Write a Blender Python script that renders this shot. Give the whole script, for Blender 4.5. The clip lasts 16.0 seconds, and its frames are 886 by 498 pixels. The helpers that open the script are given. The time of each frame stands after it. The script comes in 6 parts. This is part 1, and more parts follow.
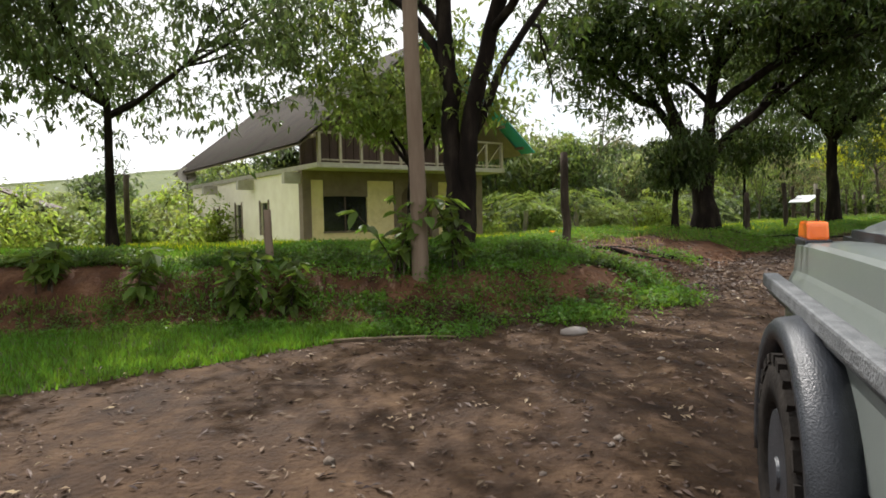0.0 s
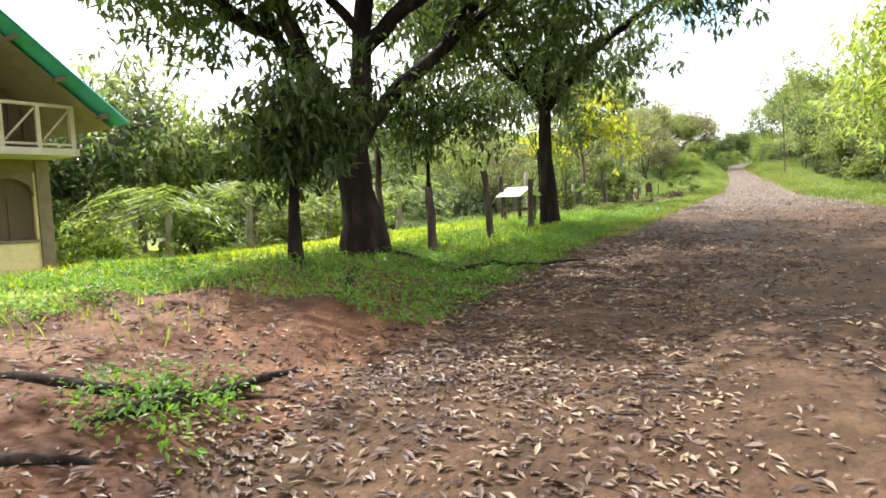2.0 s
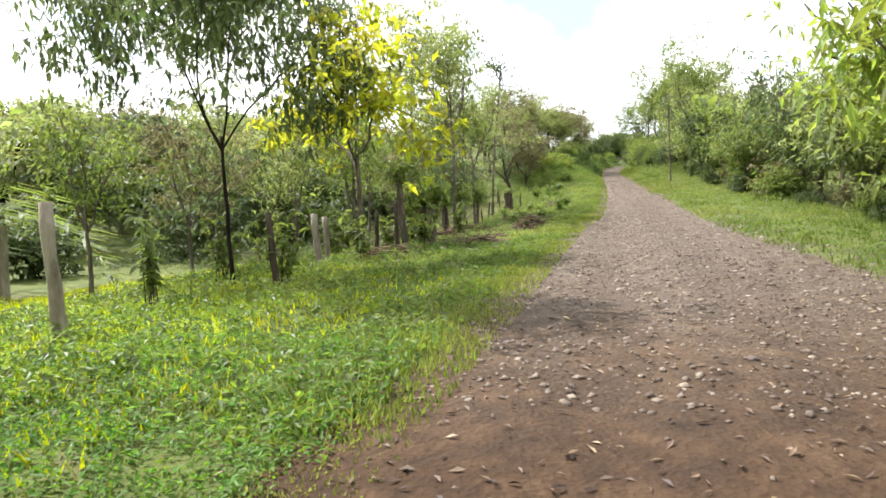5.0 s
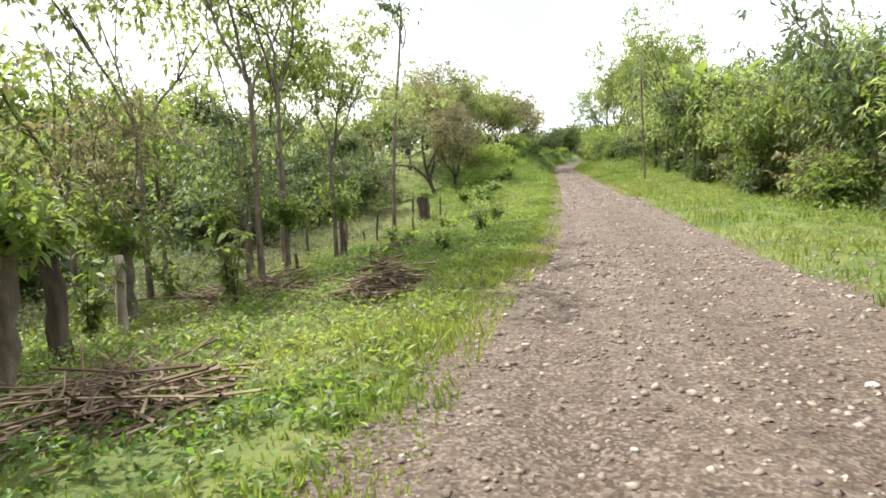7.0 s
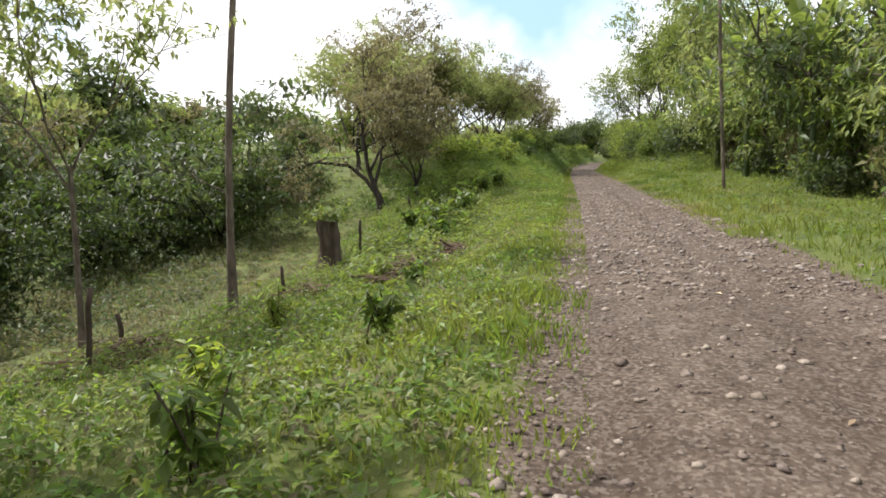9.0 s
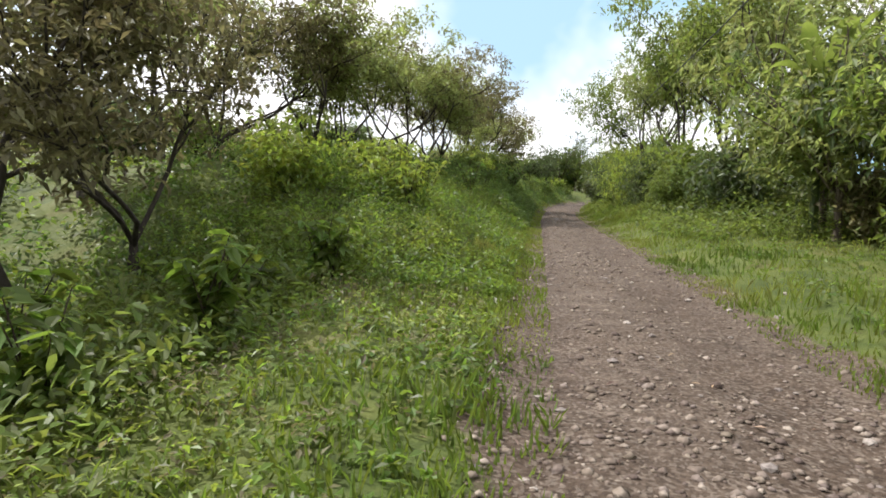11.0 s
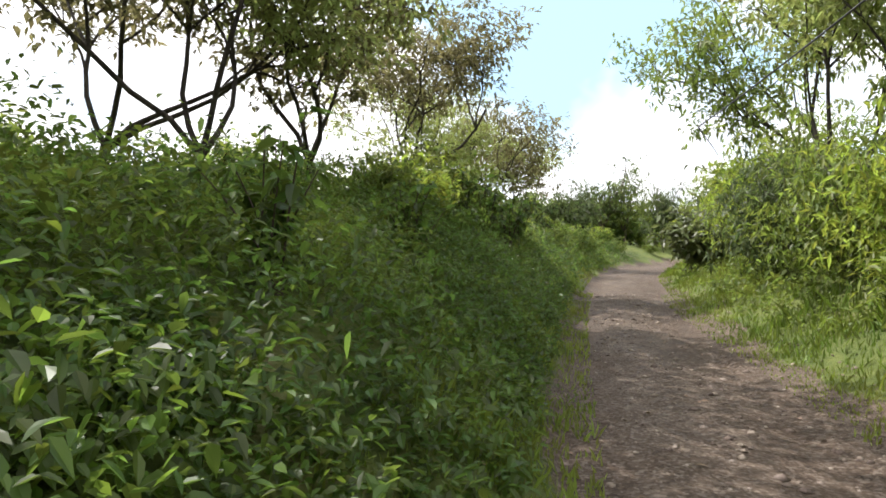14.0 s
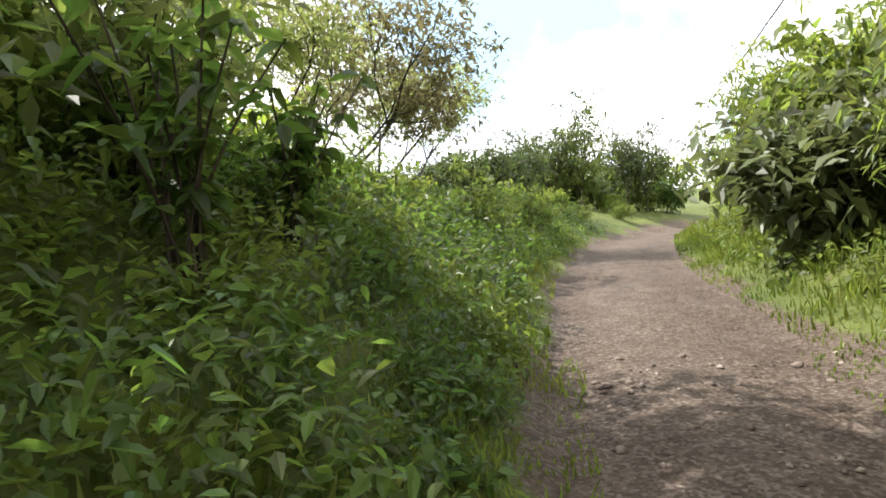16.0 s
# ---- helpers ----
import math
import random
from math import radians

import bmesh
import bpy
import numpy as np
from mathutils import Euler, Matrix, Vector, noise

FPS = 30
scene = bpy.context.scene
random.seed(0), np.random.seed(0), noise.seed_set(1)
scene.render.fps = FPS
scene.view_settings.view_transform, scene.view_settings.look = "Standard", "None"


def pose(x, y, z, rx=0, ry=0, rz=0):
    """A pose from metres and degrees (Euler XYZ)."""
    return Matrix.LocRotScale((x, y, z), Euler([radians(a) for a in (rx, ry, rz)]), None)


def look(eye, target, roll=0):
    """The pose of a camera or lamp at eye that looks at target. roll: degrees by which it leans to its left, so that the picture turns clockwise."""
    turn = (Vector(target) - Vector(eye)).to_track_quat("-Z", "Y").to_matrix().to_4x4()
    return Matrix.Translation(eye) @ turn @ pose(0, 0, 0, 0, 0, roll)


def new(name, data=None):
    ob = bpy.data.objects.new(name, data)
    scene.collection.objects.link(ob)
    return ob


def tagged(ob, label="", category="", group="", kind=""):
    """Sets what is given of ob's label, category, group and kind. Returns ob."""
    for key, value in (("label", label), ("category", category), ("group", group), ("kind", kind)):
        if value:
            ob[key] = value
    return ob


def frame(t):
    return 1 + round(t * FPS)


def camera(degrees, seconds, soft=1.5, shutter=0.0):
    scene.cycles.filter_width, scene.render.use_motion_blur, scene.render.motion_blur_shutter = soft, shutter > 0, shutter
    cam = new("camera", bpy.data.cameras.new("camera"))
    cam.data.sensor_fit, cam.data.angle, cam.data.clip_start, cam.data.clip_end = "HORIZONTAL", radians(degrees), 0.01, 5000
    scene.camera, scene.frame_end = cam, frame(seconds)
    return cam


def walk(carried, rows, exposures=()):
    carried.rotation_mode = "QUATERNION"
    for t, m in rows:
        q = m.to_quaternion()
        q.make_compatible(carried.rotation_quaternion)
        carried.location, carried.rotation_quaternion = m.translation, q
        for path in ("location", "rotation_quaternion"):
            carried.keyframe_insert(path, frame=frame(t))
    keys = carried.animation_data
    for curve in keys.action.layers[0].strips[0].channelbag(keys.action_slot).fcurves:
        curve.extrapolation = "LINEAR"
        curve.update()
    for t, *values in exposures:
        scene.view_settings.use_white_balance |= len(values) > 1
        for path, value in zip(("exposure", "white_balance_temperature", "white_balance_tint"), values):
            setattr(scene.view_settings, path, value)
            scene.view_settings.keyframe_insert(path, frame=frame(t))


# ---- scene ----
cam = camera(69.2, 16.0, soft=1.7)
PATH = [
    (0, (0.029, -0.099, 1.574), (0.123, 1.896, 1.472), -1.1),
    (0.5, (0.764, 1.714, 1.663), (1.049, 3.689, 1.523), -2.2),
    (1, (1.694, 3.459, 1.744), (2.203, 5.389, 1.626), -2.8),
    (1.5, (3.013, 5.235, 1.788), (3.702, 7.105, 1.624), -3.6),
    (2, (4.551, 7.023, 1.854), (5.406, 8.825, 1.696), -2.4),
    (2.5, (6.15, 8.611, 2.004), (7.13, 10.349, 1.871), -2.0),
    (3, (7.666, 10.087, 2.116), (8.741, 11.767, 1.975), -1.9),
    (3.83, (10.703, 12.83, 2.342), (11.817, 14.483, 2.184), -1.8),
    (4.67, (14.174, 15.799, 2.523), (15.326, 17.425, 2.347), -1.6),
    (5.5, (18.078, 18.995, 2.659), (19.266, 20.592, 2.465), -1.5),
    (6, (20.563, 21.134, 2.666), (21.812, 22.683, 2.464), -1.8),
    (6.5, (23.048, 23.226, 2.675), (24.33, 24.749, 2.481), -2.3),
    (7, (25.469, 25.285, 2.696), (26.739, 26.818, 2.507), -2.0),
    (7.5, (28.107, 27.646, 2.777), (29.383, 29.172, 2.572), -2.3),
    (8, (30.796, 29.921, 2.774), (32.067, 31.453, 2.586), -2.1),
    (8.5, (33.304, 31.991, 2.883), (34.542, 33.554, 2.721), -2.1),
    (9, (35.969, 34.124, 3.019), (37.2, 35.689, 2.833), -1.6),
    (9.5, (39.14, 36.728, 3.219), (40.405, 38.274, 3.132), -1.5),
    (10, (41.986, 39.175, 3.41), (43.292, 40.683, 3.269), 3.0),
    (10.83, (46.92, 43.35, 3.743), (48.224, 44.862, 3.633), 2.2),
    (11.67, (51.622, 47.424, 4.065), (52.923, 48.941, 3.986), 1.4),
    (12.5, (56.093, 51.399, 4.376), (57.39, 52.92, 4.328), 0.7),
    (13, (58.729, 53.726, 4.554), (59.993, 55.276, 4.537), 0.7),
    (13.5, (61.401, 56.019, 4.754), (62.632, 57.596, 4.754), 1.0),
    (14, (63.894, 58.231, 4.87), (65.121, 59.81, 4.939), 0.7),
    (14.5, (66.249, 60.28, 4.987), (67.504, 61.836, 5.048), -0.3),
    (15, (68.749, 62.429, 5.156), (70.043, 63.954, 5.188), -2.5),
    (15.5, (70.77, 64.167, 5.252), (72.065, 65.69, 5.289), -2.5),
    (16, (73.064, 66.03, 5.386), (74.418, 67.502, 5.389), -4.5),
]
EXPOSURES = [(0, 0.2), (1, 0.7), (1.5, 0.9), (2, 1.4), (3, 1.75), (5.3, 0.95), (6.5, 1.3), (7.3, 0.95), (8, 0.7), (8.5, 0.75), (9, 0.4), (10, 0.25), (12.3, 0.45), (13, 0.4), (14, 0.7), (15, 0.8), (16, 1.0)]
walk(cam, [(t, look(eye, target, roll)) for t, eye, target, roll in PATH], [(t, stops, 6250, 12 if t < 9 else 15) for t, stops in EXPOSURES])

# ---- sky and sun ----
SUN_DIR = Vector((-0.31, 0.70, 1.0)).normalized()
world = bpy.data.worlds.new("sky")
scene.world = world
world.use_nodes = True
wn, wl = world.node_tree.nodes, world.node_tree.links
bg = wn["Background"]
sky = wn.new("ShaderNodeTexSky")
sky.sky_type = "NISHITA"
sky.sun_disc = False
sky.sun_elevation = math.asin(SUN_DIR.z)
sky.sun_rotation = math.atan2(SUN_DIR.x, SUN_DIR.y)
sky.dust_density = 2.0
coord = wn.new("ShaderNodeTexCoord")
cloud = wn.new("ShaderNodeTexNoise")
cloud.inputs["Scale"].default_value = 2.3
cloud.inputs["Detail"].default_value = 5
cloud.inputs["Roughness"].default_value = 0.5
ramp = wn.new("ShaderNodeValToRGB")
ramp.color_ramp.elements[0].color = (0.1, 0.1, 0.1, 1)
ramp.color_ramp.elements[0].position = 0.44
ramp.color_ramp.elements[1].position = 0.56
mixc = wn.new("ShaderNodeMix")
mixc.data_type = "RGBA"
mixc.inputs["B"].default_value = (13.0, 12.9, 12.6, 1)
dot = wn.new("ShaderNodeVectorMath")
dot.operation = "DOT_PRODUCT"
dot.inputs[1].default_value = Vector((0.76, 0.53, 0.37)).normalized()
cover_more = wn.new("ShaderNodeMath")
cover_more.operation = "MULTIPLY_ADD"
cover_more.inputs[1].default_value = -0.42
haze = wn.new("ShaderNodeMix")
haze.data_type = "RGBA"
haze.inputs["Factor"].default_value = 0.75
haze.inputs["B"].default_value = (4.6, 8.0, 10.5, 1)
offset = wn.new("ShaderNodeMath")
offset.operation = "ADD"
offset.inputs[1].default_value = 0.42
wl.new(coord.outputs["Generated"], cloud.inputs["Vector"])
wl.new(coord.outputs["Generated"], dot.inputs[0])
wl.new(dot.outputs["Value"], cover_more.inputs[0])
wl.new(cloud.outputs["Fac"], cover_more.inputs[2])
wl.new(cover_more.outputs[0], offset.inputs[0])
wl.new(offset.outputs[0], ramp.inputs["Fac"])
wl.new(ramp.outputs["Color"], mixc.inputs["Factor"])
wl.new(sky.outputs["Color"], haze.inputs["A"])
wl.new(haze.outputs["Result"], mixc.inputs["A"])
wl.new(mixc.outputs["Result"], bg.inputs["Color"])
bg.inputs["Strength"].default_value = 0.092

sun = new("sun", bpy.data.lights.new("sun", "SUN"))
sun.data.energy = 5.0
sun.data.angle = radians(0.6)
sun.data.color = (1.0, 0.95, 0.86)
sun.matrix_world = look(SUN_DIR * 60, (0, 0, 0))


# ---- materials ----
def mat(name, colours, scale=3.0, rough=0.8, metal=0.0, bump=0.0, fine=40.0, island=0.0, objvar=0.0, translucent=0.0, coat=0.0, stretch=(1, 1, 1), detail=6):
    """Noise of two sizes between the given colours; island: hue variation piece by piece."""
    m = bpy.data.materials.new(name)
    m.use_nodes = True
    n, l = m.node_tree.nodes, m.node_tree.links
    p = n["Principled BSDF"]
    tc = n.new("ShaderNodeTexCoord")
    mp = n.new("ShaderNodeMapping")
    mp.inputs["Scale"].default_value = stretch
    l.new(tc.outputs["Object"], mp.inputs["Vector"])
    big = n.new("ShaderNodeTexNoise")
    big.inputs["Scale"].default_value = scale
    big.inputs["Detail"].default_value = detail
    big.inputs["Roughness"].default_value = 0.65
    l.new(mp.outputs["Vector"], big.inputs["Vector"])
    cr = n.new("ShaderNodeValToRGB")
    el = cr.color_ramp.elements
    while len(el) < len(colours):
        el.new(0.5)
    for i, c in enumerate(colours):
        el[i].position = 0.3 + 0.4 * i / max(1, len(colours) - 1)
        el[i].color = (*c, 1)
    l.new(big.outputs["Fac"], cr.inputs["Fac"])
    colour = cr.outputs["Color"]
    if island or objvar:
        src = n.new("ShaderNodeNewGeometry").outputs["Random Per Island"] if island else n.new("ShaderNodeObjectInfo").outputs["Random"]
        hs = n.new("ShaderNodeHueSaturation")
        amount = island or objvar
        vr = n.new("ShaderNodeMapRange")
        vr.inputs["To Min"].default_value = 1 - amount
        vr.inputs["To Max"].default_value = 1 + amount
        l.new(src, vr.inputs["Value"])
        hr = n.new("ShaderNodeMapRange")
        hr.inputs["To Min"].default_value = 0.5 - 0.055 * amount
        hr.inputs["To Max"].default_value = 0.5 + 0.03 * amount
        l.new(src, hr.inputs["Value"])
        l.new(vr.outputs["Result"], hs.inputs["Value"])
        l.new(hr.outputs["Result"], hs.inputs["Hue"])
        l.new(colour, hs.inputs["Color"])
        colour = hs.outputs["Color"]
    l.new(colour, p.inputs["Base Color"])
    p.inputs["Roughness"].default_value = rough
    p.inputs["Metallic"].default_value = metal
    p.inputs["Coat Weight"].default_value = coat
    if rough >= 0.85:
        p.inputs["Specular IOR Level"].default_value = 0.12
    if bump:
        fn = n.new("ShaderNodeTexNoise")
        fn.inputs["Scale"].default_value = fine
        fn.inputs["Detail"].default_value = 4
        l.new(mp.outputs["Vector"], fn.inputs["Vector"])
        bp = n.new("ShaderNodeBump")
        bp.inputs["Strength"].default_value = bump
        bp.inputs["Distance"].default_value = 0.02
        l.new(fn.outputs["Fac"], bp.inputs["Height"])
        l.new(bp.outputs["Normal"], p.inputs["Normal"])
    if translucent:
        p.inputs["Specular IOR Level"].default_value = 0.36
        tr = n.new("ShaderNodeBsdfTranslucent")
        br = n.new("ShaderNodeHueSaturation")
        br.inputs["Value"].default_value = 2.1
        br.inputs["Saturation"].default_value = 1.08
        br.inputs["Hue"].default_value = 0.485
        l.new(colour, br.inputs["Color"])
        l.new(br.outputs["Color"], tr.inputs["Color"])
        mx = n.new("ShaderNodeMixShader")
        mx.inputs["Fac"].default_value = translucent
        l.new(p.outputs["BSDF"], mx.inputs[1])
        l.new(tr.outputs["BSDF"], mx.inputs[2])
        l.new(mx.outputs["Shader"], n["Material Output"].inputs["Surface"])
    return m


# near-black: the backlit trunks' shade is put into the bark colour
M_SHADED_BARK = mat("bark", [(0.005, 0.0038, 0.003), (0.014, 0.010, 0.0075), (0.038, 0.029, 0.021)], 5, 0.9, bump=0.9, fine=22, stretch=(1, 1, 0.25))
M_PALE_BARK = mat("pale_bark", [(0.10, 0.085, 0.065), (0.23, 0.20, 0.155), (0.34, 0.31, 0.26)], 6, 0.9, bump=0.7, fine=25, stretch=(1, 1, 0.3))
M_MID_BARK = mat("greyish_bark", [(0.045, 0.036, 0.028), (0.11, 0.09, 0.07), (0.19, 0.165, 0.13)], 6, 0.9, bump=0.7, fine=25, stretch=(1, 1, 0.3))
M_GREY_BARK = mat("dark_grey_bark", [(0.022, 0.019, 0.016), (0.052, 0.045, 0.038), (0.1, 0.088, 0.074)], 6, 0.9, bump=0.7, fine=25, stretch=(1, 1, 0.3))
M_MANGO = mat("mango_leaf", [(0.025, 0.044, 0.011), (0.054, 0.08, 0.02)], 1.2, 0.55, island=0.45, translucent=0.38)
M_LEAF = mat("broad_leaf", [(0.072, 0.112, 0.024), (0.132, 0.175, 0.044)], 0.8, 0.5, island=0.4, translucent=0.48)
M_LEAF_PALE = mat("pale_leaf", [(0.118, 0.156, 0.05), (0.182, 0.215, 0.075)], 0.8, 0.55, island=0.4, translucent=0.48)
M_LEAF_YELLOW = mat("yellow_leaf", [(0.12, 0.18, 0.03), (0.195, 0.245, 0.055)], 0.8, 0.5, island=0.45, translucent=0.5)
# backlight put into the leaf colour, brighter and yellower than yellow_leaf
M_BACKLIT = mat("backlit_leaf", [(0.17, 0.215, 0.022), (0.27, 0.285, 0.036)], 0.8, 0.5, island=0.45, translucent=0.6)
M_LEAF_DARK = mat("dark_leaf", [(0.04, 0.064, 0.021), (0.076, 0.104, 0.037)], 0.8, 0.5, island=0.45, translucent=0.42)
M_LEAF_BROWN = mat("brownish_leaf", [(0.10, 0.10, 0.045), (0.155, 0.145, 0.065)], 0.8, 0.6, island=0.4, translucent=0.35)
M_BIG_LEAF = mat("dull_large_leaf", [(0.06, 0.082, 0.03), (0.115, 0.136, 0.052)], 0.8, 0.45, island=0.4, translucent=0.3)
M_WEED = mat("weed_leaf", [(0.048, 0.088, 0.016), (0.09, 0.144, 0.027), (0.15, 0.19, 0.04)], 0.35, 0.45, island=0.45, translucent=0.48)
M_GRASS = mat("grass_blade", [(0.05, 0.092, 0.016), (0.105, 0.155, 0.027), (0.16, 0.197, 0.042), (0.2, 0.18, 0.07)], 0.25, 0.55, island=0.35, translucent=0.4)
# same grass twice: sun put into the meadow's colour, shade into the lawn's
M_MEADOW_SUNLIT = mat("meadow_grass", [(0.18, 0.255, 0.018), (0.29, 0.355, 0.026), (0.37, 0.41, 0.036)], 0.3, 0.6, island=0.3, translucent=0.4)
M_LAWN_SHADED = mat("shaded_lawn", [(0.04, 0.112, 0.012), (0.075, 0.165, 0.02), (0.12, 0.21, 0.03)], 0.5, 0.55, island=0.35, translucent=0.4)
# darker copy of weed_leaf, the bank's shade put into its colour
M_SHADED_THICKET = mat("shaded_thicket_leaf", [(0.03, 0.06, 0.013), (0.062, 0.108, 0.024), (0.12, 0.165, 0.036)], 0.5, 0.42, island=0.45, translucent=0.5)
M_STRAW = mat("dry_twig", [(0.09, 0.065, 0.043), (0.2, 0.155, 0.105)], 3, 0.9, objvar=0.5)
M_LITTER = mat("dead_leaf", [(0.03, 0.016, 0.009), (0.085, 0.05, 0.03), (0.3, 0.215, 0.135)], 2.5, 0.6, island=0.65)
M_STONE = mat("road_stone", [(0.085, 0.067, 0.051), (0.17, 0.138, 0.11), (0.3, 0.26, 0.22)], 6, 0.85, bump=0.4, island=0.4)
M_COBBLE = mat("pale_stone", [(0.16, 0.135, 0.115), (0.27, 0.24, 0.21), (0.36, 0.33, 0.30)], 2, 0.85, bump=0.3, objvar=0.35)
M_POST = mat("weathered_post", [(0.02, 0.015, 0.011), (0.062, 0.048, 0.036), (0.13, 0.105, 0.08)], 5, 0.9, bump=0.8, fine=30, stretch=(1, 1, 0.2))
M_POLE = mat("pole_wood", [(0.16, 0.115, 0.08), (0.25, 0.19, 0.14)], 5, 0.85, bump=0.5, stretch=(1, 1, 0.15))
M_CREAM = mat("cream_wall_paint", [(0.62, 0.50, 0.25), (0.72, 0.60, 0.33), (0.55, 0.44, 0.22)], 1.6, 0.85, bump=0.25, fine=60)
M_PALE_WALL = mat("pale_wall_paint", [(0.66, 0.60, 0.47), (0.76, 0.71, 0.58)], 1.5, 0.85, bump=0.2, fine=60)
M_BROWN_TRIM = mat("brown_trim_paint", [(0.13, 0.095, 0.065), (0.2, 0.15, 0.105)], 3, 0.75, bump=0.2)
M_DOOR = mat("dark_door_wood", [(0.06, 0.035, 0.022), (0.105, 0.062, 0.04)], 4, 0.55, bump=0.3, stretch=(1, 1, 0.15))
M_DARK_GLASS = mat("dark_window_glass", [(0.008, 0.009, 0.011), (0.016, 0.017, 0.02)], 2, 0.12)
M_RAIL_WOOD = mat("pale_rail_wood", [(0.33, 0.28, 0.21), (0.46, 0.40, 0.31)], 5, 0.75, bump=0.2)
M_CEIL_WOOD = mat("brown_boards", [(0.06, 0.035, 0.022), (0.10, 0.06, 0.04)], 3, 0.7, bump=0.3, stretch=(4, 0.3, 1))
M_ROOF = mat("teal_roof_sheet", [(0.05, 0.33, 0.29), (0.09, 0.46, 0.40)], 1.2, 0.4, bump=0.1)
# sheet of one slope, much darker and browner than the teal slope
M_DARK_ROOF = mat("dark_brown_roof_sheet", [(0.016, 0.012, 0.008), (0.033, 0.024, 0.016), (0.022, 0.025, 0.011)], 1.1, 0.85, bump=0.2)
M_ROOF_UNDER = mat("roof_underside", [(0.17, 0.13, 0.095), (0.25, 0.195, 0.15)], 1.5, 0.8)
M_CONCRETE = mat("bare_concrete", [(0.34, 0.31, 0.26), (0.46, 0.43, 0.37)], 4, 0.9, bump=0.3)
M_TIN = mat("pale_tin_roof", [(0.5, 0.52, 0.53), (0.65, 0.67, 0.68)], 3, 0.4, metal=0.3)
# pale paint darkened to grey-green: shade over the car put into its colour
M_CAR_SHADED = mat("shade_darkened_car_paint", [(0.14, 0.158, 0.148), (0.175, 0.192, 0.178)], 1.5, 0.38, coat=0.35, bump=0.04, fine=90)
M_CAR_TRIM = mat("black_car_plastic", [(0.014, 0.016, 0.02), (0.034, 0.038, 0.046)], 9, 0.38, bump=0.25, fine=140)
M_CAR_RAIL = mat("scuffed_grey_rail", [(0.07, 0.075, 0.08), (0.17, 0.175, 0.18)], 14, 0.6, bump=0.4, fine=90)
M_TYRE = mat("dusty_tyre", [(0.009, 0.008, 0.0075), (0.03, 0.025, 0.021)], 8, 0.9, bump=0.3)
M_RIM = mat("steel_rim", [(0.35, 0.35, 0.34), (0.5, 0.5, 0.48)], 8, 0.45, metal=0.7)
M_AMBER = mat("amber_lens", [(0.85, 0.14, 0.01), (0.95, 0.2, 0.02)], 6, 0.25, coat=0.4)
M_CAR_GLASS = mat("car_glass", [(0.02, 0.025, 0.025), (0.03, 0.035, 0.035)], 2, 0.05)
M_WIRE = mat("wire", [(0.03, 0.03, 0.03), (0.05, 0.05, 0.05)], 8, 0.6)
M_FLOWER = mat("orange_petal", [(0.75, 0.25, 0.03), (0.85, 0.42, 0.06)], 8, 0.5, translucent=0.3)


# ---- the road's line and the lie of the land ----
ROAD = [(-22, -44, 0), (-6, -18, 0.0), (0.96, -0.5, 0.12), (2.54, 2.92, 0.27), (5.28, 6.34, 0.42), (8.35, 9.35, 0.66), (14.82, 15.03, 1.05),
        (21.2, 20.4, 1.2), (26.1, 24.6, 1.25), (31.4, 29.1, 1.33), (36.6, 33.4, 1.57), (42.6, 38.4, 1.96), (52.3, 46.7, 2.6),
        (62.1, 55.3, 3.25), (69.4, 61.7, 3.68), (75.5, 66.8, 4.1), (83, 72.4, 4.75), (91, 76.8, 5.2), (100, 79.8, 5.5), (120, 81, 5.8), (230, 75, 9.0), (420, 60, 14.0)]


def smooth_line(nodes, step=0.5, width=5):
    a = np.array(nodes, float)
    run = np.concatenate([[0], np.cumsum(np.hypot(*np.diff(a[:, :2], axis=0).T))])
    t = np.arange(0, run[-1], step)
    line = np.stack([np.interp(t, run, a[:, k]) for k in range(3)], 1)
    k = np.exp(-0.5 * (np.arange(-3 * width, 3 * width + 1) / width) ** 2)
    k /= k.sum()
    pad = np.concatenate([np.repeat(line[:1], 3 * width, 0), line, np.repeat(line[-1:], 3 * width, 0)])
    return np.stack([np.convolve(pad[:, i], k, "valid") for i in range(3)], 1)


LINE = smooth_line(ROAD, 0.5, 3)
RUN = np.concatenate([[0], np.cumsum(np.hypot(*np.diff(LINE[:, :2], axis=0).T))])
START = int(np.argmin(np.hypot(LINE[:, 0] - 0.96, LINE[:, 1] + 0.5)))
RUN -= RUN[START]
TAN = np.gradient(LINE[:, :2], axis=0)
TAN /= np.linalg.norm(TAN, axis=1, keepdims=True)


def road_place(xy):
    """Run along the road and distance to its left, for rows of x, y."""
    xy = np.asarray(xy, float)
    out_s, out_u, out_i = np.empty(len(xy)), np.empty(len(xy)), np.empty(len(xy), int)
    for a in range(0, len(xy), 20000):
        q = xy[a:a + 20000]
        d2 = ((q[:, None, :] - LINE[None, :, :2]) ** 2).sum(-1)
        i = d2.argmin(1)
        v = q - LINE[i, :2]
        along = (v * TAN[i]).sum(1)
        out_s[a:a + 20000] = RUN[i] + along
        out_u[a:a + 20000] = TAN[i, 0] * v[:, 1] - TAN[i, 1] * v[:, 0]
        out_i[a:a + 20000] = i
    return out_s, out_u


def on_road(s, u):
    """World x, y for a run s and a distance u to the side of the road's line."""
    i = int(np.clip(np.searchsorted(RUN, s), 0, len(RUN) - 1))
    p = LINE[i, :2] + TAN[i] * (s - RUN[i])
    return float(p[0] - TAN[i, 1] * u), float(p[1] + TAN[i, 0] * u)


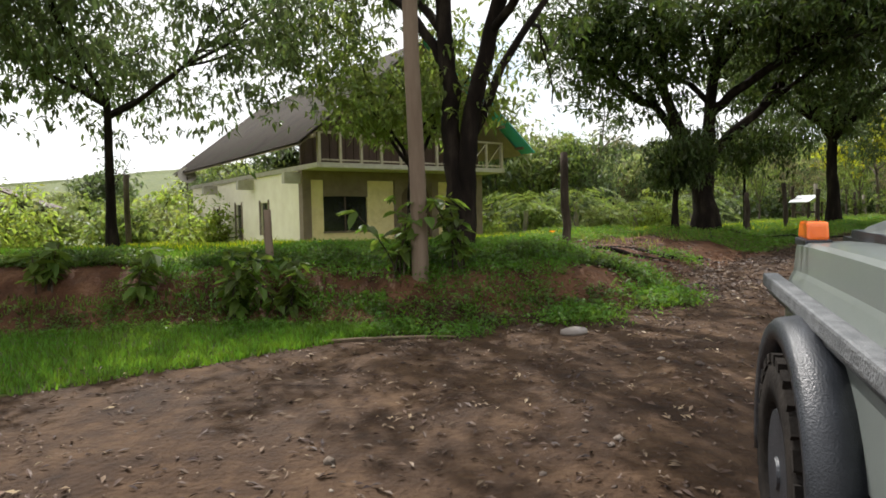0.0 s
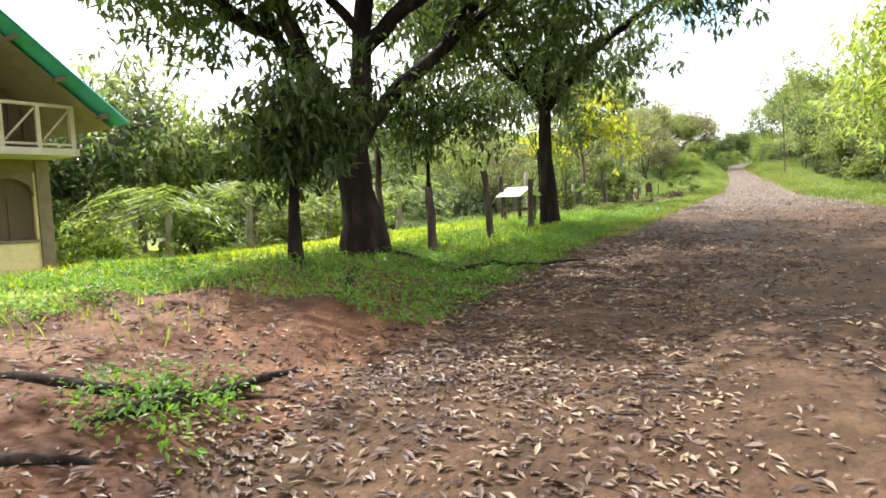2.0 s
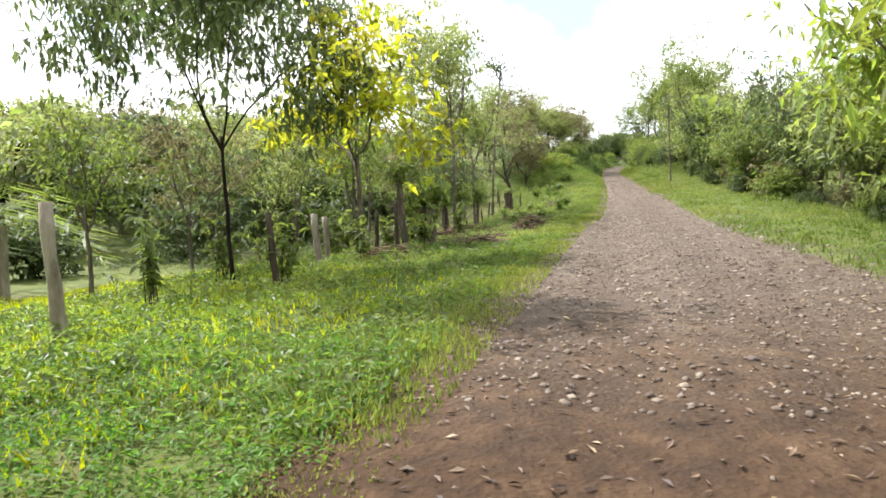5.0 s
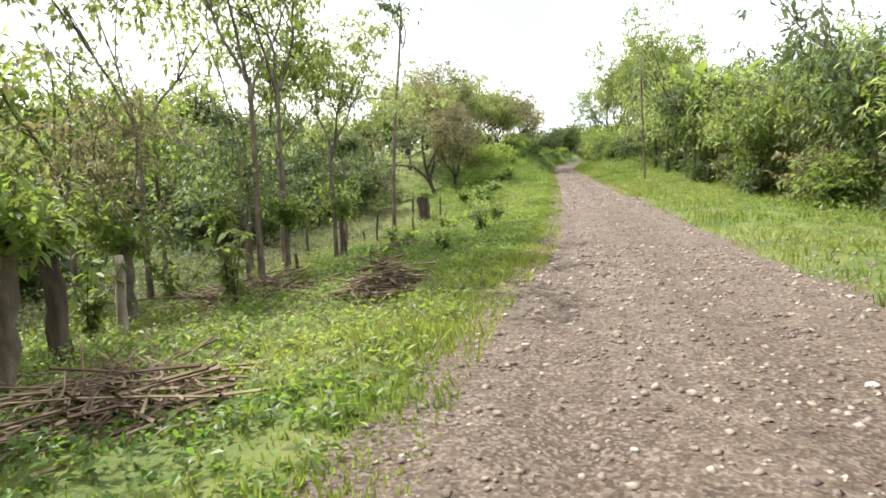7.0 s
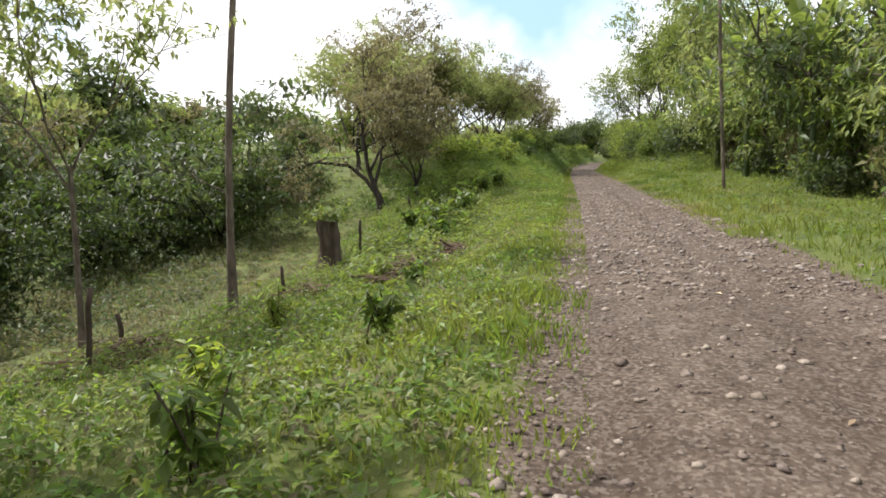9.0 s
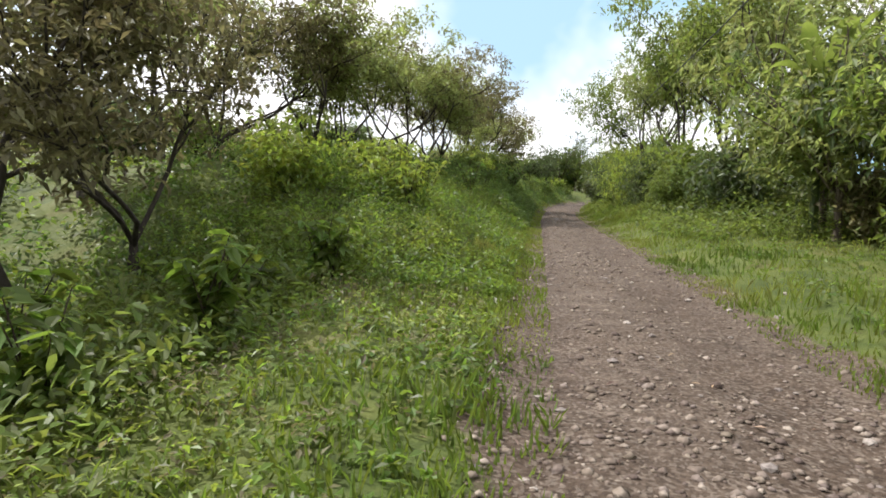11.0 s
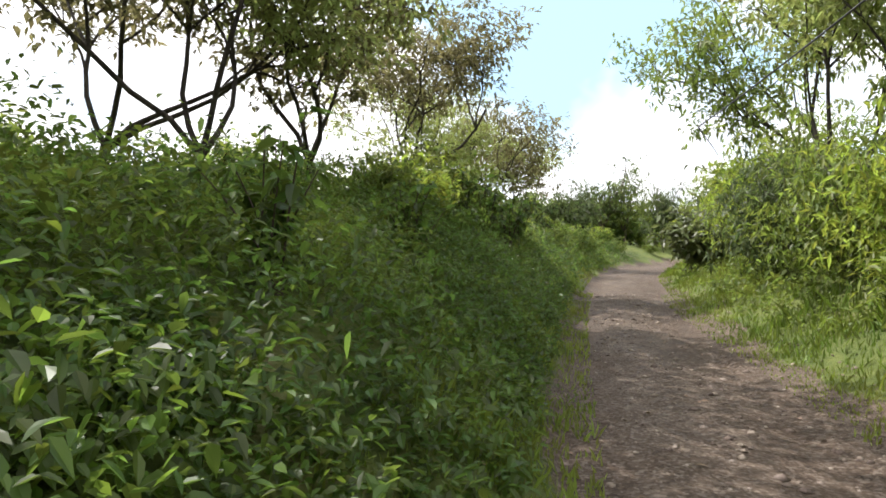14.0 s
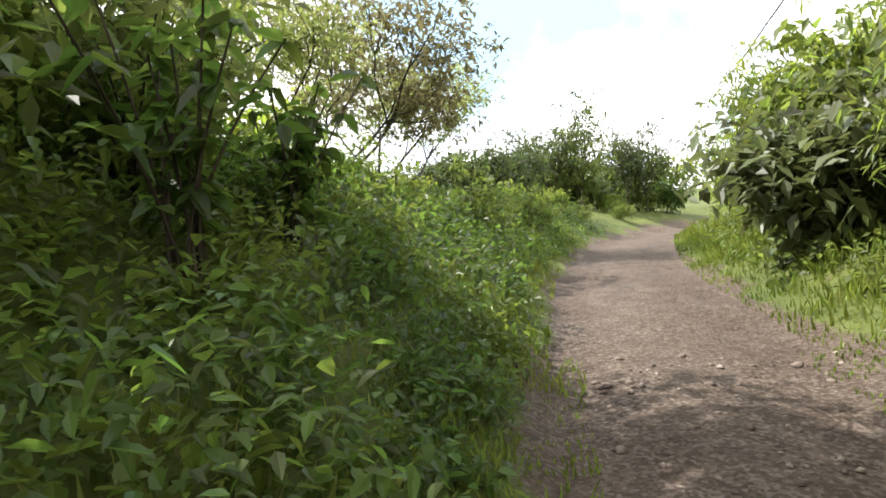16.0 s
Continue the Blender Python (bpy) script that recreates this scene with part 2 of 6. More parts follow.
def hills(x, y):
    """Slow, even waves of the land."""
    return (0.5 * np.sin(0.11 * x + 1.3) * np.cos(0.09 * y + 0.4) + 0.3 * np.sin(0.23 * x - 0.19 * y + 2.0))


def rough(x, y):
    return (0.035 * np.sin(2.1 * x + 1.7 * np.sin(0.9 * y)) * np.sin(1.8 * y + 0.6) + 0.02 * np.sin(4.3 * x - 2.9 * y) + 0.015 * np.sin(6.1 * y + 3.7 * x + 1.0))


LEFT_EDGE = ([-50, 0, 8, 12, 20, 30, 42, 48, 62, 110, 400], [2.9, 2.9, 2.9, 3.1, 2.7, 2.3, 1.9, 1.35, 1.2, 1.15, 2.0])
RIGHT_EDGE = ([-50, 0, 15, 25, 35, 45, 60, 90, 105, 130, 400], [4.6, 4.6, 4.0, 3.1, 2.6, 2.3, 1.8, 1.55, 1.25, 1.3, 1.7])
OUT = np.array([0, 0.5, 1.2, 2.2, 4, 7, 12, 22, 50, 120, 400])
# height over the road's edge, at the distances OUT beyond it, for runs along the road
LEFT_LAND = {
    -60: [0, 0.74, 0.96, 1.0, 0.95, 0.75, 0.1, -0.3, 0.0, 3, 14],
    1.5: [0, 0.72, 0.94, 1.0, 0.95, 0.75, 0.1, -0.3, -0.1, 3, 14],
    6.5: [0, 0.5, 0.64, 0.68, 0.67, 0.58, 0.1, -0.4, -0.2, 3, 14],
    12: [0, 0.06, 0.20, 0.35, 0.45, 0.3, -0.3, -0.8, -0.6, 3, 14],
    20: [0, 0.02, 0.05, 0.08, 0.05, -0.2, -0.7, -1.2, -1.0, 3, 15],
    34: [0, -0.03, -0.10, -0.15, -0.2, -0.4, -1.0, -1.2, 0.5, 6, 16],
    50: [0, -0.03, -0.12, -0.3, -0.55, -1.0, -1.6, -1.2, 2.5, 9, 18],
    62: [0, -0.03, -0.2, -0.55, -1.1, -1.5, -1.8, -1.2, 3.5, 11, 20],
    72: [0, 0.05, 0.1, 0.1, -0.2, -0.5, -0.8, -0.5, 3.5, 11, 20],
    80: [0, 0.15, 0.4, 0.8, 1.5, 1.9, 1.6, 1.0, 3.5, 11, 20],
    93: [0, 0.3, 0.75, 1.35, 1.95, 2.2, 2.0, 1.6, 3.5, 11, 20],
    102: [0, 0.4, 1.0, 1.75, 2.4, 2.7, 2.5, 2.0, 3.5, 11, 20],
    113: [0, 0.3, 0.7, 1.0, 1.3, 1.5, 1.6, 1.8, 3.5, 11, 20],
    200: [0, 0.1, 0.3, 0.5, 0.8, 1.0, 1.2, 2.0, 4, 11, 20],
}
RIGHT_LAND = {
    -60: [0, 0.05, 0.1, 0.15, 0.2, 0.2, 0.2, 0.3, 1, 6, 16],
    60: [0, 0.03, 0.05, 0.0, -0.15, -0.3, -0.3, 0.2, 1, 6, 16],
    80: [0, 0.05, 0.15, 0.2, 0.2, 0.3, 0.5, 1, 2, 6, 16],
    98: [0, 0.15, 0.5, 1.0, 1.8, 2.2, 2.4, 2.5, 3, 6, 16],
    125: [0, 0.1, 0.2, 0.4, 0.6, 0.8, 1.0, 2.0, 3, 6, 16],
    400: [0, 0.1, 0.2, 0.3, 0.5, 0.8, 1.0, 2.0, 3, 6, 16],
}


def land_table(table, s, d):
    keys = np.array(sorted(table), float)
    rows = np.array([table[k] for k in sorted(table)], float)
    i = np.clip(np.searchsorted(keys, s) - 1, 0, len(keys) - 2)
    f = np.clip((s - keys[i]) / (keys[i + 1] - keys[i]), 0, 1)
    f = f * f * (3 - 2 * f)
    j = np.clip(np.searchsorted(OUT, d, side="right") - 1, 0, len(OUT) - 2)
    g = np.clip((d - OUT[j]) / (OUT[j + 1] - OUT[j]), 0, 1)
    low = rows[i, j] * (1 - f) + rows[i + 1, j] * f
    high = rows[i, j + 1] * (1 - f) + rows[i + 1, j + 1] * f
    return low * (1 - g) + high * g


def bank_line(x):
    """Foot of the earth bank beside the open ground at the start."""
    return 7.6 - 0.03 * (x - 2.4) - 0.85 * np.exp(-((x - 0.4) / 1.0) ** 2)


def land(xy):
    """Height, distance beyond the left and the right edge, and run, for rows of x, y."""
    xy = np.asarray(xy, float)
    x, y = xy[:, 0], xy[:, 1]
    s, u = road_place(xy)
    base = np.interp(s, RUN, LINE[:, 2])
    left = u - np.interp(s, *LEFT_EDGE)
    open_ground = np.where((x < 3.2) & (s < 9.5), y - bank_line(x), 1e3)
    left = np.where(u > 0, np.minimum(left, open_ground), left)
    right = -u - np.interp(s, *RIGHT_EDGE)
    z = base + np.where(left > 0, land_table(LEFT_LAND, s, left), 0) + np.where(right > 0, land_table(RIGHT_LAND, s, right), 0)
    off = np.maximum(np.maximum(left, right), 0)
    z += rough(x, y) * np.clip(0.35 + off, 0, 1.5) + hills(x, y) * np.clip((off - 14) / 30, 0, 1)
    crown = np.clip(-np.maximum(left, right), 0, 2)
    z -= 0.045 * np.exp(-((u - 0.9) / 0.28) ** 2) * (crown > 0) + 0.045 * np.exp(-((u + 0.75) / 0.28) ** 2) * (crown > 0)
    return z, left, right, s


def height(x, y):
    return float(land([(x, y)])[0][0])


def part(name, data, material, parent=None, label="", smooth=False):
    """One mesh object from a bmesh or a mesh, under a thing or a part."""
    if isinstance(data, bmesh.types.BMesh):
        me = bpy.data.meshes.new(name)
        data.to_mesh(me)
        data.free()
    else:
        me = data
    if not me.materials:
        for m in (material if isinstance(material, (list, tuple)) else [material]):
            me.materials.append(m)
    if smooth:
        me.shade_smooth()
    ob = new(name, me)
    ob.parent = parent
    if label:
        ob["label"] = label
    return ob


def mesh_from(name, verts, faces, smooth=False):
    """A mesh from arrays: verts (n, 3) and faces (m, k) of one corner count."""
    me = bpy.data.meshes.new(name)
    verts, faces = np.asarray(verts, np.float32), np.asarray(faces, np.int32)
    m, k = faces.shape
    me.vertices.add(len(verts))
    me.vertices.foreach_set("co", verts.ravel())
    me.loops.add(m * k)
    me.loops.foreach_set("vertex_index", faces.ravel())
    me.polygons.add(m)
    me.polygons.foreach_set("loop_start", np.arange(0, m * k, k, dtype=np.int32))
    me.polygons.foreach_set("use_smooth", np.full(m, smooth))
    me.update(calc_edges=True)
    return me


def spaced(low, high, parts):
    """Steps that are fine between low and high and widen beyond: parts = (fine step, reach, growth)."""
    fine, reach, growth = parts
    core = list(np.arange(low, high + 1e-6, fine))
    a, b, st = [], [], fine
    p, q = low, high
    while q < high + reach:
        st *= growth
        p, q = p - st, q + st
        a.append(p)
        b.append(q)
    return np.array(a[::-1] + core + b)


AHEAD = np.array((0.757, 0.653))
LEFTWARD = np.array((-0.653, 0.757))
gu = spaced(-2.0, 105, (0.36, 900, 1.13))
gv = spaced(-9.0, 15, (0.30, 900, 1.13))
GU, GV = np.meshgrid(gu, gv, indexing="ij")
gxy = GU.reshape(-1, 1) * AHEAD + GV.reshape(-1, 1) * LEFTWARD
gz, gl, gr, gs = land(gxy)
nu, nv = len(gu), len(gv)
idx = np.arange(nu * nv).reshape(nu, nv)
quads = np.stack([idx[:-1, :-1], idx[1:, :-1], idx[1:, 1:], idx[:-1, 1:]], -1).reshape(-1, 4)
ground_mesh = mesh_from("ground", np.column_stack([gxy, gz]), quads, True)


def soft(a, b, v):
    f = np.clip((v - a) / (b - a), 0, 1)
    return f * f * (3 - 2 * f)


edge = np.maximum(gl, gr)
wob = 0.10 * np.sin(0.9 * gxy[:, 0] + 0.7 * gxy[:, 1]) + 0.10 * np.sin(2.3 * gxy[:, 0] - 2.9 * gxy[:, 1]) + 0.07 * np.sin(5.3 * gxy[:, 1])
bare = 1 - soft(-0.15, 0.35, edge + wob)
# the strip of grass at the foot of the bank, on the open ground
strip = soft(0, 0.5, gxy[:, 1] - np.maximum(6.8 + 0.62 * gxy[:, 0], 4.0) + wob) * (1 - soft(-0.6, 0.2, gxy[:, 0] + wob)) * (gl < 0.3) * (gs < 9)
bare = bare * (1 - strip)
# trodden earth between the road and the big trees
earth = soft(5.5, 7.5, gs) * (1 - soft(13.5, 17, gs)) * (gl > -0.5) * (1 - soft(2.4, 4.2, gl + wob)) + 0
dry = soft(43, 48, gs) * (1 - soft(66, 70, gs)) * soft(4.4, 5.6, gl + 3 * wob) * (1 - soft(9.0, 13.0, gl - 3 * wob)) * 0.36
steep = soft(-0.5, 0.1, gl) * (1 - soft(1.0, 1.5, gl + wob)) * (gs < 9.5) * (gs > -25)
gu_ = road_place(gxy)[1]
wheel = np.exp(-((gu_ - 0.9) / 0.4) ** 2) + np.exp(-((gu_ + 0.75) / 0.4) ** 2)
# where the ground takes the sun-brightened meadow colour
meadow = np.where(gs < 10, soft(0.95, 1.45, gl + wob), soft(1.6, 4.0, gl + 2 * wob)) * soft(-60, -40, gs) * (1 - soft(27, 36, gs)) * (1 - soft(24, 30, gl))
for nm, val in (("bare", bare), ("earth", np.clip(np.maximum(earth, steep), 0, 1)), ("gravel", soft(25, 33, gs)), ("wheel", wheel), ("meadow", meadow), ("dry", dry)):
    ground_mesh.attributes.new(nm, "FLOAT", "POINT").data.foreach_set("value", val.astype(np.float32))


def ground_material():
    m = bpy.data.materials.new("ground")
    m.use_nodes = True
    n, l = m.node_tree.nodes, m.node_tree.links
    p = n["Principled BSDF"]
    tc = n.new("ShaderNodeTexCoord")

    def noise_tex(scale, detail=6, rough_=0.6):
        t = n.new("ShaderNodeTexNoise")
        t.inputs["Scale"].default_value = scale
        t.inputs["Detail"].default_value = detail
        t.inputs["Roughness"].default_value = rough_
        l.new(tc.outputs["Object"], t.inputs["Vector"])
        return t.outputs["Fac"]

    def ramp_(fac, cols, lo=0.3, hi=0.7):
        r = n.new("ShaderNodeValToRGB")
        el = r.color_ramp.elements
        while len(el) < len(cols):
            el.new(0.5)
        for i, c in enumerate(cols):
            el[i].position = lo + (hi - lo) * i / (len(cols) - 1)
            el[i].color = (*c, 1)
        l.new(fac, r.inputs["Fac"])
        return r.outputs["Color"]

    def attr(name):
        a = n.new("ShaderNodeAttribute")
        a.attribute_name = name
        return a.outputs["Fac"]

    def mix_(f, a, b):
        x = n.new("ShaderNodeMix")
        x.data_type = "RGBA"
        l.new(f, x.inputs["Factor"])
        l.new(a, x.inputs["A"])
        l.new(b, x.inputs["B"])
        return x.outputs["Result"]

    def broken(f, scale):
        """The mask f with an edge broken up by noise."""
        add = n.new("ShaderNodeMath")
        add.operation = "MULTIPLY_ADD"
        add.inputs[1].default_value = 1.0
        sub = n.new("ShaderNodeMath")
        sub.operation = "SUBTRACT"
        sub.inputs[1].default_value = 0.5
        l.new(noise_tex(scale, 5, 0.7), sub.inputs[0])
        l.new(f, add.inputs[0])
        l.new(sub.outputs[0], add.inputs[2])
        r = n.new("ShaderNodeMapRange")
        r.interpolation_type = "SMOOTHSTEP"
        r.inputs["From Min"].default_value = 0.35
        r.inputs["From Max"].default_value = 0.65
        l.new(add.outputs[0], r.inputs["Value"])
        return r.outputs["Result"]

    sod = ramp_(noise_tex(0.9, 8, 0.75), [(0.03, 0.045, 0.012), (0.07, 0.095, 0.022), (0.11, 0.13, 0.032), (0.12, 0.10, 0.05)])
    # sunlight put into the ground colour: far brighter than the other sod
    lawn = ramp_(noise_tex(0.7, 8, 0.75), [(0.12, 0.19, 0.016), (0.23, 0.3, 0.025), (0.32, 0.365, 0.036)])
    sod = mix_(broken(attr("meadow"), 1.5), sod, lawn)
    red = ramp_(noise_tex(1.7, 9, 0.7), [(0.033, 0.014, 0.0065), (0.088, 0.039, 0.0185), (0.18, 0.095, 0.05)])
    mud = ramp_(noise_tex(2.2, 9, 0.75), [(0.022, 0.011, 0.0055), (0.058, 0.032, 0.0165), (0.125, 0.076, 0.042)])
    grav = ramp_(noise_tex(3.0, 10, 0.8), [(0.034, 0.0235, 0.016), (0.082, 0.059, 0.042), (0.17, 0.131, 0.099)])
    packed = ramp_(noise_tex(4.0, 8, 0.7), [(0.032, 0.0215, 0.0145), (0.066, 0.0455, 0.0315), (0.11, 0.08, 0.058)])
    cells = n.new("ShaderNodeTexVoronoi")
    cells.inputs["Scale"].default_value = 42
    l.new(tc.outputs["Object"], cells.inputs["Vector"])
    bw = n.new("ShaderNodeRGBToBW")
    l.new(cells.outputs["Color"], bw.inputs["Color"])
    pebble = ramp_(bw.outputs["Val"], [(0.042, 0.0295, 0.021), (0.092, 0.067, 0.048), (0.18, 0.143, 0.109), (0.32, 0.275, 0.226)], 0.25, 0.8)
    few = n.new("ShaderNodeMath")
    few.operation = "MULTIPLY"
    few.inputs[1].default_value = 0.6
    l.new(noise_tex(0.8, 6, 0.7), few.inputs[0])
    grav = mix_(few.outputs[0], grav, pebble)
    packed = mix_(few.outputs[0], packed, pebble)
    road_col = mix_(attr("gravel"), mud, mix_(broken(attr("wheel"), 2.5), grav, packed))
    straw = ramp_(noise_tex(2.6, 9, 0.75), [(0.034, 0.027, 0.014), (0.078, 0.06, 0.034), (0.14, 0.112, 0.066)])
    sod = mix_(broken(attr("dry"), 1.6), sod, straw)
    col = mix_(broken(attr("earth"), 3.0), sod, red)
    col = mix_(broken(attr("bare"), 4.0), col, road_col)
    l.new(col, p.inputs["Base Color"])
    rr = n.new("ShaderNodeMapRange")
    rr.inputs["To Min"].default_value = 0.55
    rr.inputs["To Max"].default_value = 1.0
    l.new(noise_tex(1.1, 4), rr.inputs["Value"])
    l.new(rr.outputs["Result"], p.inputs["Roughness"])
    p.inputs["Specular IOR Level"].default_value = 0.18
    h = n.new("ShaderNodeMath")
    h.operation = "MULTIPLY_ADD"
    h.inputs[1].default_value = 0.5
    vor = n.new("ShaderNodeTexVoronoi")
    vor.inputs["Scale"].default_value = 22
    l.new(tc.outputs["Object"], vor.inputs["Vector"])
    l.new(vor.outputs["Distance"], h.inputs[0])
    l.new(noise_tex(9, 8, 0.75), h.inputs[2])
    b = n.new("ShaderNodeBump")
    b.inputs["Strength"].default_value = 0.8
    b.inputs["Distance"].default_value = 0.04
    l.new(h.outputs[0], b.inputs["Height"])
    l.new(b.outputs["Normal"], p.inputs["Normal"])
    return m


ground = tagged(part("ground", ground_mesh, ground_material()), "brown dirt road with green grass verges and red earth banks", "ground", kind="structure")


# ---- plants ----
def tube(points, radii, sides=6):
    """A tapering tube along points: verts, quads."""
    pts = np.asarray(points, float)
    r = np.asarray(radii, float)
    t = np.gradient(pts, axis=0)
    t /= np.linalg.norm(t, axis=1, keepdims=True) + 1e-9
    ref = np.array((0.31, 0.95, 0.05)) if abs(t[0, 2]) > 0.6 else np.array((0.05, 0.1, 0.99))
    a = np.cross(t, ref)
    a /= np.linalg.norm(a, axis=1, keepdims=True) + 1e-9
    b = np.cross(t, a)
    ang = np.linspace(0, 2 * np.pi, sides, endpoint=False)
    ring = pts[:, None] + r[:, None, None] * (np.cos(ang)[None, :, None] * a[:, None] + np.sin(ang)[None, :, None] * b[:, None])
    n = len(pts)
    k = np.arange(n * sides).reshape(n, sides)
    f = np.stack([k[:-1], np.roll(k[:-1], -1, 1), np.roll(k[1:], -1, 1), k[1:]], -1).reshape(-1, 4)
    return ring.reshape(-1, 3), f


def joined(pieces):
    v, f, n = [], [], 0
    for pv, pf in pieces:
        v.append(pv)
        f.append(pf + n)
        n += len(pv)
    return np.concatenate(v), np.concatenate(f)


def leaf_quads(rng, at, size, aspect=0.38, droop=0.5, spread=0.5):
    """Pointed leaves, one folded four-cornered blade at each place."""
    n = len(at)
    az = rng.uniform(0, 2 * np.pi, n)
    el = -droop + rng.normal(0, spread, n)
    d = np.stack([np.cos(az) * np.cos(el), np.sin(az) * np.cos(el), np.sin(el)], 1)
    side = np.stack([-np.sin(az), np.cos(az), rng.normal(0, 0.5, n)], 1)
    side /= np.linalg.norm(side, axis=1, keepdims=True)
    up = np.cross(d, side)
    L = (size * rng.uniform(0.6, 1.3, n))[:, None]
    w = L * aspect * 0.5
    mid = at + d * L * 0.45
    v = np.stack([at, mid + side * w + up * w * 0.25, at + d * L - np.array((0, 0, 1)) * L * 0.12, mid - side * w + up * w * 0.25], 1)
    return v.reshape(-1, 3), np.arange(4 * n).reshape(n, 4)


def leaf_folds(rng, at, size, aspect=0.5, droop=0.25, spread=0.45):
    """Rounder leaves of two halves folded along the midrib."""
    n = len(at)
    az = rng.uniform(0, 2 * np.pi, n)
    el = -droop + rng.normal(0, spread, n)
    d = np.stack([np.cos(az) * np.cos(el), np.sin(az) * np.cos(el), np.sin(el)], 1)
    side = np.stack([-np.sin(az), np.cos(az), rng.normal(0, 0.4, n)], 1)
    side /= np.linalg.norm(side, axis=1, keepdims=True)
    up = np.cross(d, side)
    L = (size * rng.uniform(0.5, 1.35, n))[:, None]
    w = L * aspect * 0.5
    sag = np.array((0, 0, -0.16)) * L
    l1, l2 = at + d * L * 0.28 + side * w + up * w * 0.3, at + d * L * 0.65 + side * w * 0.8 + up * w * 0.25 + sag * 0.35
    r1, r2 = at + d * L * 0.28 - side * w + up * w * 0.3, at + d * L * 0.65 - side * w * 0.8 + up * w * 0.25 + sag * 0.35
    v = np.stack([at, l1, l2, at + d * L + sag, r2, r1], 1)
    k = 6 * np.arange(n)[:, None]
    return v.reshape(-1, 3), np.concatenate([np.column_stack([k, k + 1, k + 2, k + 3]), np.column_stack([k, k + 3, k + 4, k + 5])])


def grow(rng, height, r0, fork, spread, levels=3, mains=4, lean=(0, 0), flat=0.5, wob=0.12, split=(2, 3), arms=()):
    """Branches as (points, radii), and the twigs' ends. arms: main limbs given as points with their first and last radius."""
    limbs, tips = [], []
    base = np.zeros(3)
    n = 7
    z = np.linspace(0, fork, n)
    pts = np.stack([lean[0] * (z / max(fork, 0.1)) ** 1.4 + rng.normal(0, wob * 0.25, n).cumsum() * 0.4, lean[1] * (z / max(fork, 0.1)) ** 1.4 + rng.normal(0, wob * 0.25, n).cumsum() * 0.4, z], 1)
    pts[0, :2] = 0
    pts[0, 2] = -0.25
    rad = r0 * (1 - 0.35 * z / max(fork, 0.1)) * (1 + 0.55 * np.exp(-z / (1.6 * r0 + 0.05)))
    limbs.append((pts, rad))

    def branch(p, d, length, r, level):
        k = 6
        q = [p]
        dd = d.copy()
        for _ in range(k - 1):
            dd = dd + rng.normal(0, wob, 3) + np.array((0, 0, 0.06 * (1 - flat)))
            dd /= np.linalg.norm(dd)
            q.append(q[-1] + dd * length / (k - 1))
        q = np.array(q)
        limbs.append((q, np.linspace(r, r * 0.55, k)))
        if level >= levels - 1:
            tips.extend(q[2:])
        if level == levels:
            return
        for _ in range(rng.integers(split[0], split[1] + 1)):
            nd = dd + rng.normal(0, 0.55, 3) * np.array((1, 1, 0.7 - 0.4 * flat))
            nd /= np.linalg.norm(nd)
            branch(q[rng.integers(3, k)], nd, length * rng.uniform(0.55, 0.8), r * 0.52, level + 1)

    top = pts[-1]
    rise = max(height - fork, 0.5)
    for way, ra, rb in arms:
        way = np.array(way, float)
        t = np.linspace(0, len(way) - 1, 4 * len(way) - 3)
        q = np.stack([np.interp(t, np.arange(len(way)), way[:, i]) for i in range(3)], 1)
        q[1:-1] = (q[:-2] + 2 * q[1:-1] + q[2:]) / 4
        q[1:] += rng.normal(0, 0.02, (len(q) - 1, 3))
        limbs.append((q, np.linspace(ra, rb, len(q))))
        end = q[-1] - q[-3]
        end /= np.linalg.norm(end)
        for i in range(5):
            nd = end + rng.normal(0, 0.6, 3) * np.array((1, 1, 0.5))
            nd /= np.linalg.norm(nd)
            branch(q[-1 - (i % 3) * 2], nd, spread * rng.uniform(0.35, 0.5), rb * 0.7, 2 if levels > 2 else 1)
    for i in range(mains):
        az = 2 * np.pi * (i + rng.uniform(-0.3, 0.3)) / mains
        out = spread * rng.uniform(0.6, 1.1)
        d = np.array((np.cos(az) * out, np.sin(az) * out, rise * rng.uniform(0.55, 1.0)))
        length = np.linalg.norm(d) * 0.5
        branch(top - (0, 0, rng.uniform(0, 0.15) * fork), d / np.linalg.norm(d), length, r0 * 0.5, 1)
    return limbs, np.array(tips)


def tree_meshes(name, seed, leaves=6000, leaf=0.16, aspect=0.4, droop=0.5, puff=0.35, hang=0.0, sides=7, sprig=9, clear=0.0, **shape):
    """Trunk mesh and crown mesh of one tree; no leaf sprig starts below clear."""
    rng = np.random.default_rng(seed)
    limbs, tips = grow(rng, **shape)
    v, f = joined([tube(p, r, sides if i == 0 else max(4, sides - 2)) for i, (p, r) in enumerate(limbs)])
    trunk = mesh_from("trunk", v, f, True)
    n = leaves // sprig
    hub = tips[rng.integers(0, len(tips), n)] + np.clip(rng.normal(0, puff, (n, 3)), -1.5 * puff, 1.5 * puff) * np.array((1, 1, 0.7))
    hub[:, 2] -= hang * np.minimum(np.abs(rng.normal(0, 1, n)), 1.8)
    hub = hub[hub[:, 2] >= clear]
    n = len(hub)
    at = np.repeat(hub, sprig, 0) + np.clip(rng.normal(0, leaf * 0.62, (n * sprig, 3)), -1.2 * leaf, 1.2 * leaf) * np.array((1, 1, 0.55))
    v, f = leaf_quads(rng, at, leaf, aspect, droop)
    return trunk, mesh_from("crown", v, f)


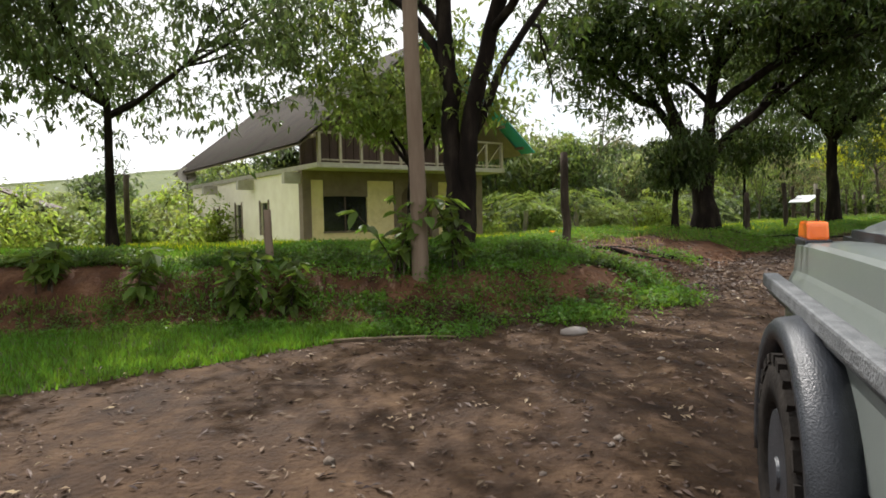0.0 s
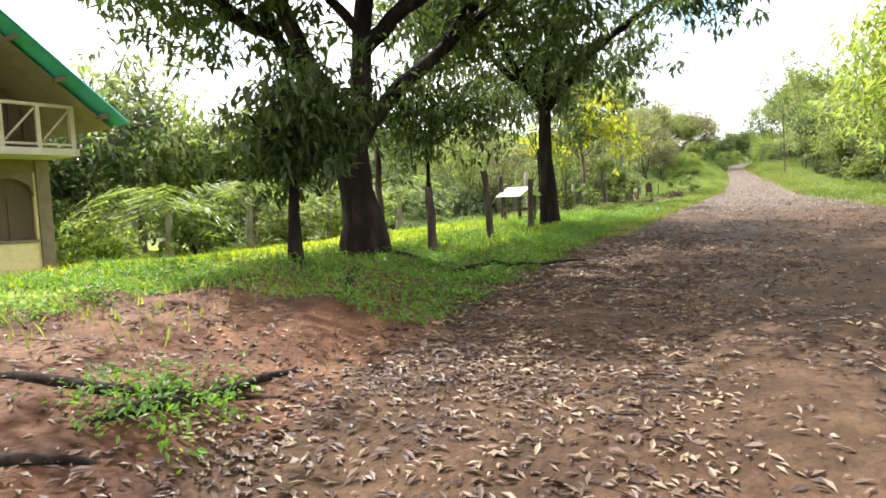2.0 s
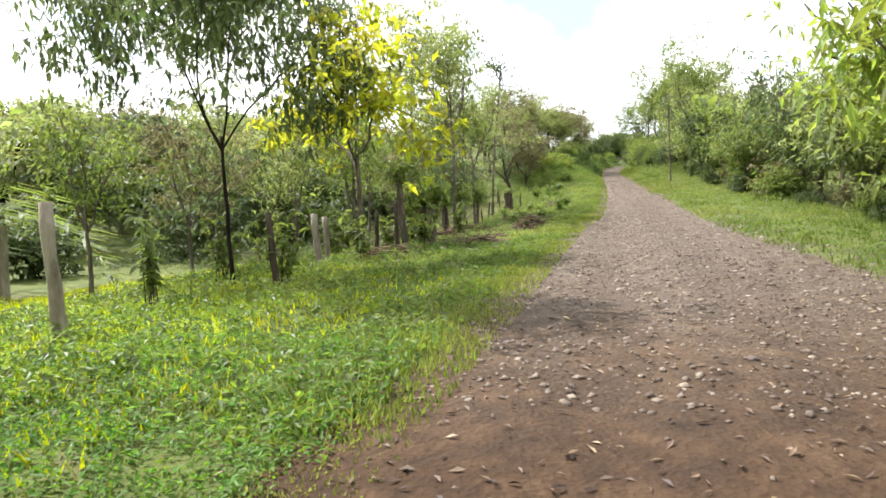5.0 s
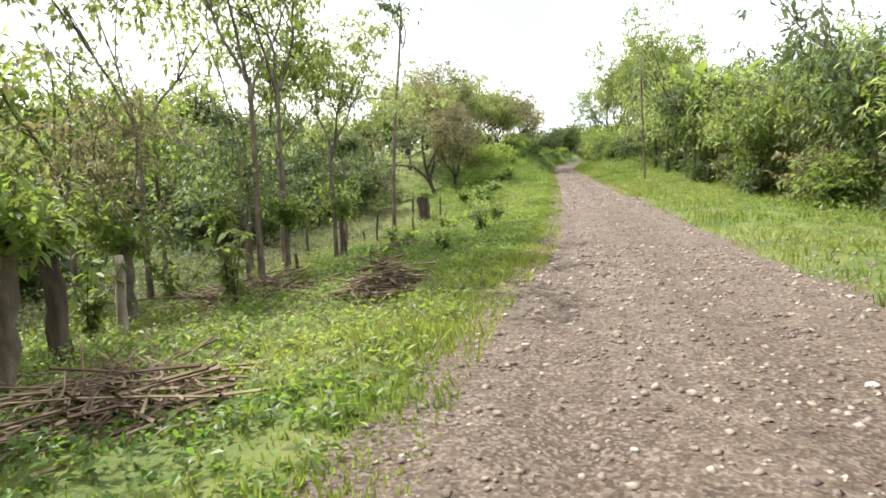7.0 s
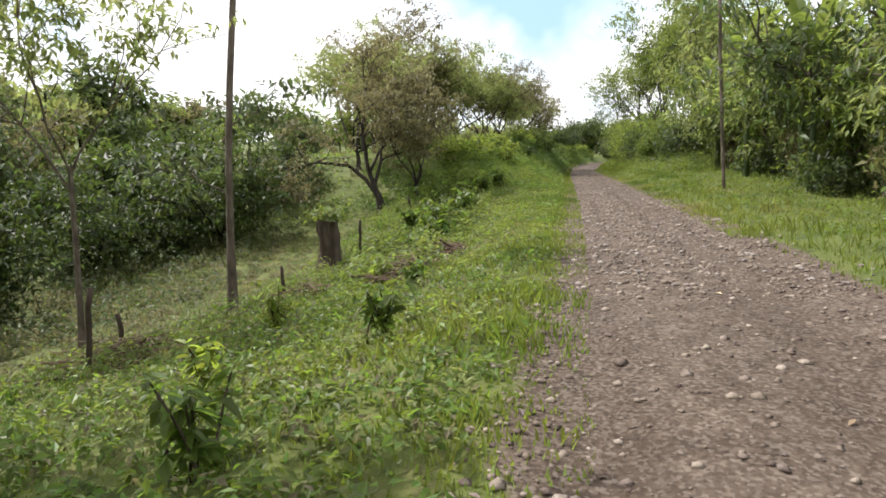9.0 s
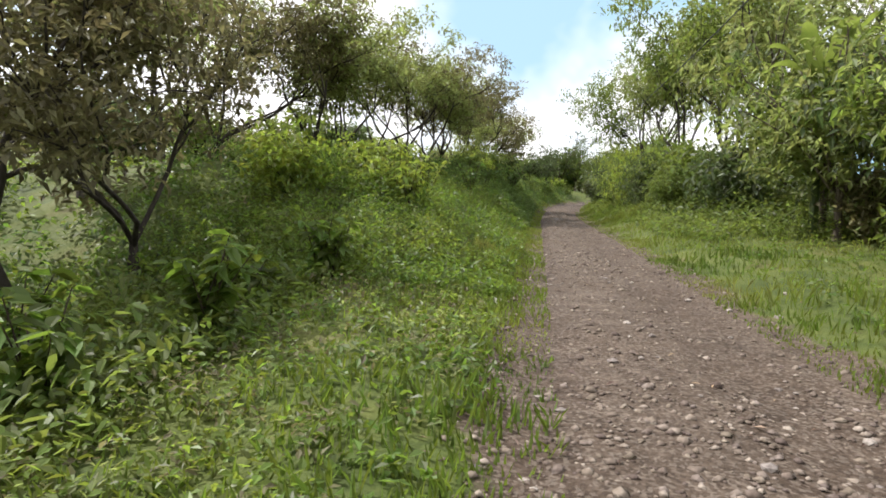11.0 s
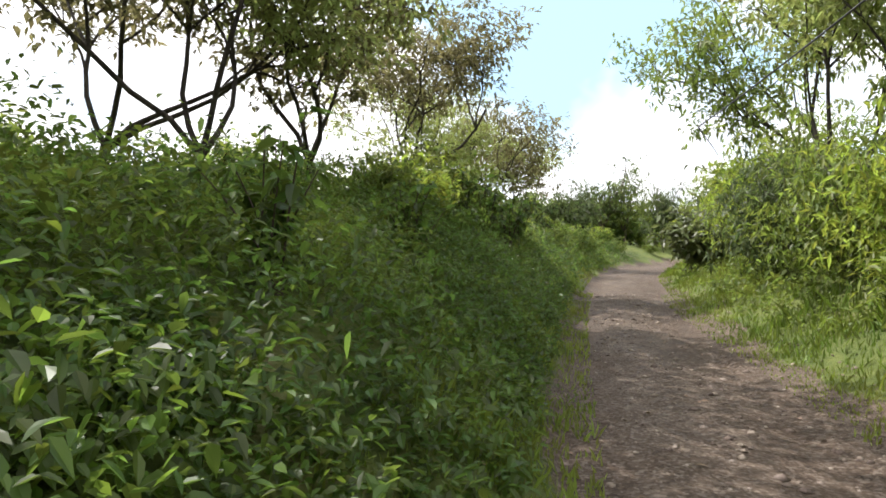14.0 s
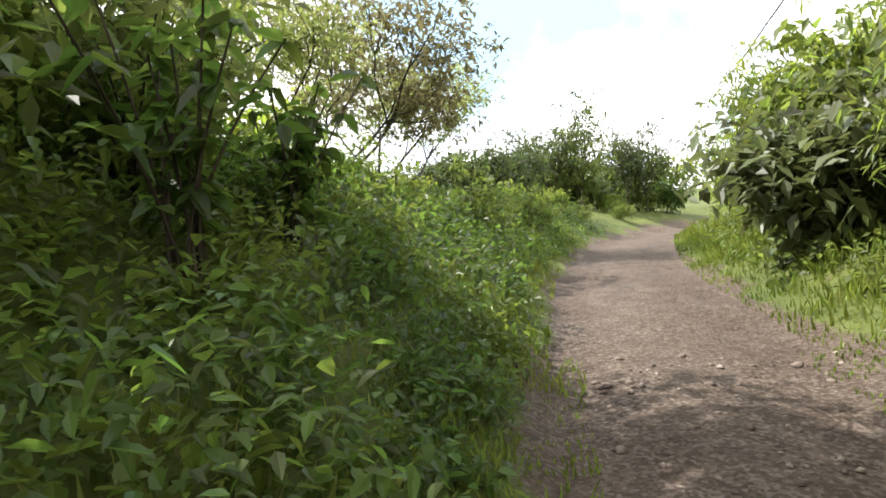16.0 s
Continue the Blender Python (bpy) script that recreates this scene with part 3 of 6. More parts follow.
def tree(kind, meshes, bark, foliage, x, y, label, category="tree", turn=0.0, size=1.0, group="", sink=0.0):
    base = new(kind)
    part("trunk", meshes[0], bark, base)
    part("crown", meshes[1], foliage, base)
    base.matrix_basis = pose(x, y, height(x, y) - sink, 0, 0, turn) @ Matrix.Diagonal((size, size, size, 1))
    return tagged(base, label, category, group)


# big trees round the yard; ACROSS points to the side of the way into the yard
ACROSS = np.array((0.87, -0.49))


def arm(*steps):
    return [(ACROSS[0] * a - ACROSS[1] * b, ACROSS[1] * a + ACROSS[0] * b, z) for a, b, z in steps]


mango = tree_meshes("mango", 11, leaves=32000, leaf=0.21, aspect=0.36, droop=0.5, puff=0.6, hang=0.3, sides=16, sprig=14, height=9.2, r0=0.29, fork=1.45, spread=4.6, levels=3, mains=2, wob=0.17, lean=(-0.2, 0.1), split=(2, 3),
                    arms=((arm((-0.12, 0.03, 0.9), (-0.22, 0.05, 1.5), (-0.5, 0, 2.3), (-0.95, -0.1, 3.5), (-1.7, -0.3, 4.9)), 0.18, 0.1), (arm((-0.05, 0, 0.7), (-0.08, 0, 1.5), (0.05, 0, 2.2), (0.12, 0.1, 3.1), (0.3, 0.2, 5.0)), 0.205, 0.12), (arm((0.1, 0.05, 2.95), (0.7, 0, 3.5), (1.6, -0.2, 4.0), (2.7, -0.4, 4.7)), 0.13, 0.08)))
tree("mango_tree", mango, M_SHADED_BARK, M_MANGO, 7.6, 16.15, "large dark mango tree with a thick forked trunk")
twin = tree_meshes("yard", 12, clear=2.0, leaves=12500, leaf=0.14, aspect=0.42, droop=0.6, puff=0.42, hang=0.55, sides=10, sprig=12, height=3.9, r0=0.08, fork=1.5, spread=2.0, levels=3, mains=5, wob=0.14)
tree("yard_tree", twin, M_SHADED_BARK, M_LEAF, 0.0, 11.6, "dark trunked tree with bright hanging leaf clumps before the house", turn=80)
broad = tree_meshes("broad", 26, clear=3.7, leaves=13000, leaf=0.2, aspect=0.36, droop=0.6, puff=0.6, hang=0.35, sides=14, sprig=14, height=11.5, r0=0.16, fork=1.35, spread=6.0, levels=3, mains=1, wob=0.11, split=(2, 3),
                    arms=((arm((-0.05, 0, -0.2), (-0.08, 0, 1.0), (-0.15, 0, 2.1), (-0.18, 0, 3.2), (-0.5, 0.2, 5.5)), 0.165, 0.11), (arm((0.05, 0.02, -0.2), (0.07, 0.02, 1.0), (0.19, 0, 2.0), (0.5, 0, 3.1), (1.2, -0.2, 5.0)), 0.165, 0.1), (arm((-0.16, 0, 2.7), (-0.7, 0.1, 3.5), (-1.7, 0.3, 4.4), (-3.0, 0.2, 5.2)), 0.08, 0.05)))
tree("shade_tree", broad, M_SHADED_BARK, M_MANGO, 0.76, 9.5, "large dark tree with two trunks grown together and a high crown")
small_mango = tree_meshes("small", 13, leaves=5200, leaf=0.17, aspect=0.32, droop=0.65, puff=0.26, hang=0.2, sides=9, sprig=12, height=3.0, r0=0.085, fork=1.25, spread=1.0, levels=2, mains=6)
tree("small_mango_tree", small_mango, M_SHADED_BARK, M_MANGO, 6.32, 15.0, "small mango tree with a round dark crown", turn=10)
slight = tree_meshes("slight", 23, leaves=3600, leaf=0.17, aspect=0.34, droop=0.65, puff=0.36, hang=0.25, sides=8, sprig=10, height=3.3, r0=0.045, fork=1.9, spread=1.9, levels=2, mains=5)
tree("small_mango_tree", slight, M_SHADED_BARK, M_MANGO, 9.1, 17.0, "thin young mango tree behind the big one", turn=40)
high = tree_meshes("high", 14, leaves=22000, leaf=0.2, aspect=0.38, droop=0.6, puff=0.6, hang=0.6, sides=10, sprig=12, height=8.2, r0=0.19, fork=3.0, spread=3.8, levels=3, mains=3,
                   arms=((arm((0, 0, 2.6), (0.9, -0.2, 3.7), (2.2, -0.5, 4.6), (3.6, -0.9, 5.2)), 0.1, 0.06), (arm((0, 0, 2.4), (-0.6, 0, 3.4), (-1.3, 0, 4.6)), 0.09, 0.06)))
tree("shade_tree", high, M_SHADED_BARK, M_LEAF_DARK, 13.0, 19.1, "tall shade tree with hanging foliage beside the road")
slim = tree_meshes("slim", 15, leaves=18000, leaf=0.17, aspect=0.42, droop=0.7, puff=0.6, hang=0.9, sides=8, sprig=12, height=7.2, r0=0.1, fork=2.9, spread=7.0, levels=3, mains=5)
tree("slender_tree", slim, M_SHADED_BARK, M_LEAF_DARK, -5.75, 12.6, "slender dark tree with a wide open crown on the bank", turn=0)
# trunk out of view; added so its crown shades the grass strip
tree("slender_tree", slim, M_SHADED_BARK, M_LEAF_DARK, -9.4, 10.6, "slender dark tree, trunk out of view, added to shade the grass", turn=140)

# two unseen trees, added only to shade the open ground
tree("shade_tree", broad, M_SHADED_BARK, M_MANGO, -9.5, 1.5, "large dark tree out of view, added to shade the open ground", turn=120)
tree("shade_tree", mango, M_SHADED_BARK, M_MANGO, 2.0, -9.5, "large dark mango tree out of view, added to shade the open ground", turn=200)

# crowns of the roadside kinds, each built once and planted again and again
KINDS = {
    "fence": [tree_meshes("fence", 30 + k, leaves=1500, leaf=0.18, aspect=0.42, droop=0.45, puff=0.42, sides=5, height=6.8, r0=0.06, fork=1.8, spread=1.7, levels=2, mains=4, wob=0.14) for k in range(3)],
    "leafy": [tree_meshes("leafy", 40 + k, leaves=3200, leaf=0.26, aspect=0.4, droop=0.5, puff=0.55, hang=0.35, sides=6, height=6.3, r0=0.11, fork=1.1, spread=2.8, levels=2, mains=6, wob=0.14, split=(3, 4)) for k in range(3)],
    "open": [tree_meshes("open", 50 + k, leaves=7000, leaf=0.17, aspect=0.46, droop=0.35, puff=0.45, sides=7, height=6.6, r0=0.105, fork=0.8, spread=4.0, levels=3, mains=4, wob=0.17, flat=0.8, split=(2, 3)) for k in range(3)],
    "tall": [tree_meshes("tall", 60 + k, leaves=2200, leaf=0.22, aspect=0.45, droop=0.5, puff=0.45, sides=6, height=11.5, r0=0.085, fork=4.6, spread=2.6, levels=3, mains=3, wob=0.13) for k in range(2)],
    "far": [tree_meshes("far", 70 + k, leaves=1000, leaf=0.68, aspect=0.5, droop=0.4, puff=0.9, hang=0.5, sides=4, sprig=7, height=9.0, r0=0.2, fork=2.0, spread=4.2, levels=2, mains=5, wob=0.12, split=(2, 3)) for k in range(3)],
    "bush": [tree_meshes("bush", 80 + k, leaves=1900, leaf=0.22, aspect=0.5, droop=0.4, puff=0.4, hang=0.3, sides=4, height=2.4, r0=0.03, fork=0.15, spread=1.5, levels=2, mains=8, wob=0.2, split=(2, 3)) for k in range(3)],
}
KINDS["feather"] = [tree_meshes("feather", 90 + k, leaves=5200, leaf=0.16, aspect=0.3, droop=0.6, puff=0.36, hang=0.35, sides=4, sprig=10, height=3.6, r0=0.03, fork=0.2, spread=1.3, levels=2, mains=9, wob=0.16, split=(2, 3)) for k in range(2)]
KINDS["mass"] = [tree_meshes("mass", 95, leaves=6500, leaf=0.21, aspect=0.45, droop=0.4, puff=0.6, hang=0.5, sides=5, sprig=10, height=4.4, r0=0.08, fork=0.4, spread=2.9, levels=2, mains=8, wob=0.18)]
KIND_MATS = {"feather": (M_MID_BARK, M_LEAF), "mass": (M_SHADED_BARK, M_MANGO), "fence": (M_MID_BARK, M_LEAF), "leafy": (M_MID_BARK, M_LEAF), "open": (M_GREY_BARK, M_LEAF_BROWN), "tall": (M_MID_BARK, M_LEAF_PALE), "far": (M_SHADED_BARK, M_LEAF_PALE), "bush": (M_SHADED_BARK, M_LEAF_DARK)}
planted = {}


def plant(kind, name, x, y, label, category="tree", turn=0.0, size=1.0, group="", variant=0, foliage=None, sink=0.05, tall=1.0):
    """A copy of one of the roadside kinds; its foliage may have another leaf."""
    variant %= len(KINDS[kind])
    mats = KIND_MATS[kind]
    leafmat = foliage or mats[1]
    key = (kind, variant, leafmat.name)
    if key not in planted:
        trunk, crown = KINDS[kind][variant]
        if foliage and crown.materials:
            crown = crown.copy()
            crown.materials.clear()
        planted[key] = (trunk, crown)
    base = tree(name, planted[key], mats[0], leafmat, x, y, label, category, turn, size, group, sink)
    base.scale.z *= tall
    return base


pick = np.random.default_rng(5)
# living fence of thin trees
for k, run in enumerate(np.arange(33, 50, 2.9)):
    x, y = on_road(run + pick.uniform(-0.6, 0.6), 7.2 + pick.uniform(-0.6, 1.4) + (2.5 if run < 40 else 0))
    plant("fence", "fence_tree", x, y, "thin many-stemmed fence tree with light green leaves", turn=pick.uniform(0, 360), size=pick.uniform(0.75, 1.15), variant=k, group="fence trees along the fence", foliage=(M_LEAF, M_LEAF_BROWN, M_LEAF_DARK)[k % 3])
# row of leafy trees on the right
for k, run in enumerate(np.arange(17, 92, 2.5)):
    x, y = on_road(run + pick.uniform(-0.8, 0.8), -(8.6 if run < 62 else 7.0) - pick.uniform(-0.5, 1.2))
    plant("leafy", "roadside_tree", x, y, "leafy green roadside tree with bare lower stems", turn=pick.uniform(0, 360), size=pick.uniform(0.95, 1.35), variant=k, group="trees along the road", foliage=(M_LEAF, M_LEAF_DARK, M_LEAF_PALE)[k % 3])
for k, run in enumerate(np.arange(14, 100, 5.5)):
    x, y = on_road(run + pick.uniform(-1.5, 1.5), -13 - pick.uniform(0, 4))
    plant("leafy", "roadside_tree", x, y, "leafy green tree behind the roadside row", turn=pick.uniform(0, 360), size=pick.uniform(1.3, 1.75), variant=k, group="trees along the road", foliage=(M_LEAF_DARK, M_LEAF_PALE)[k % 2])
# bright tall trees close to the road opposite the yard
for k, (run, u, sz) in enumerate(((34.0, -5.4, 1.35), (38.5, -6.2, 1.25), (29.0, -6.0, 1.3))):
    x, y = on_road(run, u)
    plant("leafy", "roadside_tree", x, y, "tall leafy tree with bright yellow-green leaves", turn=k * 110, size=sz, variant=k + 1, group="trees along the road", foliage=M_LEAF_YELLOW, tall=1.2)
# trees that close the meadow behind the yard
back = np.random.default_rng(15)
for k, x in enumerate(np.arange(-8, 11, 2.6)):
    plant("leafy", "meadow_tree", x + back.uniform(-0.8, 0.8), 35.5 + 0.25 * x + back.uniform(-1.5, 2.5), "leafy green tree at the meadow's far edge", turn=back.uniform(0, 360), size=back.uniform(1.1, 1.7), variant=k, group="trees behind the meadow", foliage=(M_LEAF, M_LEAF_DARK, M_LEAF_PALE)[k % 3])
# tall thin trees
for x, y, sz in ((30.6, 37.0, 0.9), (32.5, 42.0, 0.85), (36.0, 47.0, 0.8)):
    plant("tall", "tall_tree", x, y, "tall thin pale-barked tree with sparse high leaves", turn=x * 40, size=sz, variant=int(x), group="tall thin trees")
bare = tree_meshes("bare", 64, leaves=900, leaf=0.2, aspect=0.45, droop=0.5, puff=0.35, sides=8, height=11.5, r0=0.075, fork=8.6, spread=1.5, levels=2, mains=4, wob=0.2, lean=(0.45, -0.35),
                   arms=((((0, 0, 3.2), (0.3, 0.1, 3.6), (0.7, 0.1, 3.8)), 0.02, 0.012), (((0, 0, 2.2), (-0.3, 0.2, 2.5), (-0.6, 0.3, 2.6)), 0.02, 0.012)))
tree("bare_tree", bare, M_MID_BARK, M_LEAF_DARK, 40.3, 46.2, "tall straight bare tree trunk with few leaf tufts")
leaning = tree_meshes("leaning", 57, leaves=6500, leaf=0.17, aspect=0.46, droop=0.35, puff=0.45, sides=9, height=5.6, r0=0.15, fork=0.9, spread=2.6, levels=3, mains=1, wob=0.15, lean=(-0.25, 0.15), split=(2, 3),
                      arms=((arm((-0.1, 0, 0.5), (-0.5, 0, 1.2), (-1.2, 0.1, 1.75), (-2.3, 0.2, 1.9), (-3.1, 0.2, 1.7)), 0.085, 0.04), (arm((-0.1, 0, 0.4), (-0.45, 0, 1.6), (-0.6, 0, 3.0), (-0.4, 0.1, 4.6)), 0.1, 0.05), (arm((-0.4, 0, 1.5), (0.1, 0.1, 2.4), (0.8, 0.2, 3.6)), 0.06, 0.04)))
tree("spreading_tree", leaning, M_GREY_BARK, M_LEAF_BROWN, 49.0, 54.3, "leaning tree with one long low limb and sparse leaves", group="spreading trees on the bank")
# spreading trees behind the dip
for k, (x, y, sz) in enumerate(((50.6, 54.3, 0.85), (50.9, 59.0, 1.05), (53.6, 63.0, 1.15), (56.5, 66.5, 1.2), (59.5, 65.0, 1.1), (62.5, 68.0, 1.1), (66.0, 70.5, 1.1), (63.4, 64.8, 0.95), (66.7, 67.4, 0.9), (69.4, 69.6, 1.0), (74.1, 72.7, 1.0), (78.5, 78.0, 1.05), (84.0, 83.0, 1.2), (89.0, 86.5, 1.3))):
    plant("open", "spreading_tree", x, y, "spreading tree with bare curved limbs and sparse brownish leaves", turn=x * 77, size=sz, variant=k, group="spreading trees on the bank", foliage=(M_LEAF_BROWN, M_LEAF_PALE)[k % 2])
# trees over the right edge near the end, and round the bend
for k, (run, u, sz) in enumerate(((92, -6.5, 1.2), (97, -5.6, 1.25), (102.5, -4.6, 1.15), (106, -6.0, 1.1), (101, -8.5, 1.5), (95, -9, 1.5))):
    x, y = on_road(run, u)
    plant("open", "roadside_tree", x, y, "slender leafy tree leaning over the bank", turn=k * 70, size=sz, variant=k, group="trees over the bank", foliage=(M_LEAF_PALE, M_LEAF)[k % 2], tall=1.25)
for k, (x, y, sz, hi) in enumerate(((99.0, 88.6, 0.85, 1.0), (100.6, 87.2, 1.0, 1.1), (101.9, 86.2, 0.9, 1.05), (104.4, 84.9, 0.72, 1.35), (105.4, 84.3, 0.6, 1.4), (96.0, 87.6, 0.6, 0.9))):
    plant("leafy", "bend_tree", x, y, "dark green tree with bare lower stems at the bend", turn=k * 64, size=sz, variant=k, group="trees at the bend", foliage=(M_LEAF_DARK, M_LEAF_DARK, M_LEAF)[k % 3], tall=hi)
for k, (x, y, sz) in enumerate(((94, 83.5, 0.3), (91, 82.8, 0.3), (118, 90, 0.5), (124, 88, 0.6), (116, 73, 0.6), (124, 74, 0.8), (110, 71, 0.6), (132, 86, 0.8), (104, 70, 0.5))):
    plant("far", "bend_tree", x, y, "dark green tree at the bend of the road", turn=k * 50, size=sz * 1.35, variant=k, group="trees at the bend", foliage=(M_LEAF_DARK, M_LEAF)[k % 3 == 2])
# thicket on both banks near the end
for k, (run, u, sz) in enumerate(((99.5, 4.3, 0.7), (100.8, 4.0, 0.75), (102.4, 3.9, 0.8), (103.4, 4.8, 0.85), (105.5, 4.4, 0.6), (98.0, 4.8, 0.65), (101.6, 5.2, 0.9), (108, 4.2, 0.55), (95.5, 5.6, 0.4), (79.2, 4.4, 0.6), (80.8, 5.2, 0.6), (77.5, 6.0, 0.75), (111, 4.6, 0.6), (89.0, 6.3, 0.4))):
    x, y = on_road(run, u)
    # between runs 76 and 82 the yellow-green stands for sun on the leaves
    plant("bush", "thicket_bush", x, y, "tangled green bush rising over the roadside bank", "bush", turn=k * 83, size=sz, variant=k, group="bushes on the roadside bank", foliage=(M_LEAF_YELLOW, M_LEAF, M_LEAF_PALE, M_WEED)[k % 4] if not 76 < run < 82 else M_LEAF_YELLOW)
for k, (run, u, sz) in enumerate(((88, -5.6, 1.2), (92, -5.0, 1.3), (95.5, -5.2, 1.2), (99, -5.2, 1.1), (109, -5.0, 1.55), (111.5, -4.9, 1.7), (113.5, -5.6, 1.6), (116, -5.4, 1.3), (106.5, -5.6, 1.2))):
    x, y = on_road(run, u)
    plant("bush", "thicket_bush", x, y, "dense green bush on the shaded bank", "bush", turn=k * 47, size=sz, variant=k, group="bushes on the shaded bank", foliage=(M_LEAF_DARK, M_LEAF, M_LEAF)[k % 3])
for k, (run, u, sz) in enumerate(((90, -4.0, 0.8), (92.6, -3.6, 0.9), (95.2, -3.4, 1.0), (97.8, -3.2, 1.05), (100.3, -3.1, 1.1), (102.8, -3.4, 1.1), (105.2, -3.7, 1.1))):
    x, y = on_road(run, u)
    plant("feather", "thicket_bush", x, y, "bright green feathery bush close to the road's edge", "bush", turn=k * 91, size=sz, variant=k + 1, group="bushes on the shaded bank", foliage=(M_LEAF, M_LEAF_DARK, M_LEAF_YELLOW)[k % 3])
# sun on these bushes is put into their yellow-green leaf colour
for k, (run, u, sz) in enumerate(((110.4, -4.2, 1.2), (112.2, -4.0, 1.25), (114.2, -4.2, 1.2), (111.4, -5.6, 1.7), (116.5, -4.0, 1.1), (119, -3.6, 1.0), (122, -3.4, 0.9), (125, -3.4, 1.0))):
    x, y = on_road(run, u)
    plant("feather", "thicket_bush", x, y, "tall bush beside the bend, coloured yellow-green as if sunlit", "bush", turn=k * 77, size=sz, variant=k, group="sunlit bushes at the bend", foliage=(M_LEAF_YELLOW, M_LEAF)[k % 2])
for k, run in enumerate(np.arange(104, 134, 2.0)):
    x, y = on_road(run, 2.6 + 1.6 * (k % 3) * 0.8)
    plant("bush", "thicket_bush", x, y, "low green bush along the bend of the road", "bush", turn=k * 71, size=0.36 + 0.09 * (k % 4), variant=k, group="bushes at the bend", foliage=(M_LEAF, M_WEED, M_LEAF_YELLOW)[k % 3])
# understorey below the roadside trees
for k, run in enumerate(np.arange(38, 84, 2.6)):
    x, y = on_road(run, (-6.5 if run > 54 else -7.6) - 0.6 * (k % 3))
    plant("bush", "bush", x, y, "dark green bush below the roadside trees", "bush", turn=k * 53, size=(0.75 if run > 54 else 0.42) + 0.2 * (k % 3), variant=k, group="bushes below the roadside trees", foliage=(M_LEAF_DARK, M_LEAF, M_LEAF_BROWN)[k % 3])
for k, (run, u, sz) in enumerate(((68, 12.0, 0.95), (71, 15.0, 1.15), (65.5, 14.5, 0.9), (74.5, 13.0, 0.85), (60, 13.5, 0.85))):
    x, y = on_road(run, u)
    plant("mass", "bush", x, y, "large almost black green bush in the dip", "bush", turn=k * 99, size=sz, group="bushes in the dip")
# bright bushes beside and behind the house
for k, (x, y, sz) in enumerate(((-13, 21, 1.1), (-10.5, 24, 1.2), (-15, 26, 1.5), (-8.5, 27, 1.3), (-18, 22, 1.3), (-12, 30, 1.6), (3.5, 31, 1.0), (6.5, 32, 1.2), (10, 33, 1.1), (13, 34, 1.2), (1.0, 33, 1.2))):
    plant("bush", "bush", x, y, "bright green sunlit bush behind the yard", "bush", turn=k * 67, size=sz, variant=k, group="bushes behind the yard", foliage=(M_LEAF_YELLOW, M_LEAF, M_LEAF_PALE)[k % 3])
# large-leaved shrubs beside the bend
large_leaved = [tree_meshes("large_leaved", 85 + k, leaves=1500, leaf=0.3, aspect=0.6, droop=0.35, puff=0.3, hang=0.2, sides=6, sprig=6, height=2.8, r0=0.05, fork=0.3, spread=1.2, levels=2, mains=8, wob=0.16) for k in range(2)]
for k, (x, y, sz) in enumerate(((82.1, 68.8, 0.9), (83.2, 69.1, 0.9), (83.3, 67.9, 1.0))):
    tree("large_leaved_shrub", large_leaved[k % 2], M_MID_BARK, M_BIG_LEAF, x, y, "tall shrub with large dull green leaves beside the bend", "shrub", turn=k * 100, size=sz, group="large-leaved shrubs at the bend")
# dark wood behind the bend
for k in range(9):
    x, y = 96 + 1.35 * k, 91.5 - 0.95 * k
    plant("bush", "thicket_bush", x, y, "dark green bush below the trees at the bend", "bush", turn=k * 59, size=0.7 + 0.2 * (k % 3), variant=k, group="bushes at the bend", foliage=(M_LEAF_DARK, M_LEAF, M_SHADED_THICKET)[k % 3])
    plant("far", "bend_tree", x + 2.0 + (k % 2) * 1.5, y + 3.0 + (k % 3), "dark green tree of the wood behind the bend", turn=k * 83, size=(0.55 if k < 4 else 0.36) + 0.08 * (k % 3), variant=k, group="trees at the bend", foliage=(M_LEAF_DARK, M_LEAF)[k % 2])
# tree with backlight-coloured yellow leaves and a dark one over the meadow's edge
yellow = tree_meshes("yellow", 16, leaves=2000, leaf=0.25, aspect=0.5, droop=0.4, puff=0.5, hang=0.3, sides=8, height=6.8, r0=0.08, fork=2.6, spread=3.6, levels=3, mains=4, wob=0.15, lean=(-0.1, 0.1))
tree("backlit_leaved_tree", yellow, M_MID_BARK, M_BACKLIT, 23.2, 30.9, "slender tree at the meadow's edge, large leaves coloured yellow-green as if backlit", turn=20)
airy = tree_meshes("airy", 18, leaves=11000, leaf=0.2, aspect=0.34, droop=0.8, puff=0.5, hang=0.7, sides=8, height=8.5, r0=0.045, fork=2.8, spread=4.0, levels=3, mains=4)
tree("slender_tree", airy, M_SHADED_BARK, M_LEAF_DARK, 19.4, 28.9, "slender tree with dark hanging foliage over the meadow", turn=110, size=1.0)

# bushes in the dip and on the slope
for k, (run, u, sz) in enumerate(((50, 15, 1.6), (60, 15, 1.7), (70, 17, 1.9), (46, 18, 1.6), (63, 20, 2.1), (40, 19, 1.2), (34, 25, 1.4), (28, 29, 1.5))):
    x, y = on_road(run, u)
    plant("bush", "bush", x, y, "dense dark green bush in the dip below the road", "bush", turn=k * 61, size=sz, variant=k, group="bushes in the dip", foliage=(M_MANGO, M_LEAF_DARK)[k % 2])
dip = np.random.default_rng(8)
for k in range(20):
    x, y = on_road(dip.uniform(50, 92), dip.uniform(17, 38))
    plant("bush", "bush", x, y, "dark green bush on the slope below the road", "bush", turn=k * 57, size=dip.uniform(1.2, 2.3), variant=k, group="bushes on the slope", foliage=(M_LEAF_DARK, M_LEAF, M_LEAF_DARK)[k % 3])
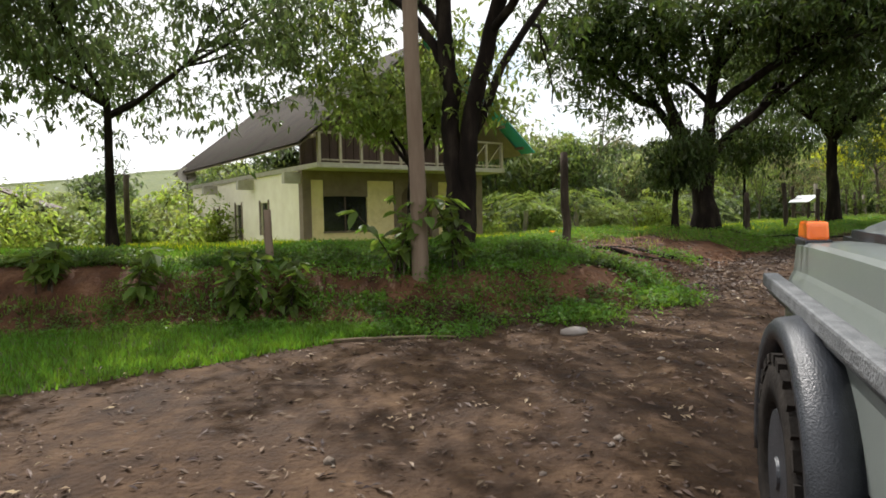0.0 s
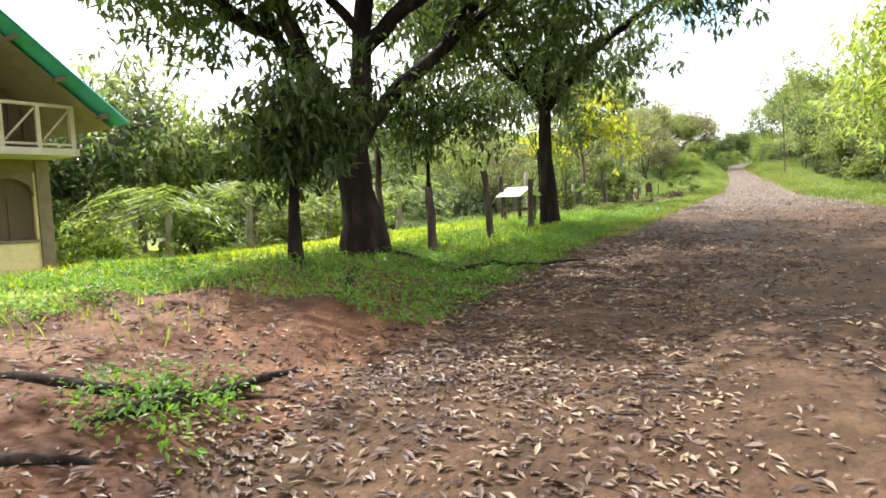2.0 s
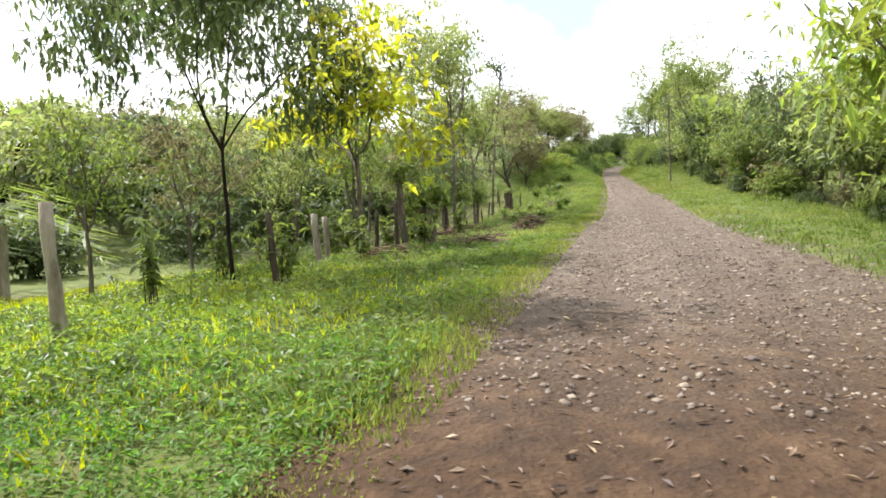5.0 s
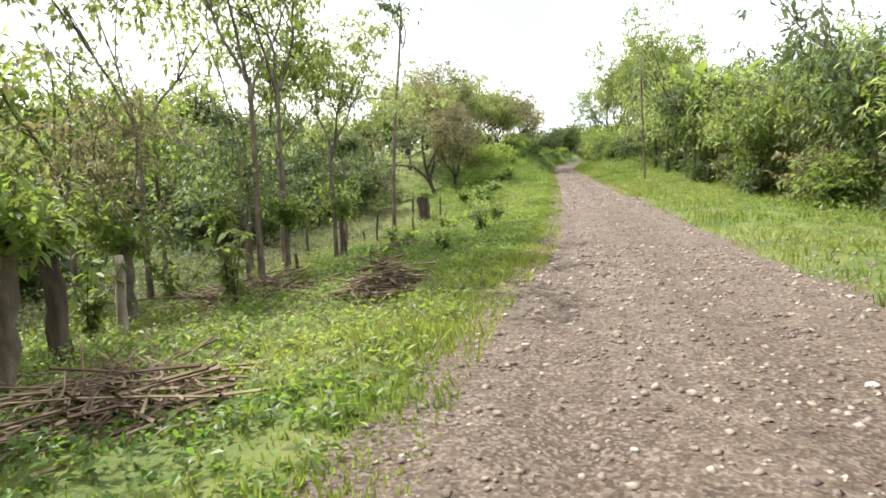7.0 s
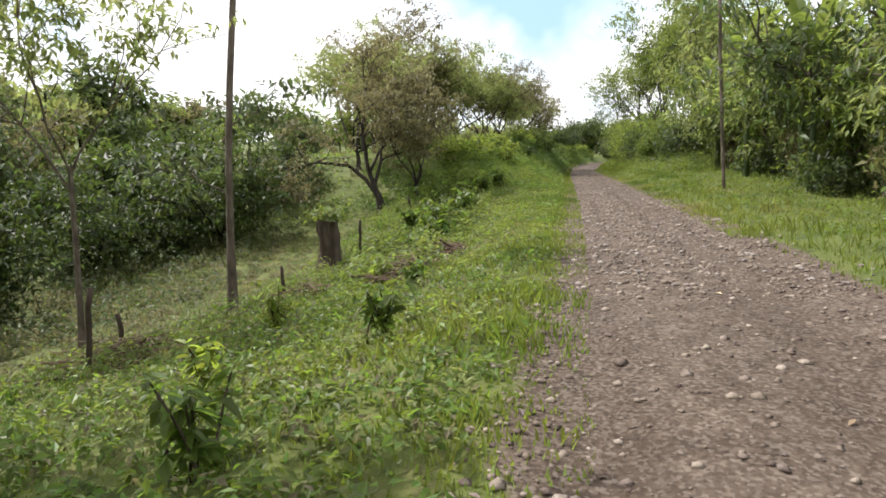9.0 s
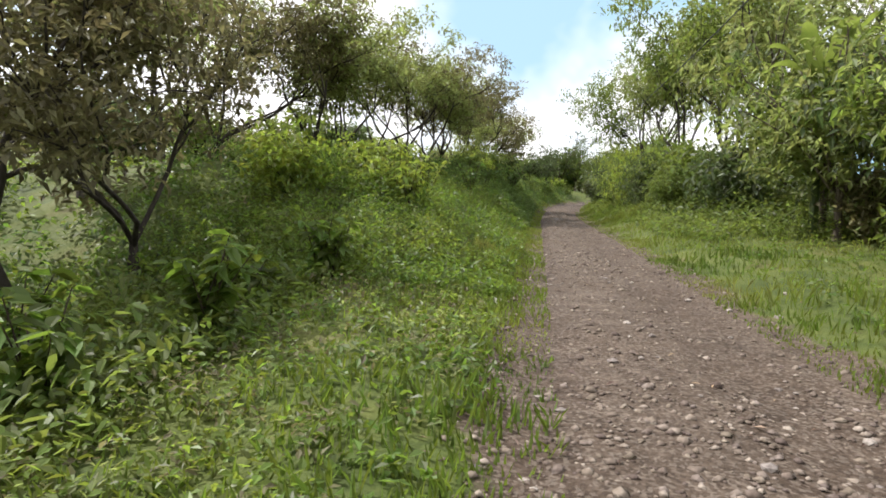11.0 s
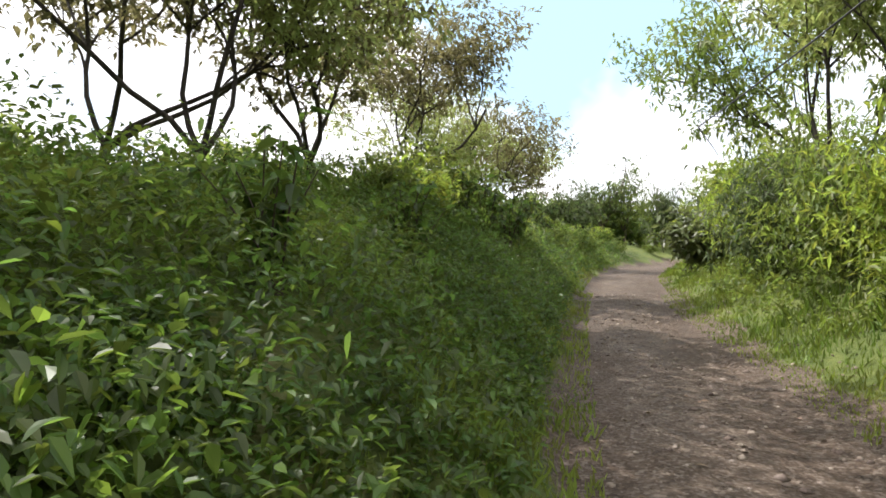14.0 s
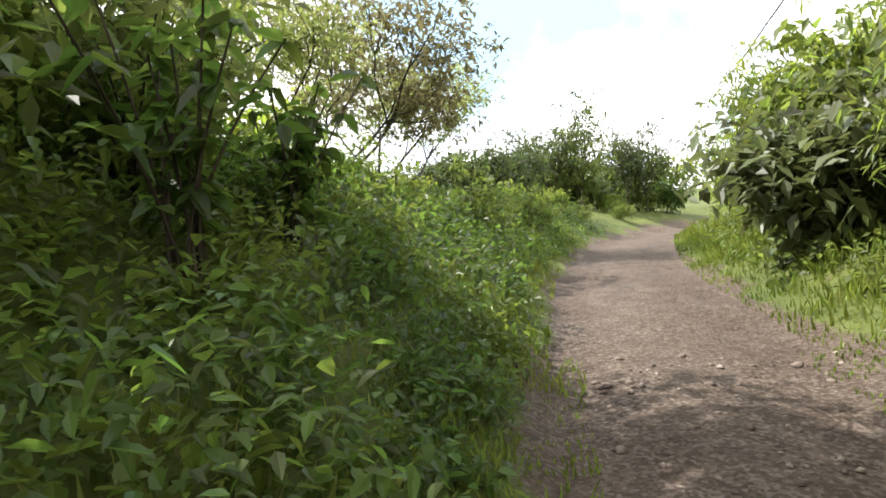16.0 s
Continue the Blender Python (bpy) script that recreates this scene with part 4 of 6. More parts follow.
for k in range(14):
    x, y = on_road(46 + 2.6 * k + dip.uniform(-1, 1), dip.uniform(22, 34))
    plant("leafy", "slope_tree", x, y, "olive green tree on the far side of the dip", turn=k * 71, size=dip.uniform(0.9, 1.4), variant=k, group="trees across the dip", foliage=(M_LEAF_DARK, M_LEAF_BROWN, M_LEAF)[k % 3])
for k in range(10):
    x, y = on_road(dip.uniform(38, 60), dip.uniform(11, 22))
    plant("fence", "thin_tree", x, y, "thin pale tree with sparse leaves on the slope", turn=k * 57, size=dip.uniform(0.9, 1.5), variant=k, group="thin trees on the slope", foliage=(M_LEAF, M_LEAF_PALE)[k % 2])
for k in range(20):
    plant("far", "hill_tree", -58 + 2.7 * k + dip.uniform(-1, 1), 44 + dip.uniform(0, 14), "green tree of the wood beyond the house", turn=k * 77, size=dip.uniform(0.45, 0.75), variant=k, group="wood on the hillside", foliage=(M_LEAF_PALE, M_LEAF, M_LEAF_YELLOW)[k % 3])
# wood on the hillsides
hill = np.random.default_rng(9)
for k in range(95):
    run, u = hill.uniform(-10, 170), hill.uniform(24, 85)
    x, y = on_road(run, u)
    if u < 34 and run < 12:
        continue
    plant("far", "hill_tree", x, y, "green tree of the wood on the hillside", turn=hill.uniform(0, 360), size=hill.uniform(0.6, 1.15), variant=k, group="wood on the hillside", foliage=(M_LEAF_PALE, M_LEAF, M_LEAF_DARK)[k % 3])
for k in range(46):
    run, u = hill.uniform(36, 135), hill.uniform(27, 50)
    x, y = on_road(run, u)
    plant("far", "hill_tree", x, y, "dull green tree on the slope across the dip", turn=hill.uniform(0, 360), size=hill.uniform(0.5, 0.95), variant=k, group="trees across the dip", foliage=(M_LEAF_DARK, M_LEAF_BROWN, M_LEAF)[k % 3])
for k in range(26):
    run, u = hill.uniform(0, 190), hill.uniform(-55, -20)
    x, y = on_road(run, u)
    plant("far", "hill_tree", x, y, "green tree of the wood on the hillside", turn=hill.uniform(0, 360), size=hill.uniform(0.6, 1.1), variant=k, group="wood on the hillside", foliage=(M_LEAF_PALE, M_LEAF)[k % 2])


# ---- solid things: small makers ----
def box(bm, x0, x1, y0, y1, z0, z1, m=None):
    vs = [bm.verts.new(p) for p in ((x0, y0, z0), (x1, y0, z0), (x1, y1, z0), (x0, y1, z0), (x0, y0, z1), (x1, y0, z1), (x1, y1, z1), (x0, y1, z1))]
    for f in ((3, 2, 1, 0), (4, 5, 6, 7), (0, 1, 5, 4), (1, 2, 6, 5), (2, 3, 7, 6), (3, 0, 4, 7)):
        bm.faces.new([vs[i] for i in f])
    if m:
        bmesh.ops.transform(bm, matrix=m, verts=vs)
    return vs


def boxes(*dims, bevel=0.0):
    bm = bmesh.new()
    for d in dims:
        box(bm, *d)
    if bevel:
        bmesh.ops.bevel(bm, geom=bm.edges[:], offset=bevel, segments=2, affect="EDGES", profile=0.6)
    return bm


def prism(profile, depth0, depth1, axis="y", bevel=0.0, segments=2):
    """A closed outline (a, b) drawn through from depth0 to depth1 along x, y or z."""
    place = {"y": lambda a, b, d: (a, d, b), "x": lambda a, b, d: (d, a, b), "z": lambda a, b, d: (a, b, d)}[axis]
    bm = bmesh.new()
    low = [bm.verts.new(place(a, b, depth0)) for a, b in profile]
    top = [bm.verts.new(place(a, b, depth1)) for a, b in profile]
    n = len(profile)
    bm.faces.new(low)
    bm.faces.new(top[::-1])
    for i in range(n):
        bm.faces.new((low[i], top[i], top[(i + 1) % n], low[(i + 1) % n]))
    bmesh.ops.recalc_face_normals(bm, faces=bm.faces[:])
    if bevel:
        bmesh.ops.bevel(bm, geom=bm.edges[:], offset=bevel, segments=segments, affect="EDGES", profile=0.6)
    return bm


def arch(x0, x1, z0, spring, rise, steps=10):
    """Outline of an opening with a round head."""
    mid, half = (x0 + x1) / 2, (x1 - x0) / 2
    return [(x0, z0), (x1, z0)] + [(mid + half * math.cos(a), spring + rise * math.sin(a)) for a in [math.pi * k / steps for k in range(steps + 1)]]


def rod(name, pts, r, material, parent=None, sides=7, label="", taper=1.0):
    v, f = tube(pts, np.linspace(r, r * taper, len(pts)), sides)
    bm = bmesh.new()
    bv = [bm.verts.new(p) for p in v]
    for q in f:
        bm.faces.new([bv[i] for i in q])
    n = len(pts)
    bm.faces.new([bv[i] for i in range(sides)][::-1])
    bm.faces.new([bv[(n - 1) * sides + i] for i in range(sides)])
    bmesh.ops.recalc_face_normals(bm, faces=bm.faces[:])
    return part(name, bm, material, parent, label, True)


# ---- the house ----
def house():
    W, D, H, T = 7.43, 13.5, 3.05, 0.18
    h = new("house")
    # front wall, in piers and panels round a door and two windows
    wl_, wr_ = (0.75, 2.4, 1.05, 2.05), (6.0, 7.07, 1.2, 2.25)
    piers = [(0.3, wl_[0]), (wl_[1], 3.45), (5.35, wr_[0]), (wr_[1], W - 0.3)]
    for a, b in piers:
        part("wall_pier", boxes((a, b, 0, T, -0.4, 2.75), bevel=0.008), M_CREAM, h, "cream painted wall pier")
    for w in (wl_, wr_):
        part("wall_panel", boxes((w[0], w[1], 0, T, -0.4, w[2])), M_CREAM, h, "cream painted wall below a window")
    part("upper_band", boxes((0.3, W - 0.3, -0.02, T + 0.02, 2.75, H)), M_BROWN_TRIM, h, "brown band below the balcony")
    for x in (0.0, W - 0.3):
        part("corner_column", boxes((x, x + 0.3, -0.06, 0.26, -0.4, H), bevel=0.01), M_BROWN_TRIM, h, "brown painted corner column")
    for x in (3.45, 5.05):
        part("door_column", boxes((x, x + 0.3, -0.05, 0.22, -0.4, 2.75), bevel=0.01), M_BROWN_TRIM, h, "brown painted column beside the door")
    # heads over the openings: flat panels cut by an arch
    for (x0, x1, spring, rise) in ((wl_[0], wl_[1], 2.2, 0.02), (wr_[0], wr_[1], 2.2, 0.42), (3.75, 5.05, 2.1, 0.55)):
        out = arch(x0, x1, spring, spring, rise)[2:]
        bm = bmesh.new()
        for k in range(len(out) - 1):
            (ax, az), (bx, bz) = out[k], out[k + 1]
            for y in (-0.01, T):
                vs = [bm.verts.new((ax, y, az)), bm.verts.new((bx, y, bz)), bm.verts.new((bx, y, 2.75)), bm.verts.new((ax, y, 2.75))]
                bm.faces.new(vs)
            vs = [bm.verts.new((ax, -0.01, az)), bm.verts.new((bx, -0.01, bz)), bm.verts.new((bx, T, bz)), bm.verts.new((ax, T, az))]
            bm.faces.new(vs)
        bmesh.ops.remove_doubles(bm, verts=bm.verts[:], dist=0.001)
        bmesh.ops.recalc_face_normals(bm, faces=bm.faces[:])
        part("arched_head", bm, M_BROWN_TRIM, h, "brown head over an opening")
    for w, head in ((wl_, 0.02), (wr_, 0.42)):
        win = part("window", boxes((w[0] - 0.03, w[1] + 0.03, -0.04, 0.06, w[2] - 0.06, w[2]), bevel=0.01), M_BROWN_TRIM, h, "dark window with a brown sill")
        part("pane", boxes((w[0], w[1], 0.09, 0.11, w[2], 2.62)), M_DARK_GLASS if head < 0.1 else M_DOOR, win, "dark pane" if head < 0.1 else "brown wooden shutter")
        part("mullion", boxes(((w[0] + w[1]) / 2 - 0.02, (w[0] + w[1]) / 2 + 0.02, 0.06, 0.09, w[2], 2.2)), M_DOOR, win)
    door = part("door", boxes((3.75, 5.05, 0.08, 0.13, 0.0, 2.66)), M_DOOR, h, "closed dark brown wooden double door")
    for x0 in (3.82, 4.45):
        for z0, z1 in ((0.15, 0.95), (1.05, 1.95)):
            part("door_panel", boxes((x0, x0 + 0.53, 0.055, 0.085, z0, z1), bevel=0.015), M_DOOR, door)
    part("door_handle", boxes((4.34, 4.37, 0.02, 0.08, 1.0, 1.14), bevel=0.005), M_RIM, door, "small metal handle")
    part("plinth", boxes((-0.05, W + 0.05, -0.55, D, -0.6, -0.02), bevel=0.02), M_CONCRETE, h, "bare concrete base")
    # side and back walls
    side = [(0.26, 3.2), (4.0, 6.2), (6.9, 9.2), (9.9, D)]
    for a, b in side:
        part("side_wall", boxes((0.06, 0.24, a, b, -0.4, H)), M_PALE_WALL, h, "pale cream side wall")
    for a, b, z0, z1 in ((3.2, 4.0, 0.9, 2.1), (6.2, 6.9, 0.0, 2.1), (9.2, 9.9, 1.0, 2.0)):
        part("side_wall", boxes((0.06, 0.24, a, b, z1, H)), M_PALE_WALL, h, "pale cream side wall")
        if z0 > 0:
            part("side_wall", boxes((0.06, 0.24, a, b, -0.4, z0)), M_PALE_WALL, h, "pale cream side wall")
        part("side_window", boxes((0.14, 0.17, a, b, z0, z1)), M_DARK_GLASS, h, "small dark side opening")
        for ya in (a - 0.12, b):
            part("side_trim", boxes((0.03, 0.10, ya, ya + 0.12, -0.4 if z0 == 0 else z0, z1 + 0.1)), M_BROWN_TRIM, h)
    for y in (0.0, 4.6, 9.3):
        part("beam_end", boxes((-0.55, 0.06, y + 0.06, y + 0.3, H - 0.42, H - 0.06), bevel=0.015), M_CONCRETE, h, "bare concrete beam end")
    part("far_wall", boxes((W - 0.24, W - 0.06, 0.26, D, -0.4, H), (0.24, W - 0.24, D - 0.18, D, -0.4, H)), M_PALE_WALL, h, "pale cream wall")
    part("upper_floor", boxes((-0.05, W + 0.05, -1.35, D, H, H + 0.16), bevel=0.015), M_CONCRETE, h, "concrete balcony slab")
    # gable wall of boards
    part("gable_wall", prism([(0.05, H + 0.16), (W - 0.05, H + 0.16), (W - 0.05, 3.9), (W / 2, 6.95), (0.05, 3.9)], 0.1, 0.22), M_CEIL_WOOD, h, "dark brown boarded gable")
    for k in range(24):
        x = 0.3 + k * (W - 0.6) / 23
        top = 3.95 + (1 - abs(x - W / 2) / (W / 2)) * 2.85
        part("gable_board", boxes((x - 0.125, x + 0.125, 0.07, 0.1, H + 0.17, top)), M_CEIL_WOOD, h)
    # balcony rail
    rail = part("balcony_rail", boxes((0.0, W, -1.32, -1.25, H + 1.05, H + 1.12), (0.0, W, -1.31, -1.26, H + 0.22, H + 0.27), bevel=0.006), M_RAIL_WOOD, h, "pale wooden balcony rail")
    for k in range(11):
        x = 0.04 + k * (W - 0.08) / 10
        part("rail_post", boxes((x - 0.04, x + 0.04, -1.325, -1.245, H + 0.16, H + 1.1), bevel=0.006), M_RAIL_WOOD, rail)
    for k in (7, 8, 9):
        x0, x1 = 0.1 + k * (W - 0.08) / 10, -0.02 + (k + 1) * (W - 0.08) / 10
        rod("brace", [(x0, -1.285, H + 0.3), (x1, -1.285, H + 1.0)], 0.025, M_RAIL_WOOD, rail, 5)
    for k in range(2):
        part("balcony_post", boxes((k * (W - 0.1), k * (W - 0.1) + 0.1, -1.32, -1.22, H + 0.16, 4.1)), M_RAIL_WOOD, h)
    # roof: two wavy sheets on purlins
    eave, ridge, over = 3.75, 7.3, 0.75
    for sgn, name in ((-1, "roof"), (1, "roof")):
        xs = np.linspace(0, 1, 3)
        ys = np.linspace(-1.75 if sgn < 0 else -2.25, D + 0.5, 130)
        v = []
        for lift in (0.03, 0.0):
            for y in ys:
                for t in xs:
                    x = W / 2 + sgn * (W / 2 + over) * t
                    v.append((x, y, ridge + (eave - ridge) * t + lift + 0.018 * math.sin(y * 2 * math.pi / 0.35)))
        v = np.array(v)
        k = np.arange(2 * 130 * 3).reshape(2, 130, 3)
        f = [np.stack([k[a, :-1, :-1], k[a, 1:, :-1], k[a, 1:, 1:], k[a, :-1, 1:]], -1).reshape(-1, 4) for a in (0, 1)]
        e = np.stack([k[0, :-1, 2], k[0, 1:, 2], k[1, 1:, 2], k[1, :-1, 2]], -1)
        g1 = np.stack([k[0, 0, :-1], k[0, 0, 1:], k[1, 0, 1:], k[1, 0, :-1]], -1)
        me = mesh_from("roof", v, np.concatenate(f + [e, g1]), True)
        roof = part(name, me, M_ROOF if sgn > 0 else M_DARK_ROOF, h, "teal corrugated sheet roof" if sgn > 0 else "dark brown sheet roof")
        part("roof_lining", prism([(W / 2, ridge - 0.10), (W / 2 + sgn * (W / 2 + over - 0.08), eave - 0.035), (W / 2 + sgn * (W / 2 + over - 0.08), eave - 0.075), (W / 2, ridge - 0.16)], -1.62, D + 0.4), M_ROOF_UNDER, roof, "brown boards under the roof")
        for q in range(5):
            t = 0.12 + q * 0.2
            x, z = W / 2 + sgn * (W / 2 + over) * t, ridge + (eave - ridge) * t - 0.11
            part("purlin", boxes((x - 0.03, x + 0.03, -2.0, -1.55, z - 0.05, z + 0.05)), M_BROWN_TRIM, roof)
    a = math.degrees(0.571)
    h.matrix_basis = pose(-3.51, 20.88, 0.09, 0, 0, a)
    return tagged(h, "two-storey cream house with brown trim, balcony and teal gable roof", "house")


house()


def hut(x, y, turn, w, d, hgt, label, wallmat, roofmat):
    b = new("hut")
    part("wall", boxes((-w / 2, w / 2, -d / 2, -d / 2 + 0.12, -0.4, hgt), (-w / 2, w / 2, d / 2 - 0.12, d / 2, -0.4, hgt), (-w / 2, -w / 2 + 0.12, -d / 2, d / 2, -0.4, hgt), (w / 2 - 0.12, w / 2, -d / 2, d / 2, -0.4, hgt)), wallmat, b)
    part("roof", prism([(-w / 2 - 0.5, hgt - 0.1), (0, hgt + 0.9), (w / 2 + 0.5, hgt - 0.1), (w / 2 + 0.5, hgt - 0.04), (0, hgt + 0.97), (-w / 2 - 0.5, hgt - 0.04)], -d / 2 - 0.4, d / 2 + 0.4), roofmat, b, "sheet metal roof")
    part("door", boxes((-0.4, 0.4, -d / 2 - 0.03, -d / 2, 0, 1.95)), M_DOOR, b)
    b.matrix_basis = pose(x, y, height(x, y), 0, 0, turn)
    return tagged(b, label, "hut")


hut(-17.5, 27.5, 20, 4, 4, 2.2, "small dark hut with a mossy roof beyond the bank", M_POST, M_CEIL_WOOD)
box_ = new("feed_shelter")
for px, py in ((-0.35, -0.25), (0.35, -0.25), (-0.35, 0.25), (0.35, 0.25)):
    part("leg", boxes((px - 0.025, px + 0.025, py - 0.025, py + 0.025, -0.2, 0.75)), M_POST, box_)
part("tray", boxes((-0.38, 0.38, -0.28, 0.28, 0.35, 0.42)), M_POST, box_)
part("roof", prism([(-0.5, 0.72), (0.0, 0.95), (0.5, 0.72), (0.5, 0.745), (0.0, 0.975), (-0.5, 0.745)], -0.4, 0.4), M_TIN, box_, "pale tin roof")
box_.matrix_basis = pose(13.9, 21.8, height(13.9, 21.8), 0, 0, 20)
tagged(box_, "small feed shelter with a pale tin roof on the meadow", "shelter")

dish = new("satellite_dish")
rod("mast", [(0, 0, 0), (0, 0, 3.9)], 0.03, M_POST, dish)
bm = bmesh.new()
bmesh.ops.create_circle(bm, cap_ends=False, segments=20, radius=0.42)
ring = bm.verts[:]
mid = [bm.verts.new((v.co.x * 0.55, v.co.y * 0.55, -0.1)) for v in ring]
cen = bm.verts.new((0, 0, -0.14))
for i in range(20):
    j = (i + 1) % 20
    bm.faces.new((ring[i], ring[j], mid[j], mid[i]))
    bm.faces.new((mid[i], mid[j], cen))
bmesh.ops.transform(bm, matrix=pose(0, 0, 3.95, 62, 0, 30), verts=bm.verts[:])
part("reflector", bm, M_CONCRETE, dish, "round grey reflector", True)
dish.matrix_basis = pose(-10.4, 30.5, height(-10.4, 30.5) - 0.1, 0, 0, 0)
tagged(dish, "grey satellite dish on a thin mast beside the house", "satellite dish")


# ---- posts, pole, cable ----
def post(x, y, hgt, r, label, tilt=(0, 0), group="", name="fence_post", material=M_POST, sides=8, top=0.85):
    rng = np.random.default_rng(int(abs(x * 31 + y * 17)))
    z = np.linspace(-0.3, hgt, 7)
    pts = np.stack([z * math.tan(radians(tilt[0])) + rng.normal(0, 0.012, 7), z * math.tan(radians(tilt[1])) + rng.normal(0, 0.012, 7), z], 1)
    v, f = tube(pts, np.linspace(r, r * top, 7) * rng.uniform(0.9, 1.1, 7), sides)
    bm = bmesh.new()
    bv = [bm.verts.new(p) for p in v]
    for q in f:
        bm.faces.new([bv[i] for i in q])
    bm.faces.new([bv[6 * sides + i] for i in range(sides)])
    bmesh.ops.recalc_face_normals(bm, faces=bm.faces[:])
    ob = part(name, bm, material, None, "", True)
    ob.matrix_basis = pose(x, y, height(x, y))
    return tagged(ob, label, "post", group)


YARD = "fence posts of the yard"
post(2.92, 11.8, 1.72, 0.085, "tall dark weathered fence post beside the yard", (-2, 0), YARD)
post(8.75, 16.2, 1.05, 0.075, "short dark weathered fence post on the meadow", (-3, 0), YARD)
post(8.2, 17.0, 1.7, 0.055, "thin dark fence post beside the mango tree", (-1, 0), YARD)
post(10.2, 16.9, 1.25, 0.07, "grey weathered fence post on the meadow", (-4, 0), YARD)
post(12.4, 19.0, 1.1, 0.07, "dark weathered fence post beside the shade tree", (2, 0), YARD)
post(-8.0, 18.5, 2.3, 0.09, "dark fence post beyond the bank", (0, 0), YARD)
post(-1.9, 8.7, 0.75, 0.06, "reddish short stake on the bank", (-3, 0), YARD, material=M_POLE)
for k, run in enumerate((24.5, 28.5)):
    x, y = on_road(run, 6.2 + 0.5 * (k % 3))
    post(x, y, 1.3 + 0.2 * (k % 2), 0.08, "grey weathered fence post in the grass", (k % 3 * 2 - 4, 1), "fence posts along the meadow", material=(M_POST, M_PALE_BARK)[k % 2])
for k, run in enumerate((48.3, 51.2, 52.4, 56.1, 58.0, 61.6, 64.9, 66.1, 70.4)):
    x, y = on_road(run, 7.1 + 0.8 * math.sin(2.3 * run))
    post(x, y, 0.5 + 0.22 * (k % 4), 0.04, "short stake of the field fence", (k % 4 * 3 - 5, k % 3 * 2 - 2), "stakes of the field fence")

pole = post(0.11, 7.5, 8.5, 0.098, "round brown wooden utility pole on the bank", (-0.9, 0), "", "utility_pole", M_POLE, 14, 0.8)
pole["category"] = "pole"
far_pole = post(55.0, 44.3, 6.2, 0.06, "grey wooden utility pole among the roadside trees", (-2, 1), "", "utility_pole", M_MID_BARK, 12, 0.75)
far_pole["category"] = "pole"
top = np.array((55.0 - 0.21, 44.3 + 0.1, height(55.0, 44.3) + 6.1))
span = [top + (np.array((76.08, 65.4, 7.9)) - top) * t - np.array((0, 0, 2.2 * t * (1 - t))) for t in np.linspace(0, 1, 12)]
tagged(rod("overhead_cable", np.array(span), 0.014, M_WIRE), "thin black overhead cable strung from the pole", "cable")
ends = np.array(((84.88, 69.92, 9.16), (114.21, 84.99, 13.34)))
cab = [ends[0] + (ends[1] - ends[0]) * t - np.array((0, 0, 0.8 * (1 - (2 * min(max(t, 0), 1) - 1) ** 2) * 0.3)) for t in np.linspace(-0.3, 1.25, 14)]
cable = rod("overhead_cable", np.array(cab), 0.016, M_WIRE)
tagged(cable, "thin black overhead cable strung high beside the road", "cable")


